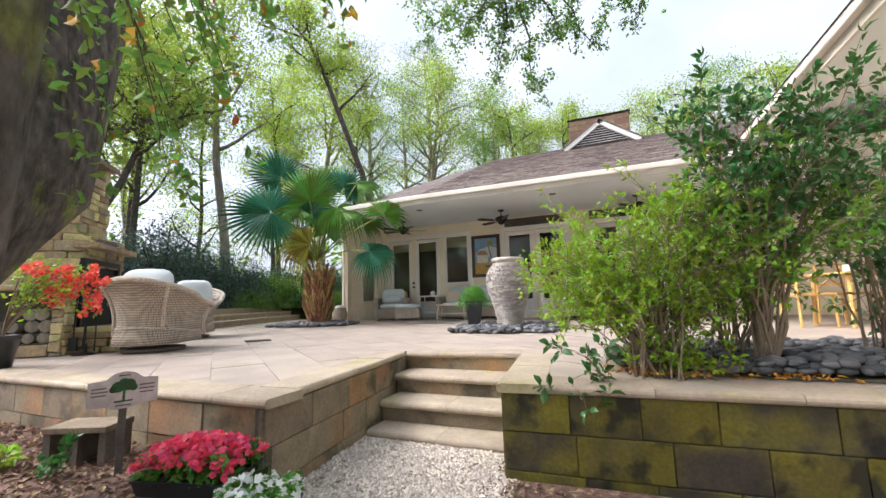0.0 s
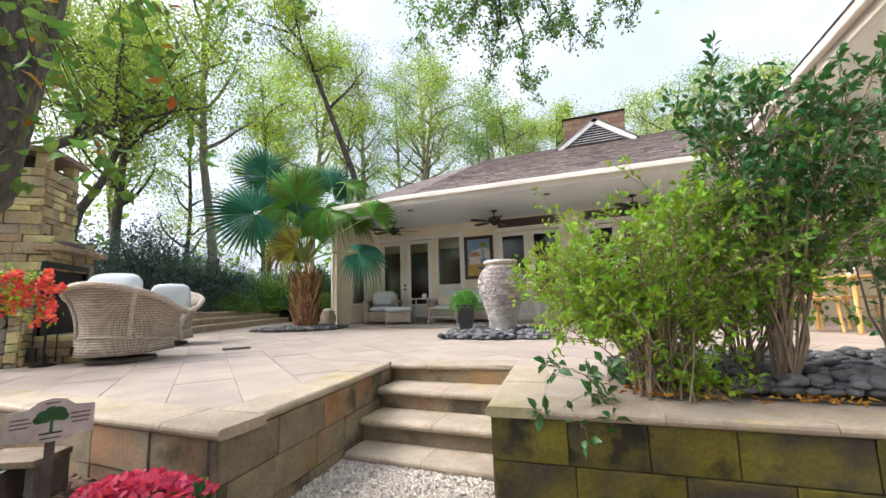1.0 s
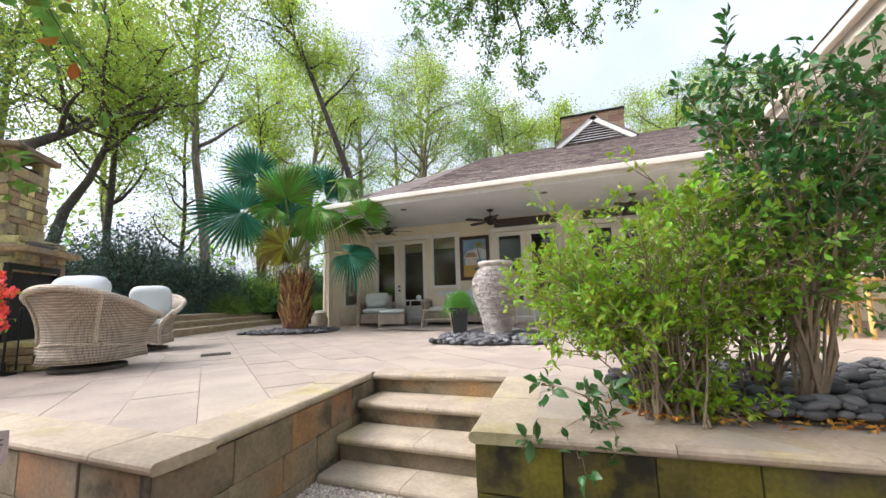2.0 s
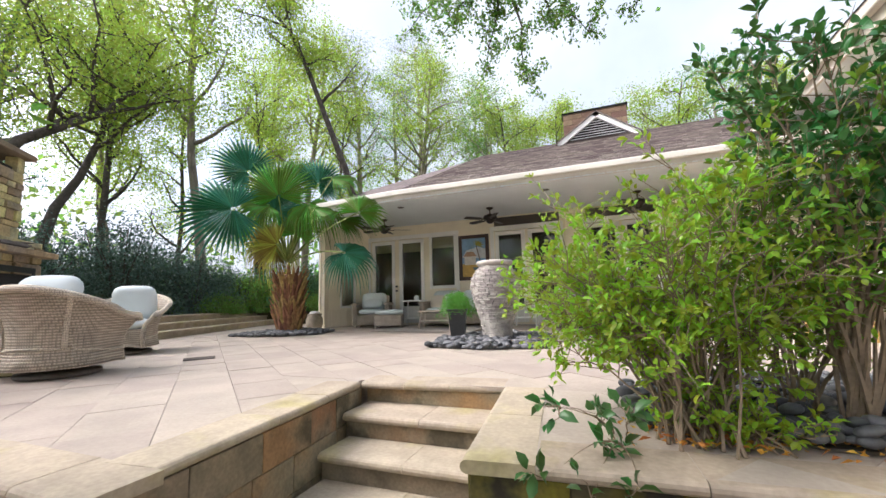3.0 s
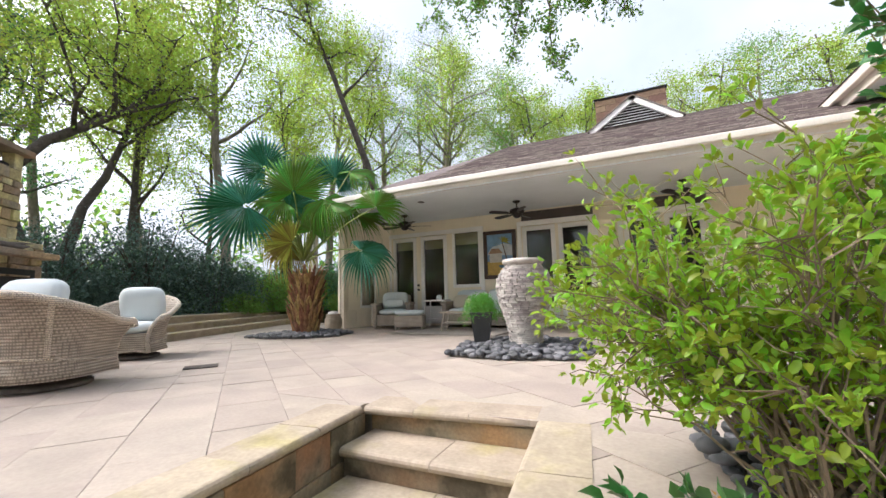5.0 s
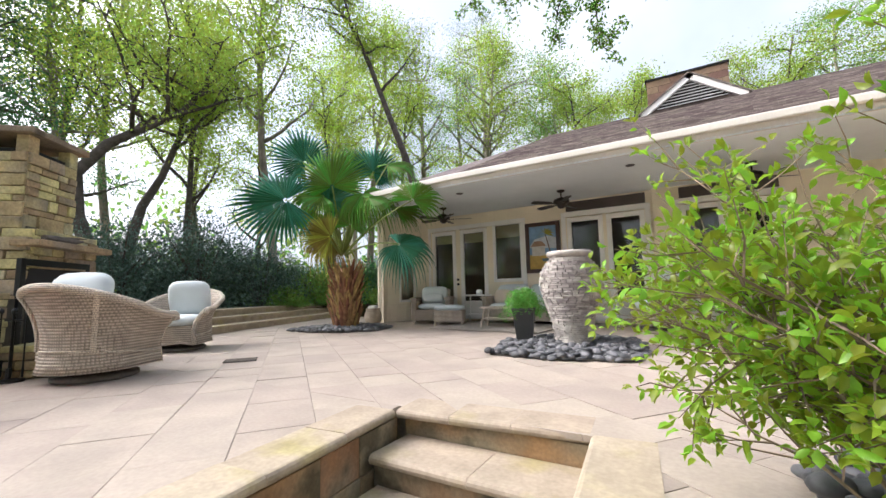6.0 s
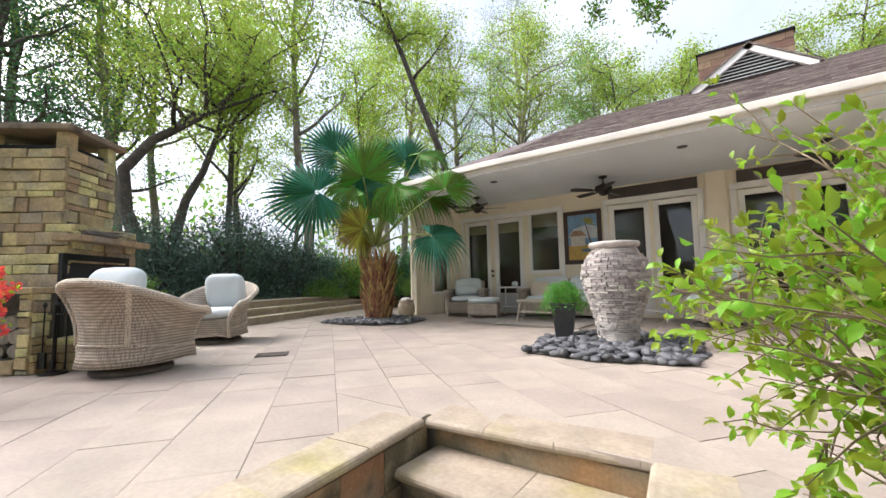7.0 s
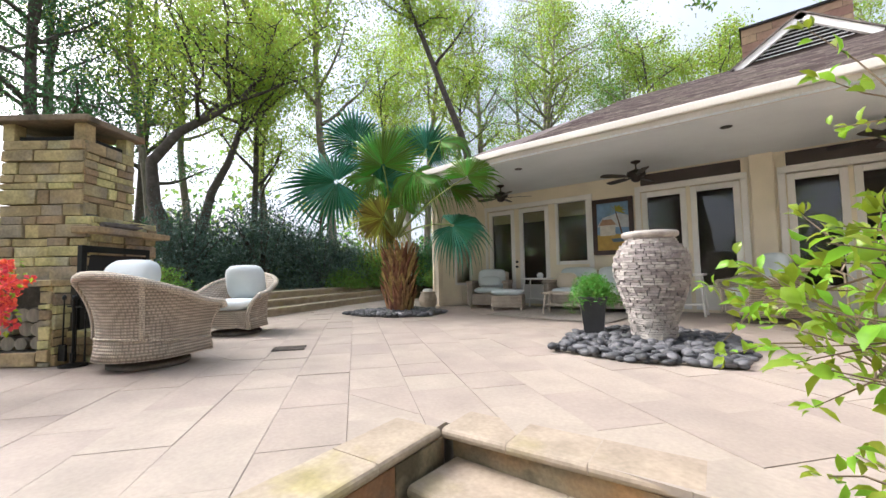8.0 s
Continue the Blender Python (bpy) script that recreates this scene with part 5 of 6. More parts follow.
for x in (-0.155, 0.0, 0.155):
    pb = bmesh.new()
    box(pb, x - 0.02, x + 0.02, -0.1, 0.1, 0, 0.19)
    part("leg", pb, "wood", bench)


def flower_tray(at, rz, w, d, petal, seed, label, top, blooms=400):
    t = thing("flower_tray", at, rz, label, "flowers")
    b = bmesh.new()
    rings = []
    for s, z in ((0.92, 0), (1.0, 0.06), (1.03, 0.062), (1.03, 0.07), (0.96, 0.07), (0.93, 0.03)):
        rings.append([b.verts.new((sx * s * w / 2, sy * s * d / 2, z)) for sx, sy in ((-1, -1), (1, -1), (1, 1), (-1, 1))])
    for p, q in zip(rings, rings[1:]):
        for k in range(4):
            b.faces.new((p[k], p[(k + 1) % 4], q[(k + 1) % 4], q[k]))
    b.faces.new(rings[0][::-1]), b.faces.new(rings[-1])
    part("tray", b, "plastic", t, "black plastic nursery tray")
    g = np.random.default_rng(seed)
    n = 900
    c = np.c_[g.uniform(-w / 2, w / 2, n), g.uniform(-d / 2, d / 2, n), g.uniform(0.06, top * 0.85, n)]
    part("foliage", leaves(c, rand_dirs(g, n, 0.3), rand_dirs(g, n, 1.0), 0.045, 0.024), "fern", t, "fresh green leaves")
    cs, ds, ns = [], [], []
    for _ in range(blooms):
        x, y = g.uniform(-w / 2, w / 2), g.uniform(-d / 2, d / 2)
        dome = 1 - 0.45 * ((2 * x / w) ** 2 + (2 * y / d) ** 2) / 2
        ctr = np.array([x * 1.08, y * 1.08, top * dome * g.uniform(0.8, 1.1)])
        nrm = rand_dirs(g, 1, 1.4)[0]
        ref = np.cross(nrm, [0.3, 0.8, 0.2])
        ref /= np.linalg.norm(ref)
        oth = np.cross(nrm, ref)
        for k in range(5):
            a = 2 * np.pi * k / 5
            dr = ref * np.cos(a) + oth * np.sin(a)
            cs.append(ctr + dr * 0.009), ds.append(dr), ns.append(nrm)
    part("blossoms", leaves(cs, ds, ns, 0.019, 0.018, 0.05), petal, t, "dense open blossoms")
    return t


flower_tray((-2.04, 5.46, BED + 0.035), 14, 0.46, 0.30, "pink", 3, "tray of bright pink bedding flowers in the mulch", 0.21, 850)
flower_tray((-1.60, 5.38, BED - 0.05), 32, 0.32, 0.28, "white_petal", 4, "tray of white bedding flowers on the gravel edge", 0.2, 150)


# ================= planting =================
# ---- fan palm ----
palm = thing("fan_palm", (-6.68, 11.88, 0.0), 0, "fan palm with shaggy brown trunk and blue-green fronds", "palm tree")
PO = Vector((-6.68, 11.88, 0.0))
pb = bmesh.new()
lathe(pb, [(0.24, 0), (0.27, 0.2), (0.24, 0.6), (0.19, 1.0), (0.12, 1.3)], 16)
part("trunk", pb, "boot", palm, "fibrous brown trunk", True)
rng = random.Random(3)
for k in range(150):
    t = (k + 0.5) / 150
    z, az = 0.03 + 1.05 * t, k * 2.39996
    r = 0.24 - 0.06 * t
    up = rng.uniform(0.25, 0.5)
    lean = rng.uniform(0.04, 0.14) + 0.12 * t
    pb = bmesh.new()
    wd = rng.uniform(0.03, 0.05)
    c0, c1, c2 = Vector((r, 0, 0)), Vector((r + lean * 0.6, 0, up * 0.6)), Vector((r + lean, rng.uniform(-0.05, 0.05), up))
    for (p, w0), (q, w1) in (((c0, wd * 1.5), (c1, wd)), ((c1, wd), (c2, wd * 0.4))):
        vs = [pb.verts.new(x) for x in (p + Vector((0, -w0, 0)), p + Vector((0.03, 0, 0)), p + Vector((0, w0, 0)), q + Vector((0, w1, 0)), q + Vector((0.02, 0, 0)), q + Vector((0, -w1, 0)))]
        pb.faces.new((vs[0], vs[1], vs[4], vs[5])), pb.faces.new((vs[1], vs[2], vs[3], vs[4])), pb.faces.new((vs[0], vs[5], vs[3], vs[2]))
    part("leaf_base", pb, "boot", palm, at=pose(0, 0, z, 0, 0, math.degrees(az)))


def fan_mesh(seed, spread=205, length=0.95, droop=0.35, segs=42):
    """A fan blade in its own frame: hub at the origin, rib along +y, face along +z; pleated fingers that part and droop at the tips."""
    g = random.Random(seed)
    b = bmesh.new()
    for k in range(segs):
        a0 = math.radians(-spread / 2 + spread * k / segs)
        a1 = math.radians(-spread / 2 + spread * (k + 1) / segs)
        am = (a0 + a1) / 2
        ln = length * (0.72 + 0.28 * math.cos(am * 0.9)) * g.uniform(0.9, 1.06)
        dr = droop * g.uniform(0.6, 1.5)
        prev = None
        for j in range(7):
            t = j / 6
            rr = 0.04 + ln * t
            half = (a1 - a0) / 2 * rr * 1.0 if t < 0.6 else (a1 - a0) / 2 * (0.04 + ln * 0.6) * max(0.05, 1 - ((t - 0.6) / 0.4) ** 0.75)
            d, s = Vector((math.sin(am), math.cos(am), 0)), Vector((math.cos(am), -math.sin(am), 0))
            bend = -0.10 * t * t * ln - dr * max(0.0, t - 0.5) ** 2 * 2.2 * ln
            cen = d * (rr * (1 - 0.25 * dr * max(0.0, t - 0.6))) + Vector((0, 0, bend)) + Vector((0, 0, -0.25 * abs(math.sin(am)) ** 2 * rr * 0.5))
            row = (b.verts.new(cen - s * half + Vector((0, 0, -half * 0.8))), b.verts.new(cen + Vector((0, 0, half * 0.8))), b.verts.new(cen + s * half + Vector((0, 0, -half * 0.8))))
            if prev:
                b.faces.new((prev[0], prev[1], row[1], row[0])), b.faces.new((prev[1], prev[2], row[2], row[1]))
            prev = row
    return finish(b)


fan_meshes = {}
for key, droops in (("palm_blue", (0.25, 0.4, 1.1)), ("palm_green", (0.35, 0.6, 1.2)), ("palm_old", (0.8, 2.2))):
    fan_meshes[key] = []
    for j, dd in enumerate(droops):
        me = fan_mesh(j * 7 + len(key), {"palm_blue": 290, "palm_green": 230, "palm_old": 190}[key], 1.0, dd)
        me.materials.append(M[key])
        fan_meshes[key].append(me)

CROWN = Vector((-6.70, 11.80, 1.55))
ACROSS, TOWARD = Vector((0.77, 0.64, 0)), Vector((0.64, -0.77, 0))
fronds = [  # hub, kind, droop, turn of the tip in the fan's plane, lean of the face (towards, upwards), size
    ((-6.68, 10.35, 2.48), "palm_blue", 0, 186, (1, 0.3), 1.04),
    ((-7.75, 11.65, 3.75), "palm_blue", 1, 128, (1, 0.0), 0.92),
    ((-6.50, 11.30, 2.92), "palm_green", 0, 96, (1, 0.1), 0.98),
    ((-6.75, 11.45, 2.68), "palm_blue", 1, 70, (1, 0.0), 0.86),
    ((-6.36, 12.40, 3.46), "palm_blue", 0, 68, (1, 0.15), 0.80),
    ((-4.54, 11.35, 2.37), "palm_green", 1, 66, (1, 0.45), 0.66),
    ((-5.02, 11.55, 1.64), "palm_blue", 2, -28, (0.8, 0.6), 0.74),
    ((-6.30, 11.10, 1.85), "palm_old", 0, 165, (1, 0.1), 0.68),
    ((-6.05, 11.70, 2.80), "palm_green", 2, -62, (0.6, 0.6), 0.85),
    ((-5.75, 11.55, 2.62), "palm_green", 2, 20, (0.5, 0.85), 0.66),
    ((-6.75, 11.30, 2.75), "palm_green", 2, 215, (0.5, 0.8), 0.75),
    ((-7.50, 11.80, 2.60), "palm_green", 2, 215, (0.8, 0.6), 0.85),
    ((-7.35, 12.10, 2.10), "palm_old", 1, 240, (0.9, 0.4), 0.85),
    ((-6.85, 12.40, 3.55), "palm_green", 1, 98, (1, 0.0), 0.80),
    ((-5.95, 12.40, 3.55), "palm_green", 2, 40, (0.5, 0.8), 0.75),
    ((-7.40, 12.60, 3.10), "palm_green", 2, 150, (0.4, 0.85), 0.85),
    ((-6.20, 13.00, 2.70), "palm_green", 1, 60, (-0.5, 0.85), 0.80),
    ((-6.15, 11.45, 2.1), "palm_green", 1, 75, (1, 0.2), 0.6),
]
for k, (hub, key, j, turn, lean, size) in enumerate(fronds):
    hub = Vector(hub)
    tip = ACROSS * math.cos(math.radians(turn)) + Vector((0, 0, 1)) * math.sin(math.radians(turn))
    face = (TOWARD * lean[0] + Vector((0, 0, lean[1])) + ACROSS * 0.12 * math.sin(k * 2.1)).normalized()
    tip = (tip - face * tip.dot(face)).normalized()
    xx = tip.cross(face).normalized()
    m = Matrix((xx, tip, face)).transposed().to_4x4()
    m.translation = hub - PO
    part("frond", fan_meshes[key][j % len(fan_meshes[key])], key, palm, "yellowing old fan frond" if key == "palm_old" else "pleated fan frond with drooping tips", at=m @ Matrix.Scale(size * 1.1, 4))
    pb = bmesh.new()
    a, b2 = CROWN - PO + (hub - CROWN) * 0.06, hub - PO
    mid = (a + b2) / 2 + Vector((0, 0, 0.22 * (1 if key != "palm_old" else 0.4)))
    pts = [a + (mid - a) * 2 * t * (1 - t) + (b2 - a) * t * t for t in [i / 6 for i in range(7)]]
    tube(pb, pts, [0.028, 0.022, 0.018, 0.015, 0.013, 0.012, 0.011], 6)
    part("leaf_stalk", pb, "petiole", palm, smooth=True)


# ---- shrubs ----
def shrub(name, base, stems, centre, radii, leaf, material, count, seed, label, stem_r=0.012, twigs=8, bare=0.42, foot=0.05, reach=(), edge=6.42, twig_len=(0.10, 0.30)):
    """A many-stemmed shrub: arching stems from the base to points in the shell of an ellipsoid and to the ends of its long shoots, bare below, with leafy twigs above."""
    g = np.random.default_rng(seed)
    s = thing(name, base, 0, label, "shrub")
    base = np.array(base, float)
    centre, radii = np.array(centre, float) - base, np.array(radii, float)
    wood = bmesh.new()
    cs, ds, tips = [], [], []
    small = min(1.0, float(radii.mean()) / 0.6)
    ends = [np.array(e, float) - base for e in reach]
    for _ in range(stems):
        end = centre + rand_dirs(g, 1, 0.2)[0] * radii * g.uniform(0.6, 1.0)
        if reach or stem_r > 0.009:
            end[2] = max(end[2], 0.22)
        end[1] = max(end[1], edge + 0.05 - base[1])
        ends.append(end)
    for end in ends:
        st = np.append(g.normal(size=2) * foot, 0.0)
        bow = np.array([*(end[:2] * g.uniform(0.2, 0.42)), max(end[2] * g.uniform(0.55, 0.8), 0.08)])
        kink = g.normal(size=(8, 3)) * 0.018 * small
        kink[0] = 0
        curve = np.array([st * (1 - t) ** 2 + 2 * bow * t * (1 - t) + end * t * t for t in np.linspace(0, 1, 8)]) + kink
        thick = stem_r * g.uniform(0.55, 1.15)
        tube(wood, [Vector(p) for p in curve], [thick * (1 - 0.82 * t) for t in np.linspace(0, 1, 8)], 5)
        for t in np.linspace(bare, 1.0, twigs):
            i = min(int(t * 7), 6)
            p = curve[i] + (curve[i + 1] - curve[i]) * (t * 7 - i)
            ax = curve[i + 1] - curve[i]
            ax /= np.linalg.norm(ax)
            for _ in range(2):
                d = ax * 0.7 + rand_dirs(g, 1, 0.15)[0]
                d /= np.linalg.norm(d)
                tips.append((p, p + d * g.uniform(*twig_len) * small))
    per = max(4, int(count / len(tips)))
    for p, q in tips:
        if q[1] + base[1] < edge:
            continue
        tube(wood, [Vector(p), Vector((p + q) / 2 + g.normal(size=3) * 0.012), Vector(q)], [0.0035, 0.0025, 0.0012], 3)
        ax = (q - p) / np.linalg.norm(q - p)
        for _ in range(per):
            t = 1.06 - 0.85 * g.uniform(0, 1) ** 1.6
            dd = ax * 0.8 + rand_dirs(g, 1, 0.1)[0]
            dd /= np.linalg.norm(dd)
            cs.append(p + (q - p) * t + dd * leaf[0] * 0.55)
            ds.append(dd)
    tagged(part("stem_tangle", wood, "stem", s, "thin tangled brown stems"), kind="stuff")
    n = len(cs)
    part("foliage", leaves(cs, ds, rand_dirs(g, n, 1.6), g.uniform(leaf[0] * 0.55, leaf[0] * 1.15, n), g.uniform(leaf[1] * 0.6, leaf[1] * 1.1, n), 0.2, True), material, s, "small pointed leaves")
    return s


shrub("garden_shrub", (0.10, 7.0, 0.0), 44, (0.12, 7.22, 0.78), (0.70, 0.60, 0.50), (0.052, 0.025), "shrub_leaf", 9800, 1, "loose bright green shrub arching over the pebbles", 0.009, foot=0.08,
      reach=((-0.82, 7.72, 0.72), (-0.58, 7.2, 0.42), (-0.6, 7.45, 0.80), (-0.40, 6.8, 0.72), (-0.52, 7.5, 1.2), (-0.68, 7.6, 0.6), (-0.45, 7.0, 0.6), (-0.62, 7.3, 0.66), (-0.5, 7.15, 0.8), (-0.1, 6.65, 0.5), (-0.62, 7.35, 0.7), (-0.58, 7.25, 0.8), (-0.66, 7.5, 0.62), (-0.55, 7.2, 0.62), (-0.5, 7.35, 0.75), (-0.6, 7.55, 0.78)))
shrub("camellia_shrub", (0.72, 7.22, 0.0), 14, (0.88, 7.25, 1.42), (0.68, 0.5, 0.52), (0.075, 0.036), "shrub_dark", 2300, 2, "tall shrub with glossy dark leaves and bare stems", 0.013, bare=0.5, foot=0.03,
      reach=((0.52, 7.1, 1.9), (0.65, 7.0, 1.75), (0.85, 7.2, 1.8), (1.4, 7.3, 1.95), (1.25, 7.1, 1.8), (0.4, 7.2, 1.65)))
shrub("garden_shrub", (0.55, 7.4, 0.0), 22, (0.75, 7.3, 1.0), (0.7, 0.55, 0.5), (0.055, 0.026), "shrub_mid", 3900, 5, "open green shrub with many thin bare stems", 0.010, bare=0.5, foot=0.09)
shrub("camellia_shrub", (1.55, 7.75, 0.0), 18, (1.6, 7.6, 1.15), (0.7, 0.6, 0.85), (0.075, 0.036), "shrub_dark", 2300, 6, "upright dark green shrub by the house wing", 0.012, bare=0.5)
shrub("trailing_shrub", (-0.22, 6.9, 0.0), 2, (-0.38, 6.55, 0.06), (0.2, 0.1, 0.12), (0.085, 0.042), "shrub_dark", 75, 9, "trailing glossy shoot hanging over the coping", 0.006, 2, edge=6.3,
      reach=((-0.52, 6.5, -0.02), (-0.36, 6.46, -0.06), (-0.45, 6.6, 0.2), (-0.2, 6.5, -0.02)))
shrub("seedling_shrub", (0.3, 6.95, 0.0), 12, (0.2, 6.96, 0.1), (0.32, 0.1, 0.12), (0.05, 0.026), "shrub_leaf", 420, 11, "low leafy seedlings at the planter edge", 0.004, 3, edge=6.8)
shrub("seedling_shrub", (-2.95, 5.3, BED), 4, (-2.95, 5.3, BED + 0.1), (0.12, 0.1, 0.08), (0.06, 0.035), "shrub_dark", 90, 12, "small green seedling in the mulch", 0.003, 2, edge=0)
shrub("seedling_shrub", (-3.35, 5.25, BED), 3, (-3.35, 5.25, BED + 0.1), (0.14, 0.1, 0.06), (0.08, 0.06), "shrub_leaf", 30, 13, "bright seedling with round leaves", 0.003, 1, edge=0)
shrub("seedling_shrub", (-1.83, 5.62, BED - 0.04), 3, (-1.86, 5.6, BED + 0.1), (0.1, 0.08, 0.1), (0.06, 0.035), "shrub_dark", 50, 14, "dark green weed by the wall corner", 0.003, 2, edge=0)

# coral bougainvillea in a pot at the niche
boug = thing("bougainvillea", (-5.5, 5.98, 0), 0, "coral flowering bougainvillea in a dark pot", "flowering plant")
pb = bmesh.new()
lathe(pb, [(0.09, 0), (0.13, 0.25), (0.14, 0.26), (0.14, 0.3), (0.11, 0.3), (0.1, 0.26)], 20)
part("pot", pb, "dark_pot", boug, smooth=True)
g = np.random.default_rng(31)
wood, cs, ds, ns, lc, ld = bmesh.new(), [], [], [], [], []
for k in range(16):
    az, out, up = g.uniform(0, 2 * np.pi), g.uniform(0.12, 0.38), g.uniform(0.3, 0.75)
    end = np.array([0.48 + np.cos(az) * out, 0.24 + np.sin(az) * out, 0.35 + up - out * 0.7])
    mid = np.array([0.24 + np.cos(az) * out * 0.4, 0.1 + np.sin(az) * out * 0.4, 0.45 + up])
    pts = [np.array([0, 0, 0.28]) * (1 - t) ** 2 + 2 * mid * t * (1 - t) + end * t * t for t in np.linspace(0, 1, 7)]
    tube(wood, [Vector(p) for p in pts], [0.008 * (1 - 0.8 * i / 6) for i in range(7)], 5)
    for p in pts[2:]:
        for _ in range(7):
            lc.append(p + g.normal(size=3) * 0.05), ld.append(rand_dirs(g, 1)[0])
    for _ in range(4):
        c0 = pts[-1] + g.normal(size=3) * 0.05
        for _ in range(18):
            dr = rand_dirs(g, 1)[0]
            cs.append(c0 + dr * 0.03), ds.append(dr), ns.append(rand_dirs(g, 1)[0])
tagged(part("stem_tangle", wood, "stem", boug), kind="stuff")
part("foliage", leaves(lc, ld, rand_dirs(g, len(lc), 1), 0.05, 0.03), "shrub_leaf", boug)
part("blossoms", leaves(cs, ds, ns, 0.042, 0.034, 0.1), "coral", boug, "clusters of coral papery bracts")


# ---- trees ----
def limb_path(g, p, d, length, n, wander, lift):
    pts = [np.array(p, float)]
    d = np.array(d, float)
    for _ in range(n):
        d = d + g.normal(size=3) * wander + np.array([0, 0, lift])
        d /= np.linalg.norm(d)
        pts.append(pts[-1] + d * length / n)
    return pts


def tree(name, seed, height, trunk_r, crown_from, limbs, limb_len, material, bark, count, leaf, label, trunk=None, spread=0.55, wander=0.18, lift=0.04, conical=0.0):
    """A tree: tapered, wandering trunk, limbs, twigs, and a crown of many small leaves in uneven clumps at the twig ends."""
    g = np.random.default_rng(seed)
    t0 = thing(name, (0, 0, 0), 0, label, "tree")
    wood = bmesh.new()
    path = [np.array(p, float) for p in trunk] if trunk else limb_path(g, (0, 0, -0.3), (0, 0, 1), height, 12, 0.05, 0.08)
    n = len(path)
    tube(wood, [Vector(p) for p in path], [trunk_r * (1.25 if i == 0 else 1.0) * (1 - 0.85 * i / (n - 1)) + 0.012 for i in range(n)], 9)
    ends = []
    for k in range(limbs):
        t = crown_from + (1 - crown_from) * (k + g.uniform(0, 1)) / limbs
        i = min(int(t * (n - 1)), n - 2)
        p = path[i] + (path[i + 1] - path[i]) * (t * (n - 1) - i)
        az = k * 2.4 + g.uniform(-0.5, 0.5)
        ln = limb_len * g.uniform(0.6, 1.15) * (1 - (0.45 + conical) * max(0, (t - crown_from) / (1 - crown_from)))
        lp = limb_path(g, p, (np.cos(az), np.sin(az), spread + g.uniform(-0.2, 0.4)), ln, 6, wander, lift)
        r = trunk_r * (1 - 0.8 * t) * 0.55 + 0.012
        tube(wood, [Vector(q) for q in lp], [r * (1 - 0.85 * j / 6) + 0.006 for j in range(7)], 6)
        for q in range(6):
            u = 0.35 + 0.65 * (q + g.uniform(0, 1)) / 6
            j = min(int(u * 6), 5)
            a = lp[j] + (lp[j + 1] - lp[j]) * (u * 6 - j)
            tp = limb_path(g, a, rand_dirs(g, 1, 0.35)[0], ln * g.uniform(0.2, 0.42), 3, 0.25, lift)
            tube(wood, [Vector(x) for x in tp], [0.022, 0.016, 0.01, 0.004], 4)
            ends += [tp[1], tp[2], tp[3], tp[3]]
    count, leaf = int(count * 1.7), (leaf[0] * 0.78, leaf[1] * 0.78)
    part("trunk", wood, bark, t0, "wandering trunk with bare limbs", True)
    ends = np.array(ends)
    pick = ends[g.integers(0, len(ends), count)]
    clump = limb_len * 0.115
    c = pick + g.normal(size=(count, 3)) * clump * np.array([1, 1, 0.6])
    part("crown", leaves(c, rand_dirs(g, count, -0.1), rand_dirs(g, count, 0.8), g.uniform(leaf[0] * 0.6, leaf[0] * 1.2, count), g.uniform(leaf[1] * 0.6, leaf[1] * 1.2, count), 0.15), material, t0, "airy crown of small leaves")
    return t0


protos = [
    tree("woodland_tree", 41, 17, 0.22, 0.42, 18, 4.2, "leaf_light", "bark", 7600, (0.19, 0.11), "tall slender tree in fresh yellow-green leaf"),
    tree("woodland_tree", 42, 19, 0.26, 0.35, 20, 4.6, "leaf_mid", "bark", 7000, (0.19, 0.11), "tall tree with mid-green spring leaves"),
    tree("woodland_tree", 43, 15, 0.15, 0.30, 16, 3.4, "leaf_light", "dark_bark", 5200, (0.17, 0.10), "thin dark-stemmed tree in fresh leaf"),
    tree("pine_tree", 44, 24, 0.34, 0.42, 22, 5.2, "leaf_pine", "bark", 9000, (0.26, 0.045), "tall pine with open grey-green crown", conical=0.1),
    tree("woodland_tree", 45, 13, 0.14, 0.22, 16, 3.2, "leaf_light", "dark_bark", 5000, (0.17, 0.10), "young understory tree with green leaves"),
    tree("woodland_tree", 46, 16, 0.24, 0.30, 18, 4.4, "leaf_dark", "dark_bark", 8000, (0.18, 0.10), "broad dark-leaved evergreen tree"),
]
GZ = 0.40
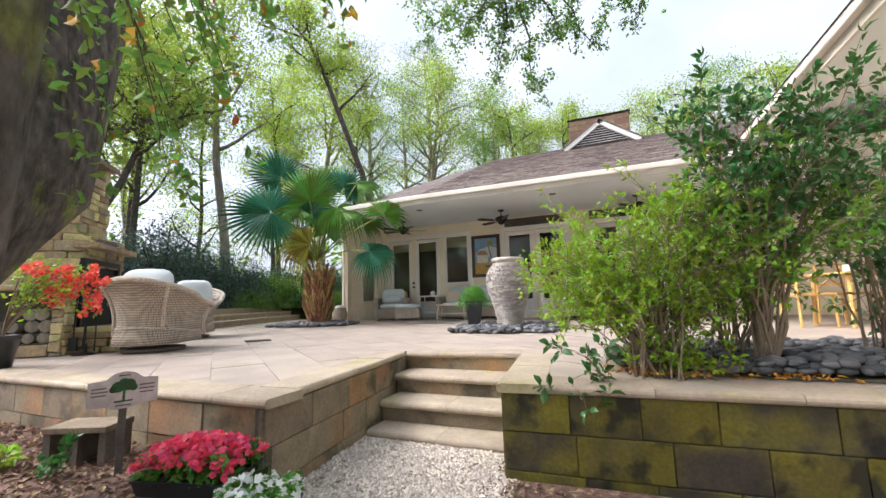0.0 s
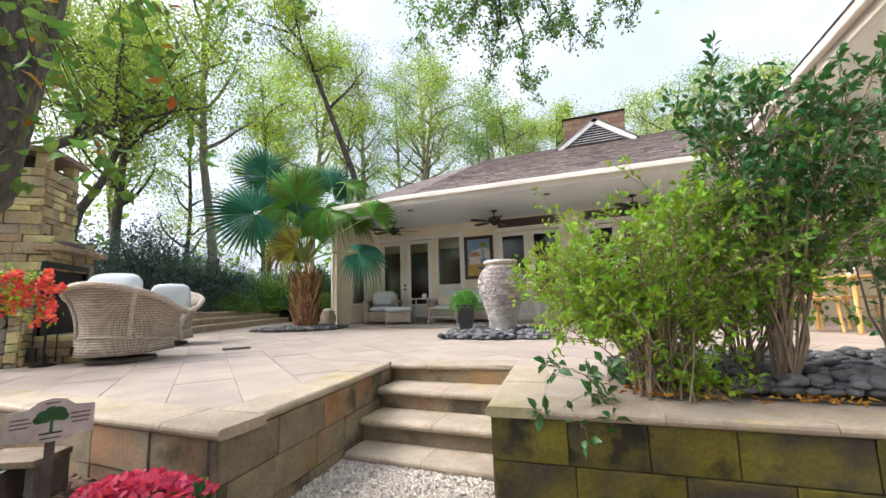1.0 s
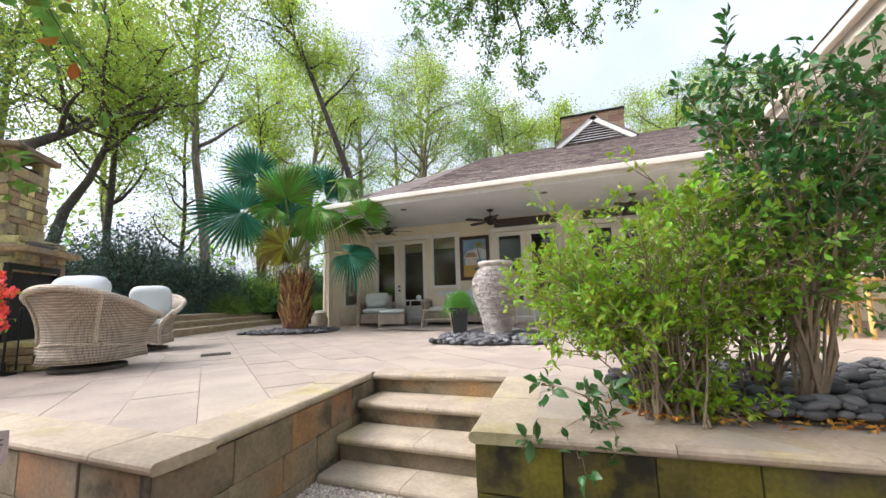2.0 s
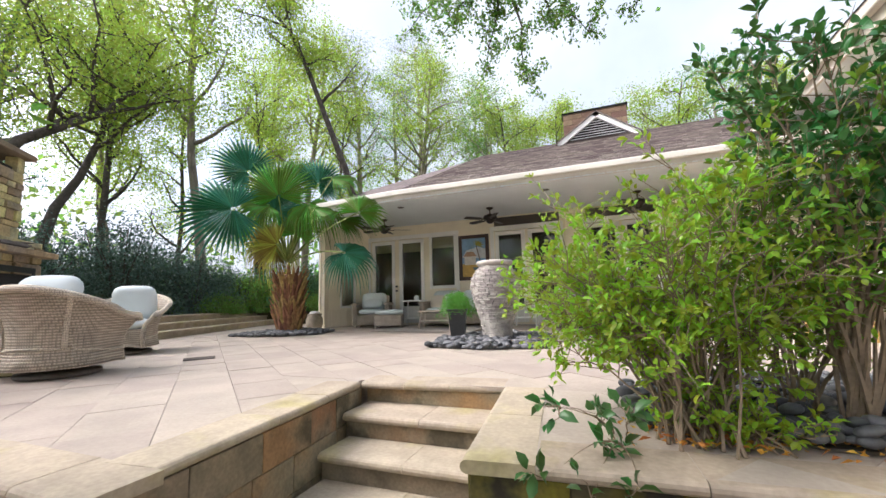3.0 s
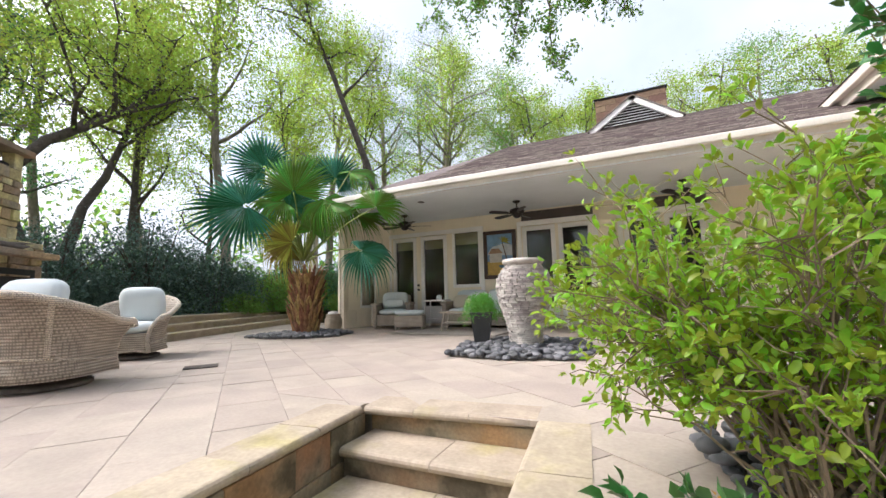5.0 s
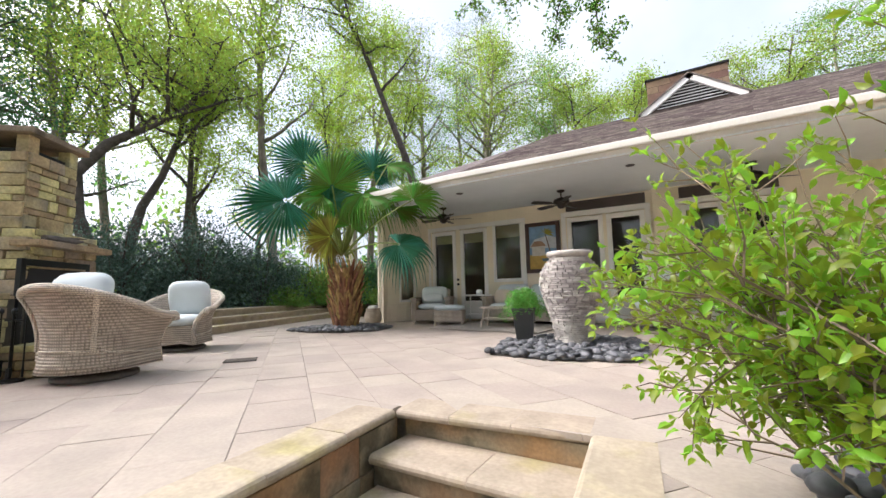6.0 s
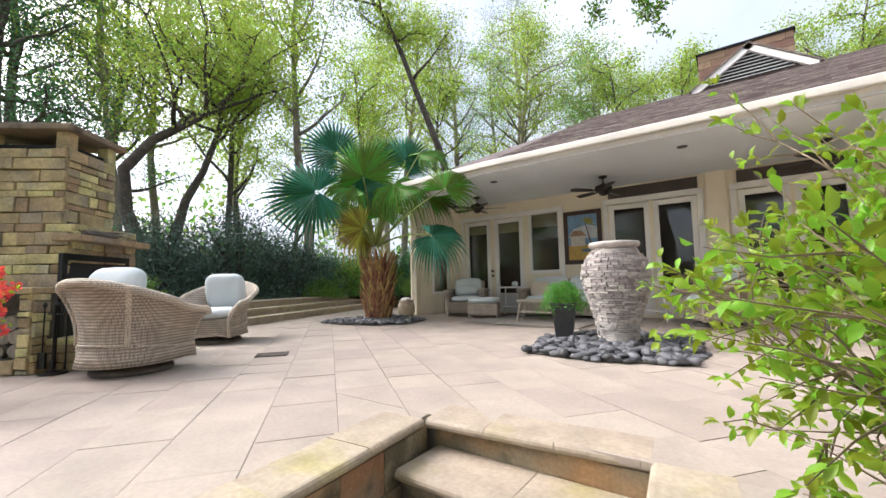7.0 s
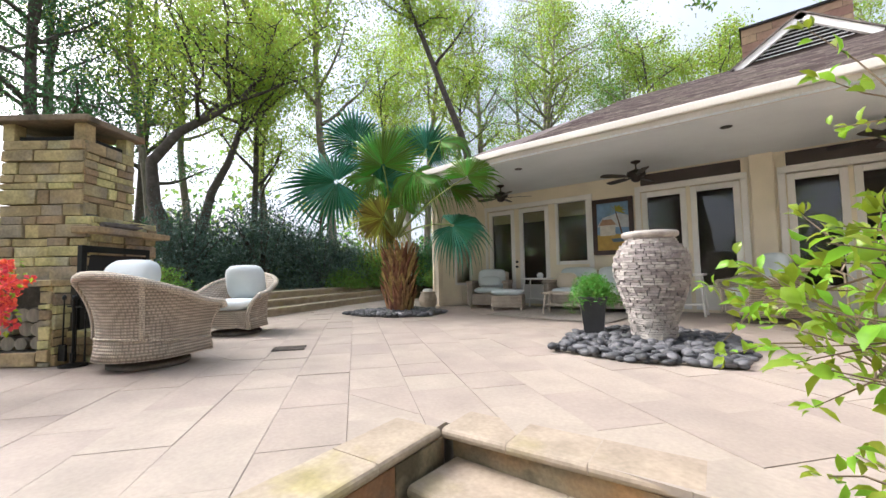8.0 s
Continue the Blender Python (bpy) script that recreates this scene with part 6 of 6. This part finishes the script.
placed = [  # prototype, x, y, turn, scale
    (0, -16.0, 16.9, 0, 1.0), (2, -19.4, 14.9, 70, 1.05), 
    (0, -17.5, 25.0, 80, 1.1), (4, -13.5, 23.0, 140, 0.95), (2, -20.0, 24.0, 310, 1.1), (3, -15.4, 36.5, 0, 1.05), (3, -18.5, 33.0, 120, 0.95), (0, -11.5, 30.0, 40, 1.05),
    (1, -8.0, 34.0, 160, 0.95), (0, -4.0, 38.0, 220, 0.95), (4, -1.5, 36.0, 20, 1.25), (0, 3.0, 37.0, 95, 0.95), (1, 8.0, 38.0, 10, 0.95), (0, 13.0, 36.0, 170, 0.9), (4, -5.5, 31.0, 290, 1.2),
    (4, -22.5, 26.0, 250, 1.2), (1, -10.0, 38.0, 20, 1.0), (4, -2.5, 33.5, 200, 1.2), (4, 5.0, 34.0, 110, 1.2), (4, 10.5, 33.0, 300, 1.2), (4, -28.0, 24.0, 80, 1.3), (0, -7.0, 42.0, 0, 1.1), (0, 0.5, 43.0, 200, 1.05),
    # the tree at (-13.0, 2.8) is out of view, added to shade the left patio
    (5, -17.5, 7.3, 15, 0.9), (5, -13.0, 2.8, 40, 0.8), (5, -23.0, 8.2, 15, 1.05), (5, -26.0, 12.0, 100, 1.1), (0, -28.0, 15.0, 50, 1.2), (1, -25.0, 4.5, 130, 1.1), (0, -22.0, 11.5, 330, 0.95),
    (5, -30.0, 3.0, 140, 1.2), (2, -27.5, 19.0, 190, 1.2), (0, -32.0, 22.0, 20, 1.3), (0, -26.0, 30.0, 60, 1.3), (1, -20.0, 40.0, 90, 1.25),
    (5, -9.0, -24.0, 30, 0.9), (5, 9.5, -24.0, 80, 0.85), (5, -19.0, -14.0, 10, 1.0), (1, 18.0, -16.0, 140, 1.0), (0, 0.5, -26.0, 60, 1.0), (1, -4.0, -32.0, 10, 1.2), (0, 20.0, -4.0, 70, 1.0),
]
used = set()
for k, x, y, rz, sc in placed:
    m = pose(x, y, GZ if x < -9 else GROUND, 0, 0, rz) @ Matrix.Scale(sc, 4)
    if k not in used:
        protos[k].matrix_basis = m
        used.add(k)
    else:
        ob = copy_thing(protos[k], Matrix.Identity(4))
        ob.matrix_basis = m

# two dark curving oaks beyond the fireplace, and the leaning tree beyond the palm
tree("oak_tree", 51, 9, 0.20, 0.55, 16, 4.2, "leaf_light", "dark_bark", 6500, (0.13, 0.075), "dark curving oak with spreading spring crown",
     trunk=[(-13.1, 9.75, 0.3), (-13.3, 9.7, 1.8), (-13.75, 9.45, 2.9), (-13.7, 9.35, 4.0), (-13.5, 9.9, 4.9), (-13.3, 10.7, 5.6), (-13.0, 11.4, 6.2), (-12.8, 12.0, 7.2), (-12.9, 12.2, 8.4)], spread=0.5)
tree("oak_tree", 52, 9, 0.17, 0.6, 14, 3.8, "leaf_light", "dark_bark", 6000, (0.13, 0.075), "dark forked oak in yellow-green leaf",
     trunk=[(-15.0, 10.7, 0.3), (-14.9, 11.1, 2.6), (-14.85, 11.3, 3.6), (-14.6, 11.7, 4.6), (-14.5, 12.1, 6.0), (-14.6, 12.3, 7.2), (-14.9, 12.2, 9.0)], spread=0.5)
tree("leaning_tree", 53, 13, 0.17, 0.55, 12, 3.0, "leaf_light", "dark_bark", 5200, (0.15, 0.09), "thin dark leaning tree with sparse fresh leaves",
     trunk=[(-8.6, 19.2, -0.3), (-9.1, 18.7, 3.2), (-9.7, 18.2, 6.1), (-10.3, 17.7, 8.2), (-10.9, 17.3, 10.2), (-11.6, 16.9, 12.0), (-12.6, 16.6, 13.2)], spread=0.45)

# ---- bushes and undergrowth ----
def bush(name, seed, r, h, count, leaf, material, label):
    g = np.random.default_rng(seed)
    b = thing(name, (0, 0, 0), 0, label, "bush")
    wood = bmesh.new()
    for k in range(14):
        d = rand_dirs(g, 1, 0.9)[0]
        tube(wood, [Vector((0, 0, -0.1)), Vector((d[0] * r * 0.4, d[1] * r * 0.4, h * 0.4)), Vector((d[0] * r * 0.8, d[1] * r * 0.8, h * (0.5 + 0.4 * abs(d[2]))))], [0.05, 0.03, 0.01], 5)
    tagged(part("stem_tangle", wood, "dark_bark", b), kind="stuff")
    lumps = rand_dirs(g, 60, 0.35)
    lumps[:, 2] = np.abs(lumps[:, 2])
    c = lumps[g.integers(0, 60, count)] * g.uniform(0.45, 0.95, (count, 1)) * [r, r, h] + g.normal(size=(count, 3)) * [r * 0.13, r * 0.13, h * 0.10]
    c[:, 2] = np.abs(c[:, 2])
    part("foliage", leaves(c, rand_dirs(g, count), rand_dirs(g, count, 0.9), g.uniform(leaf[0] * 0.6, leaf[0] * 1.2, count), g.uniform(leaf[1] * 0.6, leaf[1] * 1.2, count), 0.2), material, b, "dense small leaves")
    return b


big = bush("camellia_bush", 61, 2.1, 2.9, 15000, (0.10, 0.05), "leaf_bush", "large dark camellia bush behind the chairs")
big.matrix_basis = pose(-12.6, 11.9, 0.4)
ob = copy_thing(big, Matrix.Identity(4))
ob.matrix_basis = pose(-14.2, 14.4, 0.4, 0, 0, 100) @ Matrix.Scale(0.72, 4)
for x, y, turned, sc in ((-12.7, 10.0, 200, 0.85), (-11.9, 13.5, 310, 0.72)):
    ob = copy_thing(big, Matrix.Identity(4))
    ob.matrix_basis = pose(x, y, 0.4, 0, 0, turned) @ Matrix.Scale(sc, 4)
low = bush("undergrowth_bush", 62, 1.3, 1.2, 5200, (0.13, 0.06), "leaf_mid", "low mid-green undergrowth bush on the terrace")
low.matrix_basis = pose(-12.6, 16.5, 0.42)
dk = bush("undergrowth_bush", 63, 1.6, 1.7, 6500, (0.13, 0.06), "leaf_dark", "dark green undergrowth bush on the terrace")
dk.matrix_basis = pose(-14.5, 17.5, 0.42)
g = random.Random(9)
for k in range(44):
    src = low if k % 3 else dk
    a = math.radians(92 + 92 * (k + g.uniform(-0.4, 0.4)) / 43)
    d = g.uniform(13.5, 22)
    x, y = -1 + d * math.cos(a), 6 + d * math.sin(a)
    if x > -9.5:
        continue
    o = copy_thing(src, Matrix.Identity(4))
    s = g.uniform(0.7, 1.25) * (1.0 if d < 17 else 1.4)
    o.matrix_basis = pose(x, y, 0.40, 0, 0, g.uniform(0, 360)) @ Matrix.Scale(s, 4)
for x, y, s in ((-10.8, 13.6, 0.5), (-11.4, 15.0, 0.6), (-10.2, 16.6, 0.8), (-9.2, 17.5, 0.9), (-9.0, 20.5, 1.2), (-8.8, 16.0, 0.55), (-10.4, 8.5, 0.6), (-9.6, 6.8, 0.7), (-10.8, 5.6, 0.9), (-9.4, 4.4, 0.8)):
    o = copy_thing(low, Matrix.Identity(4))
    o.matrix_basis = pose(x, y, 0.40, 0, 0, x * 57) @ Matrix.Scale(s, 4)

# far woods that close the horizon
g = np.random.default_rng(70)
n = 26000
az = g.uniform(0, 2 * np.pi, n)
d = g.uniform(44, 62, n)
top = 9 + 5 * np.sin(az * 9 + 1) + 3 * np.sin(az * 23)
c = np.c_[np.cos(az) * d, np.sin(az) * d + 8, np.abs(g.normal(size=n)) * top * 0.5]
far = part("far_woods", leaves(c, rand_dirs(g, n), rand_dirs(g, n, 0.5), g.uniform(0.5, 1.1, n), g.uniform(0.3, 0.6, n), 0.2), "leaf_mid")
tagged(far, "distant green woodland round the garden", "woods", kind="stuff")

# ---- oak at the path's edge: mossy trunk and overhanging sprays ----
oak = thing("live_oak", (-1.55, 3.75, GROUND), 0, "old live oak with mossy bark leaning over the path", "tree")
OM = Matrix.Translation((1.55, -3.75, -GROUND))
pb = bmesh.new()
tube(pb, [(-2.62, 3.66, GROUND - 0.1), (-2.77, 4.06, 0.31), (-3.03, 4.74, 1.3), (-3.1, 4.89, 2.29), (-3.3, 4.8, 3.55), (-3.6, 4.6, 5.4), (-4.2, 5.0, 8.0)], [0.56, 0.53, 0.62, 0.60, 0.54, 0.42, 0.28], 20)
tube(pb, [(-1.75, 3.95, GROUND - 0.1), (-1.5, 4.12, 0.0), (-1.24, 4.30, 0.55), (-1.15, 4.31, 1.2), (-1.12, 4.2, 2.2), (-0.7, 3.6, 5.0)], [0.24, 0.15, 0.12, 0.11, 0.10, 0.07], 14)
for v in pb.verts:
    q = v.co * 3.2
    v.co += Vector((noise.noise(q), noise.noise(q + Vector((7, 1, 3))), noise.noise(q + Vector((2, 9, 5))))) * 0.045
bmesh.ops.subdivide_edges(pb, edges=pb.edges[:], cuts=1, use_grid_fill=True)
for v in pb.verts:
    q = v.co * 14
    v.co += Vector((noise.noise(q), noise.noise(q + Vector((7, 1, 3))), 0)) * 0.016
part("trunk", pb, "oak_bark", oak, "furrowed bark with yellow-green moss", True, at=OM)
g = np.random.default_rng(80)
wood, cs, ds, am, amd = bmesh.new(), [], [], [], []
for k in range(26):
    st = np.array([-1.14 + g.uniform(-0.03, 0.03), 4.28 + g.uniform(-0.03, 0.03), 1.7 + g.uniform(-0.15, 0.4)])
    end = np.array([g.uniform(-2.4, -1.5), g.uniform(4.8, 5.35), g.uniform(1.0, 1.85)])
    if k > 17:
        end = np.array([g.uniform(-1.75, -1.1), g.uniform(5.2, 5.55), g.uniform(1.75, 2.05)])
    mid = (st + end) / 2 + np.array([0, 0, 0.2])
    pts = [st * (1 - t) ** 2 + 2 * mid * t * (1 - t) + end * t * t for t in np.linspace(0, 1, 9)]
    tube(wood, [Vector(p) for p in pts], [0.0045 * (1 - 0.8 * i / 8) for i in range(9)], 5)
    for p, q in zip(pts[3:], pts[4:] + [pts[-1] + (pts[-1] - pts[-2])]):
        for _ in range(6):
            dd = rand_dirs(g, 1, -0.25)[0]
            (cs if g.random() > 0.05 else am).append(p + (q - p) * g.uniform(0, 1) + dd * 0.04)
            (ds if len(cs) > len(ds) else amd).append(dd)
tagged(part("twig_tangle", wood, "dark_bark", oak, at=OM), kind="stuff")
part("foliage", leaves(cs, ds, rand_dirs(g, len(cs), 0.6), g.uniform(0.04, 0.075, len(cs)), g.uniform(0.022, 0.036, len(cs)), 0.2, True), "leaf_mid", oak, "oval green leaves on hanging sprays", at=OM)
part("old_leaves", leaves(am, amd, rand_dirs(g, len(am), 0.6), 0.06, 0.032, 0.2, True), "amber", oak, "a few orange old leaves", at=OM)

# out-of-view oak crown, added to shade the bed, planter wall and near patio
crown_wood, cs = bmesh.new(), []
for k in range(8):
    st = np.array([-3.6, 4.6, 5.4]) + np.array([-0.6, 0.4, 2.6]) * (k / 7)
    end = np.array([g.uniform(-7.0, -0.5), g.uniform(-2.0, 2.0), g.uniform(5.8, 8.2)])
    mid = (st + end) / 2 + np.array([0, 0, 0.9])
    pts = [st * (1 - t) ** 2 + 2 * mid * t * (1 - t) + end * t * t for t in np.linspace(0, 1, 8)]
    tube(crown_wood, [Vector(p) for p in pts], [0.14 * (1 - 0.85 * i / 7) for i in range(8)], 7)
    for p in pts[2:]:
        for _ in range(3):
            c0 = p + g.normal(size=3) * [0.7, 0.6, 0.3]
            tube(crown_wood, [Vector(p), Vector(c0)], [0.02, 0.006], 4)
            cs += [c0 + g.normal(size=3) * [0.35, 0.35, 0.18] for _ in range(34)]
cs = [c for c in cs if c[1] < 5.3]
part("limb", crown_wood, "oak_bark", oak, "long spreading oak limbs carrying the added out-of-view crown", True, at=OM)
part("crown", leaves(cs, rand_dirs(g, len(cs)), rand_dirs(g, len(cs), 0.7), g.uniform(0.12, 0.2, len(cs)), g.uniform(0.06, 0.1, len(cs)), 0.2), "leaf_mid", oak, "broad green oak crown over the path, out of view, added for its shade", at=OM)

# overhanging bough high over the patio
g = np.random.default_rng(81)
bough = thing("overhanging_bough", (-2.5, 16.5, GROUND), 0, "high leafy oak bough hanging into the sky", "tree bough")
BM_ = Matrix.Translation((2.5, -16.5, -GROUND))
wood, cs, ds = bmesh.new(), [], []
main = [(2.7, 0.4, GROUND - 0.1), (2.5, 0.7, 3.0), (2.2, 2.0, 7.0), (1.4, 5.0, 10.4), (0.0, 9.5, 12.0), (-1.6, 13.5, 12.4), (-2.6, 16.0, 12.2), (-3.4, 17.6, 12.3)]
tube(wood, [Vector(p) for p in main], [0.42, 0.36, 0.32, 0.27, 0.22, 0.16, 0.11, 0.05], 12)
for st, end, sag in (((-2.6, 16.0, 12.2), (-2.0, 16.9, 7.4), 0.6), ((-2.2, 15.2, 12.3), (0.0, 17.0, 8.6), 0.9), ((-2.0, 14.8, 12.3), (1.3, 17.2, 9.3), 1.2), ((-2.6, 16.0, 12.2), (-4.6, 16.6, 9.6), 0.6), ((-2.9, 16.6, 12.2), (-3.4, 17.4, 8.8), 0.3), ((-1.6, 13.5, 12.4), (0.9, 16.3, 10.6), 0.8), ((-2.6, 16.0, 12.2), (-1.0, 17.5, 9.8), 0.5), ((-2.9, 16.6, 12.2), (-6.0, 17.0, 10.6), 0.5), ((-2.4, 15.6, 12.2), (-5.4, 15.6, 11.2), 0.4)):
    st, end = np.array(st), np.array(end)
    mid = (st + end) / 2 + np.array([g.normal() * 0.4, 0.3, sag])
    pts = [st * (1 - t) ** 2 + 2 * mid * t * (1 - t) + end * t * t + g.normal(size=3) * 0.07 for t in np.linspace(0, 1, 10)]
    pts[0] = st
    tube(wood, [Vector(p) for p in pts], [0.07 * (1 - 0.85 * i / 9) for i in range(10)], 6)
    for i in range(2, 10):
        for _ in range(4):
            q = pts[i] + rand_dirs(g, 1, -0.15)[0] * g.uniform(0.3, 0.9)
            tube(wood, [Vector(pts[i]), Vector((pts[i] + q) / 2 + g.normal(size=3) * 0.05), Vector(q)], [0.014, 0.009, 0.004], 4)
            for _ in range(40):
                cs.append(pts[i] + (q - pts[i]) * g.uniform(0.3, 1.1) + g.normal(size=3) * 0.11)
                ds.append(rand_dirs(g, 1)[0])
part("limb", wood, "dark_bark", bough, "long dark limb with twigs", True, at=BM_)
part("foliage", leaves(cs, ds, rand_dirs(g, len(cs), 0.7), g.uniform(0.10, 0.18, len(cs)), g.uniform(0.05, 0.09, len(cs)), 0.2), "leaf_mid", bough, "clusters of small green oak leaves", at=BM_)


# ================= loose ground cover and paving pieces =================
g = np.random.default_rng(90)


def bed_z(x, y):
    t = min(1.0, max(0.0, (-1.75 - x) / 0.9))
    return GROUND - 0.01 + (BED - GROUND + 0.01) * t * t * (3 - 2 * t)


# mulch mound of the flower bed
nx, ny = 60, 26
verts, faces = [], []
for j in range(ny + 1):
    for i in range(nx + 1):
        x, y = -9.5 + 8.0 * i / nx, 3.4 + 2.45 * j / ny
        verts.append((x, y, bed_z(x, y) + 0.018 * noise.noise(Vector((x * 3, y * 3, 0))) + 0.008 * noise.noise(Vector((x * 11, y * 11, 4)))))
for j in range(ny):
    for i in range(nx):
        k = j * (nx + 1) + i
        faces.append((k, k + 1, k + nx + 2, k + nx + 1))
me = bpy.data.meshes.new("mulch")
me.from_pydata(verts, [], faces)
tagged(part("mulch_bed", me, "mulch_bed", smooth=True), "mounded dark brown mulch in the flower bed", "flower bed", kind="structure")


def scatter(name, xs, ys, n, size, z_of, material, label, category, up=2.0, keep=lambda x, y: True):
    c = []
    while len(c) < n:
        x, y = g.uniform(*xs), g.uniform(*ys)
        if keep(x, y):
            c.append((x, y, z_of(x, y) + g.uniform(0.004, 0.02)))
    me2 = leaves(c, rand_dirs(g, n) * [1, 1, 0.25], rand_dirs(g, n, up), g.uniform(size[0] * 0.5, size[0] * 1.3, n), g.uniform(size[1] * 0.5, size[1] * 1.3, n), 0.35)
    return tagged(part(name, me2, material), label, category, kind="stuff")


scatter("leaf_litter", (-5.0, -1.75), (4.2, 5.76), 5200, (0.05, 0.024), bed_z, "mulch", "dry brown leaves and bark chips on the mulch", "leaf litter")
scatter("leaf_litter", (-0.8, 3.0), (5.9, 6.55), 1700, (0.05, 0.024), lambda x, y: GROUND + 0.004, "mulch", "dry leaves along the wall foot", "leaf litter", keep=lambda x, y: y < 6.47 + 0.06 * (x + 0.86))
scatter("leaf_litter", (-0.25, 1.0), (6.82, 7.2), 230, (0.045, 0.022), lambda x, y: 0.02, "amber", "fallen yellow leaves at the planter edge", "leaf litter")

# crushed shell: small faceted chips
n = 15000
cx, cy = g.uniform(-2.1, -0.75, n), g.uniform(4.9, 6.95, n)
s = g.uniform(0.006, 0.017, n)
octa = np.array([(1, 0, 0), (0, 1, 0), (-1, 0, 0), (0, -1, 0), (0, 0, 0.8)])
jit = g.uniform(0.6, 1.3, (n, 5, 3))
v = octa[None] * jit * s[:, None, None]
ang = g.uniform(0, 2 * np.pi, n)
rot = np.stack([np.stack([np.cos(ang), -np.sin(ang)], -1), np.stack([np.sin(ang), np.cos(ang)], -1)], -2)
v[..., :2] = np.einsum("nij,nkj->nki", rot, v[..., :2])
v += np.stack([cx, cy, np.full(n, GROUND - 0.004) + g.uniform(0, 0.012, n)], -1)[:, None]
i = np.arange(n)[:, None] * 5
f = np.concatenate([i + [[0, 1, 4]], i + [[1, 2, 4]], i + [[2, 3, 4]], i + [[3, 0, 4]]], 1).reshape(-1, 3)
me = bpy.data.meshes.new("shell_chips")
me.from_pydata(v.reshape(-1, 3).tolist(), [], f.tolist())
tagged(part("shell_gravel", me, "gravel"), "loose pale crushed shell before the steps", "gravel", kind="stuff")


# paving: diagonal rows of limestone tiles, cut along the patio's edges
def clip(poly, region):
    """The part of a convex polygon inside a convex anticlockwise region."""
    for a, b in zip(region, region[1:] + region[:1]):
        out = []
        for p, q in zip(poly, poly[1:] + poly[:1]):
            sp = (b[0] - a[0]) * (p[1] - a[1]) - (b[1] - a[1]) * (p[0] - a[0])
            sq = (b[0] - a[0]) * (q[1] - a[1]) - (b[1] - a[1]) * (q[0] - a[0])
            if sp >= 0:
                out.append(p)
            if (sp >= 0) != (sq >= 0):
                t = sp / (sp - sq)
                out.append((p[0] + (q[0] - p[0]) * t, p[1] + (q[1] - p[1]) * t))
        poly = out
        if len(poly) < 3:
            return []
    return poly


def area(p):
    return sum(a[0] * b[1] - b[0] * a[1] for a, b in zip(p, p[1:] + p[:1])) / 2


def tile_into(bm, poly, gap, lift):
    cx, cy = sum(p[0] for p in poly) / len(poly), sum(p[1] for p in poly) / len(poly)

    def ring(ins, z):
        out = []
        for x, y in poly:
            d = math.hypot(x - cx, y - cy) or 1
            k = max(0.0, 1 - ins * 1.4 / d)
            out.append(bm.verts.new((cx + (x - cx) * k, cy + (y - cy) * k, z)))
        return out
    lo, hi = ring(gap, -0.034), ring(gap, lift)
    bm.faces.new(hi)
    for k in range(len(poly)):
        j = (k + 1) % len(poly)
        bm.faces.new((lo[k], lo[j], hi[j], hi[k]))


regions = [
    [(-9.5, 5.79), (-1.99, 5.79), (-2.19, 7.85), (-9.5, 7.85)],
    [(-10.5, 7.85), (6.0, 7.85), (6.0, 14.8), (-10.5, 14.8)],
    [(-0.955, 7.85), (-0.825, 6.545), (6.0, 6.97), (6.0, 7.85)],
]
TA = math.radians(142)
ex, ey = Vector((math.cos(TA), math.sin(TA))), Vector((-math.sin(TA), math.cos(TA)))
rng = random.Random(44)
rest, single = bmesh.new(), 0
ROW = 0.415
for r in range(-36, 36):
    s = -14.0 + rng.uniform(0, 0.5)
    while s < 16:
        w = rng.choice((0.41, 0.62, 0.62, 0.83))
        o = Vector((-2.5, 9.0)) + ey * (r * ROW) + ex * s
        G = 0.0018
        quad = [tuple(o + ex * G + ey * G), tuple(o + ex * (w - G) + ey * G), tuple(o + ex * (w - G) + ey * (ROW - G)), tuple(o + ex * G + ey * (ROW - G))]
        s += w
        if area(quad) < 0:
            quad = quad[::-1]
        if min(p[0] for p in quad) > 6 or max(p[0] for p in quad) < -10.5 or min(p[1] for p in quad) > 14.8 or max(p[1] for p in quad) < 5.7:
            continue
        for reg in regions:
            p = clip(quad, reg)
            if len(p) < 3 or abs(area(p)) < 0.004:
                continue
            lift = rng.uniform(-0.0045, -0.0005)
            mx, my = sum(q[0] for q in p) / len(p), sum(q[1] for q in p) / len(p)
            if single < 300 and -6.5 < mx < 0.8 and my < 11.3:
                pb = bmesh.new()
                tile_into(pb, p, 0.0, lift)
                part("tile", pb, "tile", patio)
                single += 1
            else:
                tile_into(rest, p, 0.0, lift)
tagged(part("paving_tiles", rest, "tile", patio, "remaining cream limestone tiles"), kind="stuff")
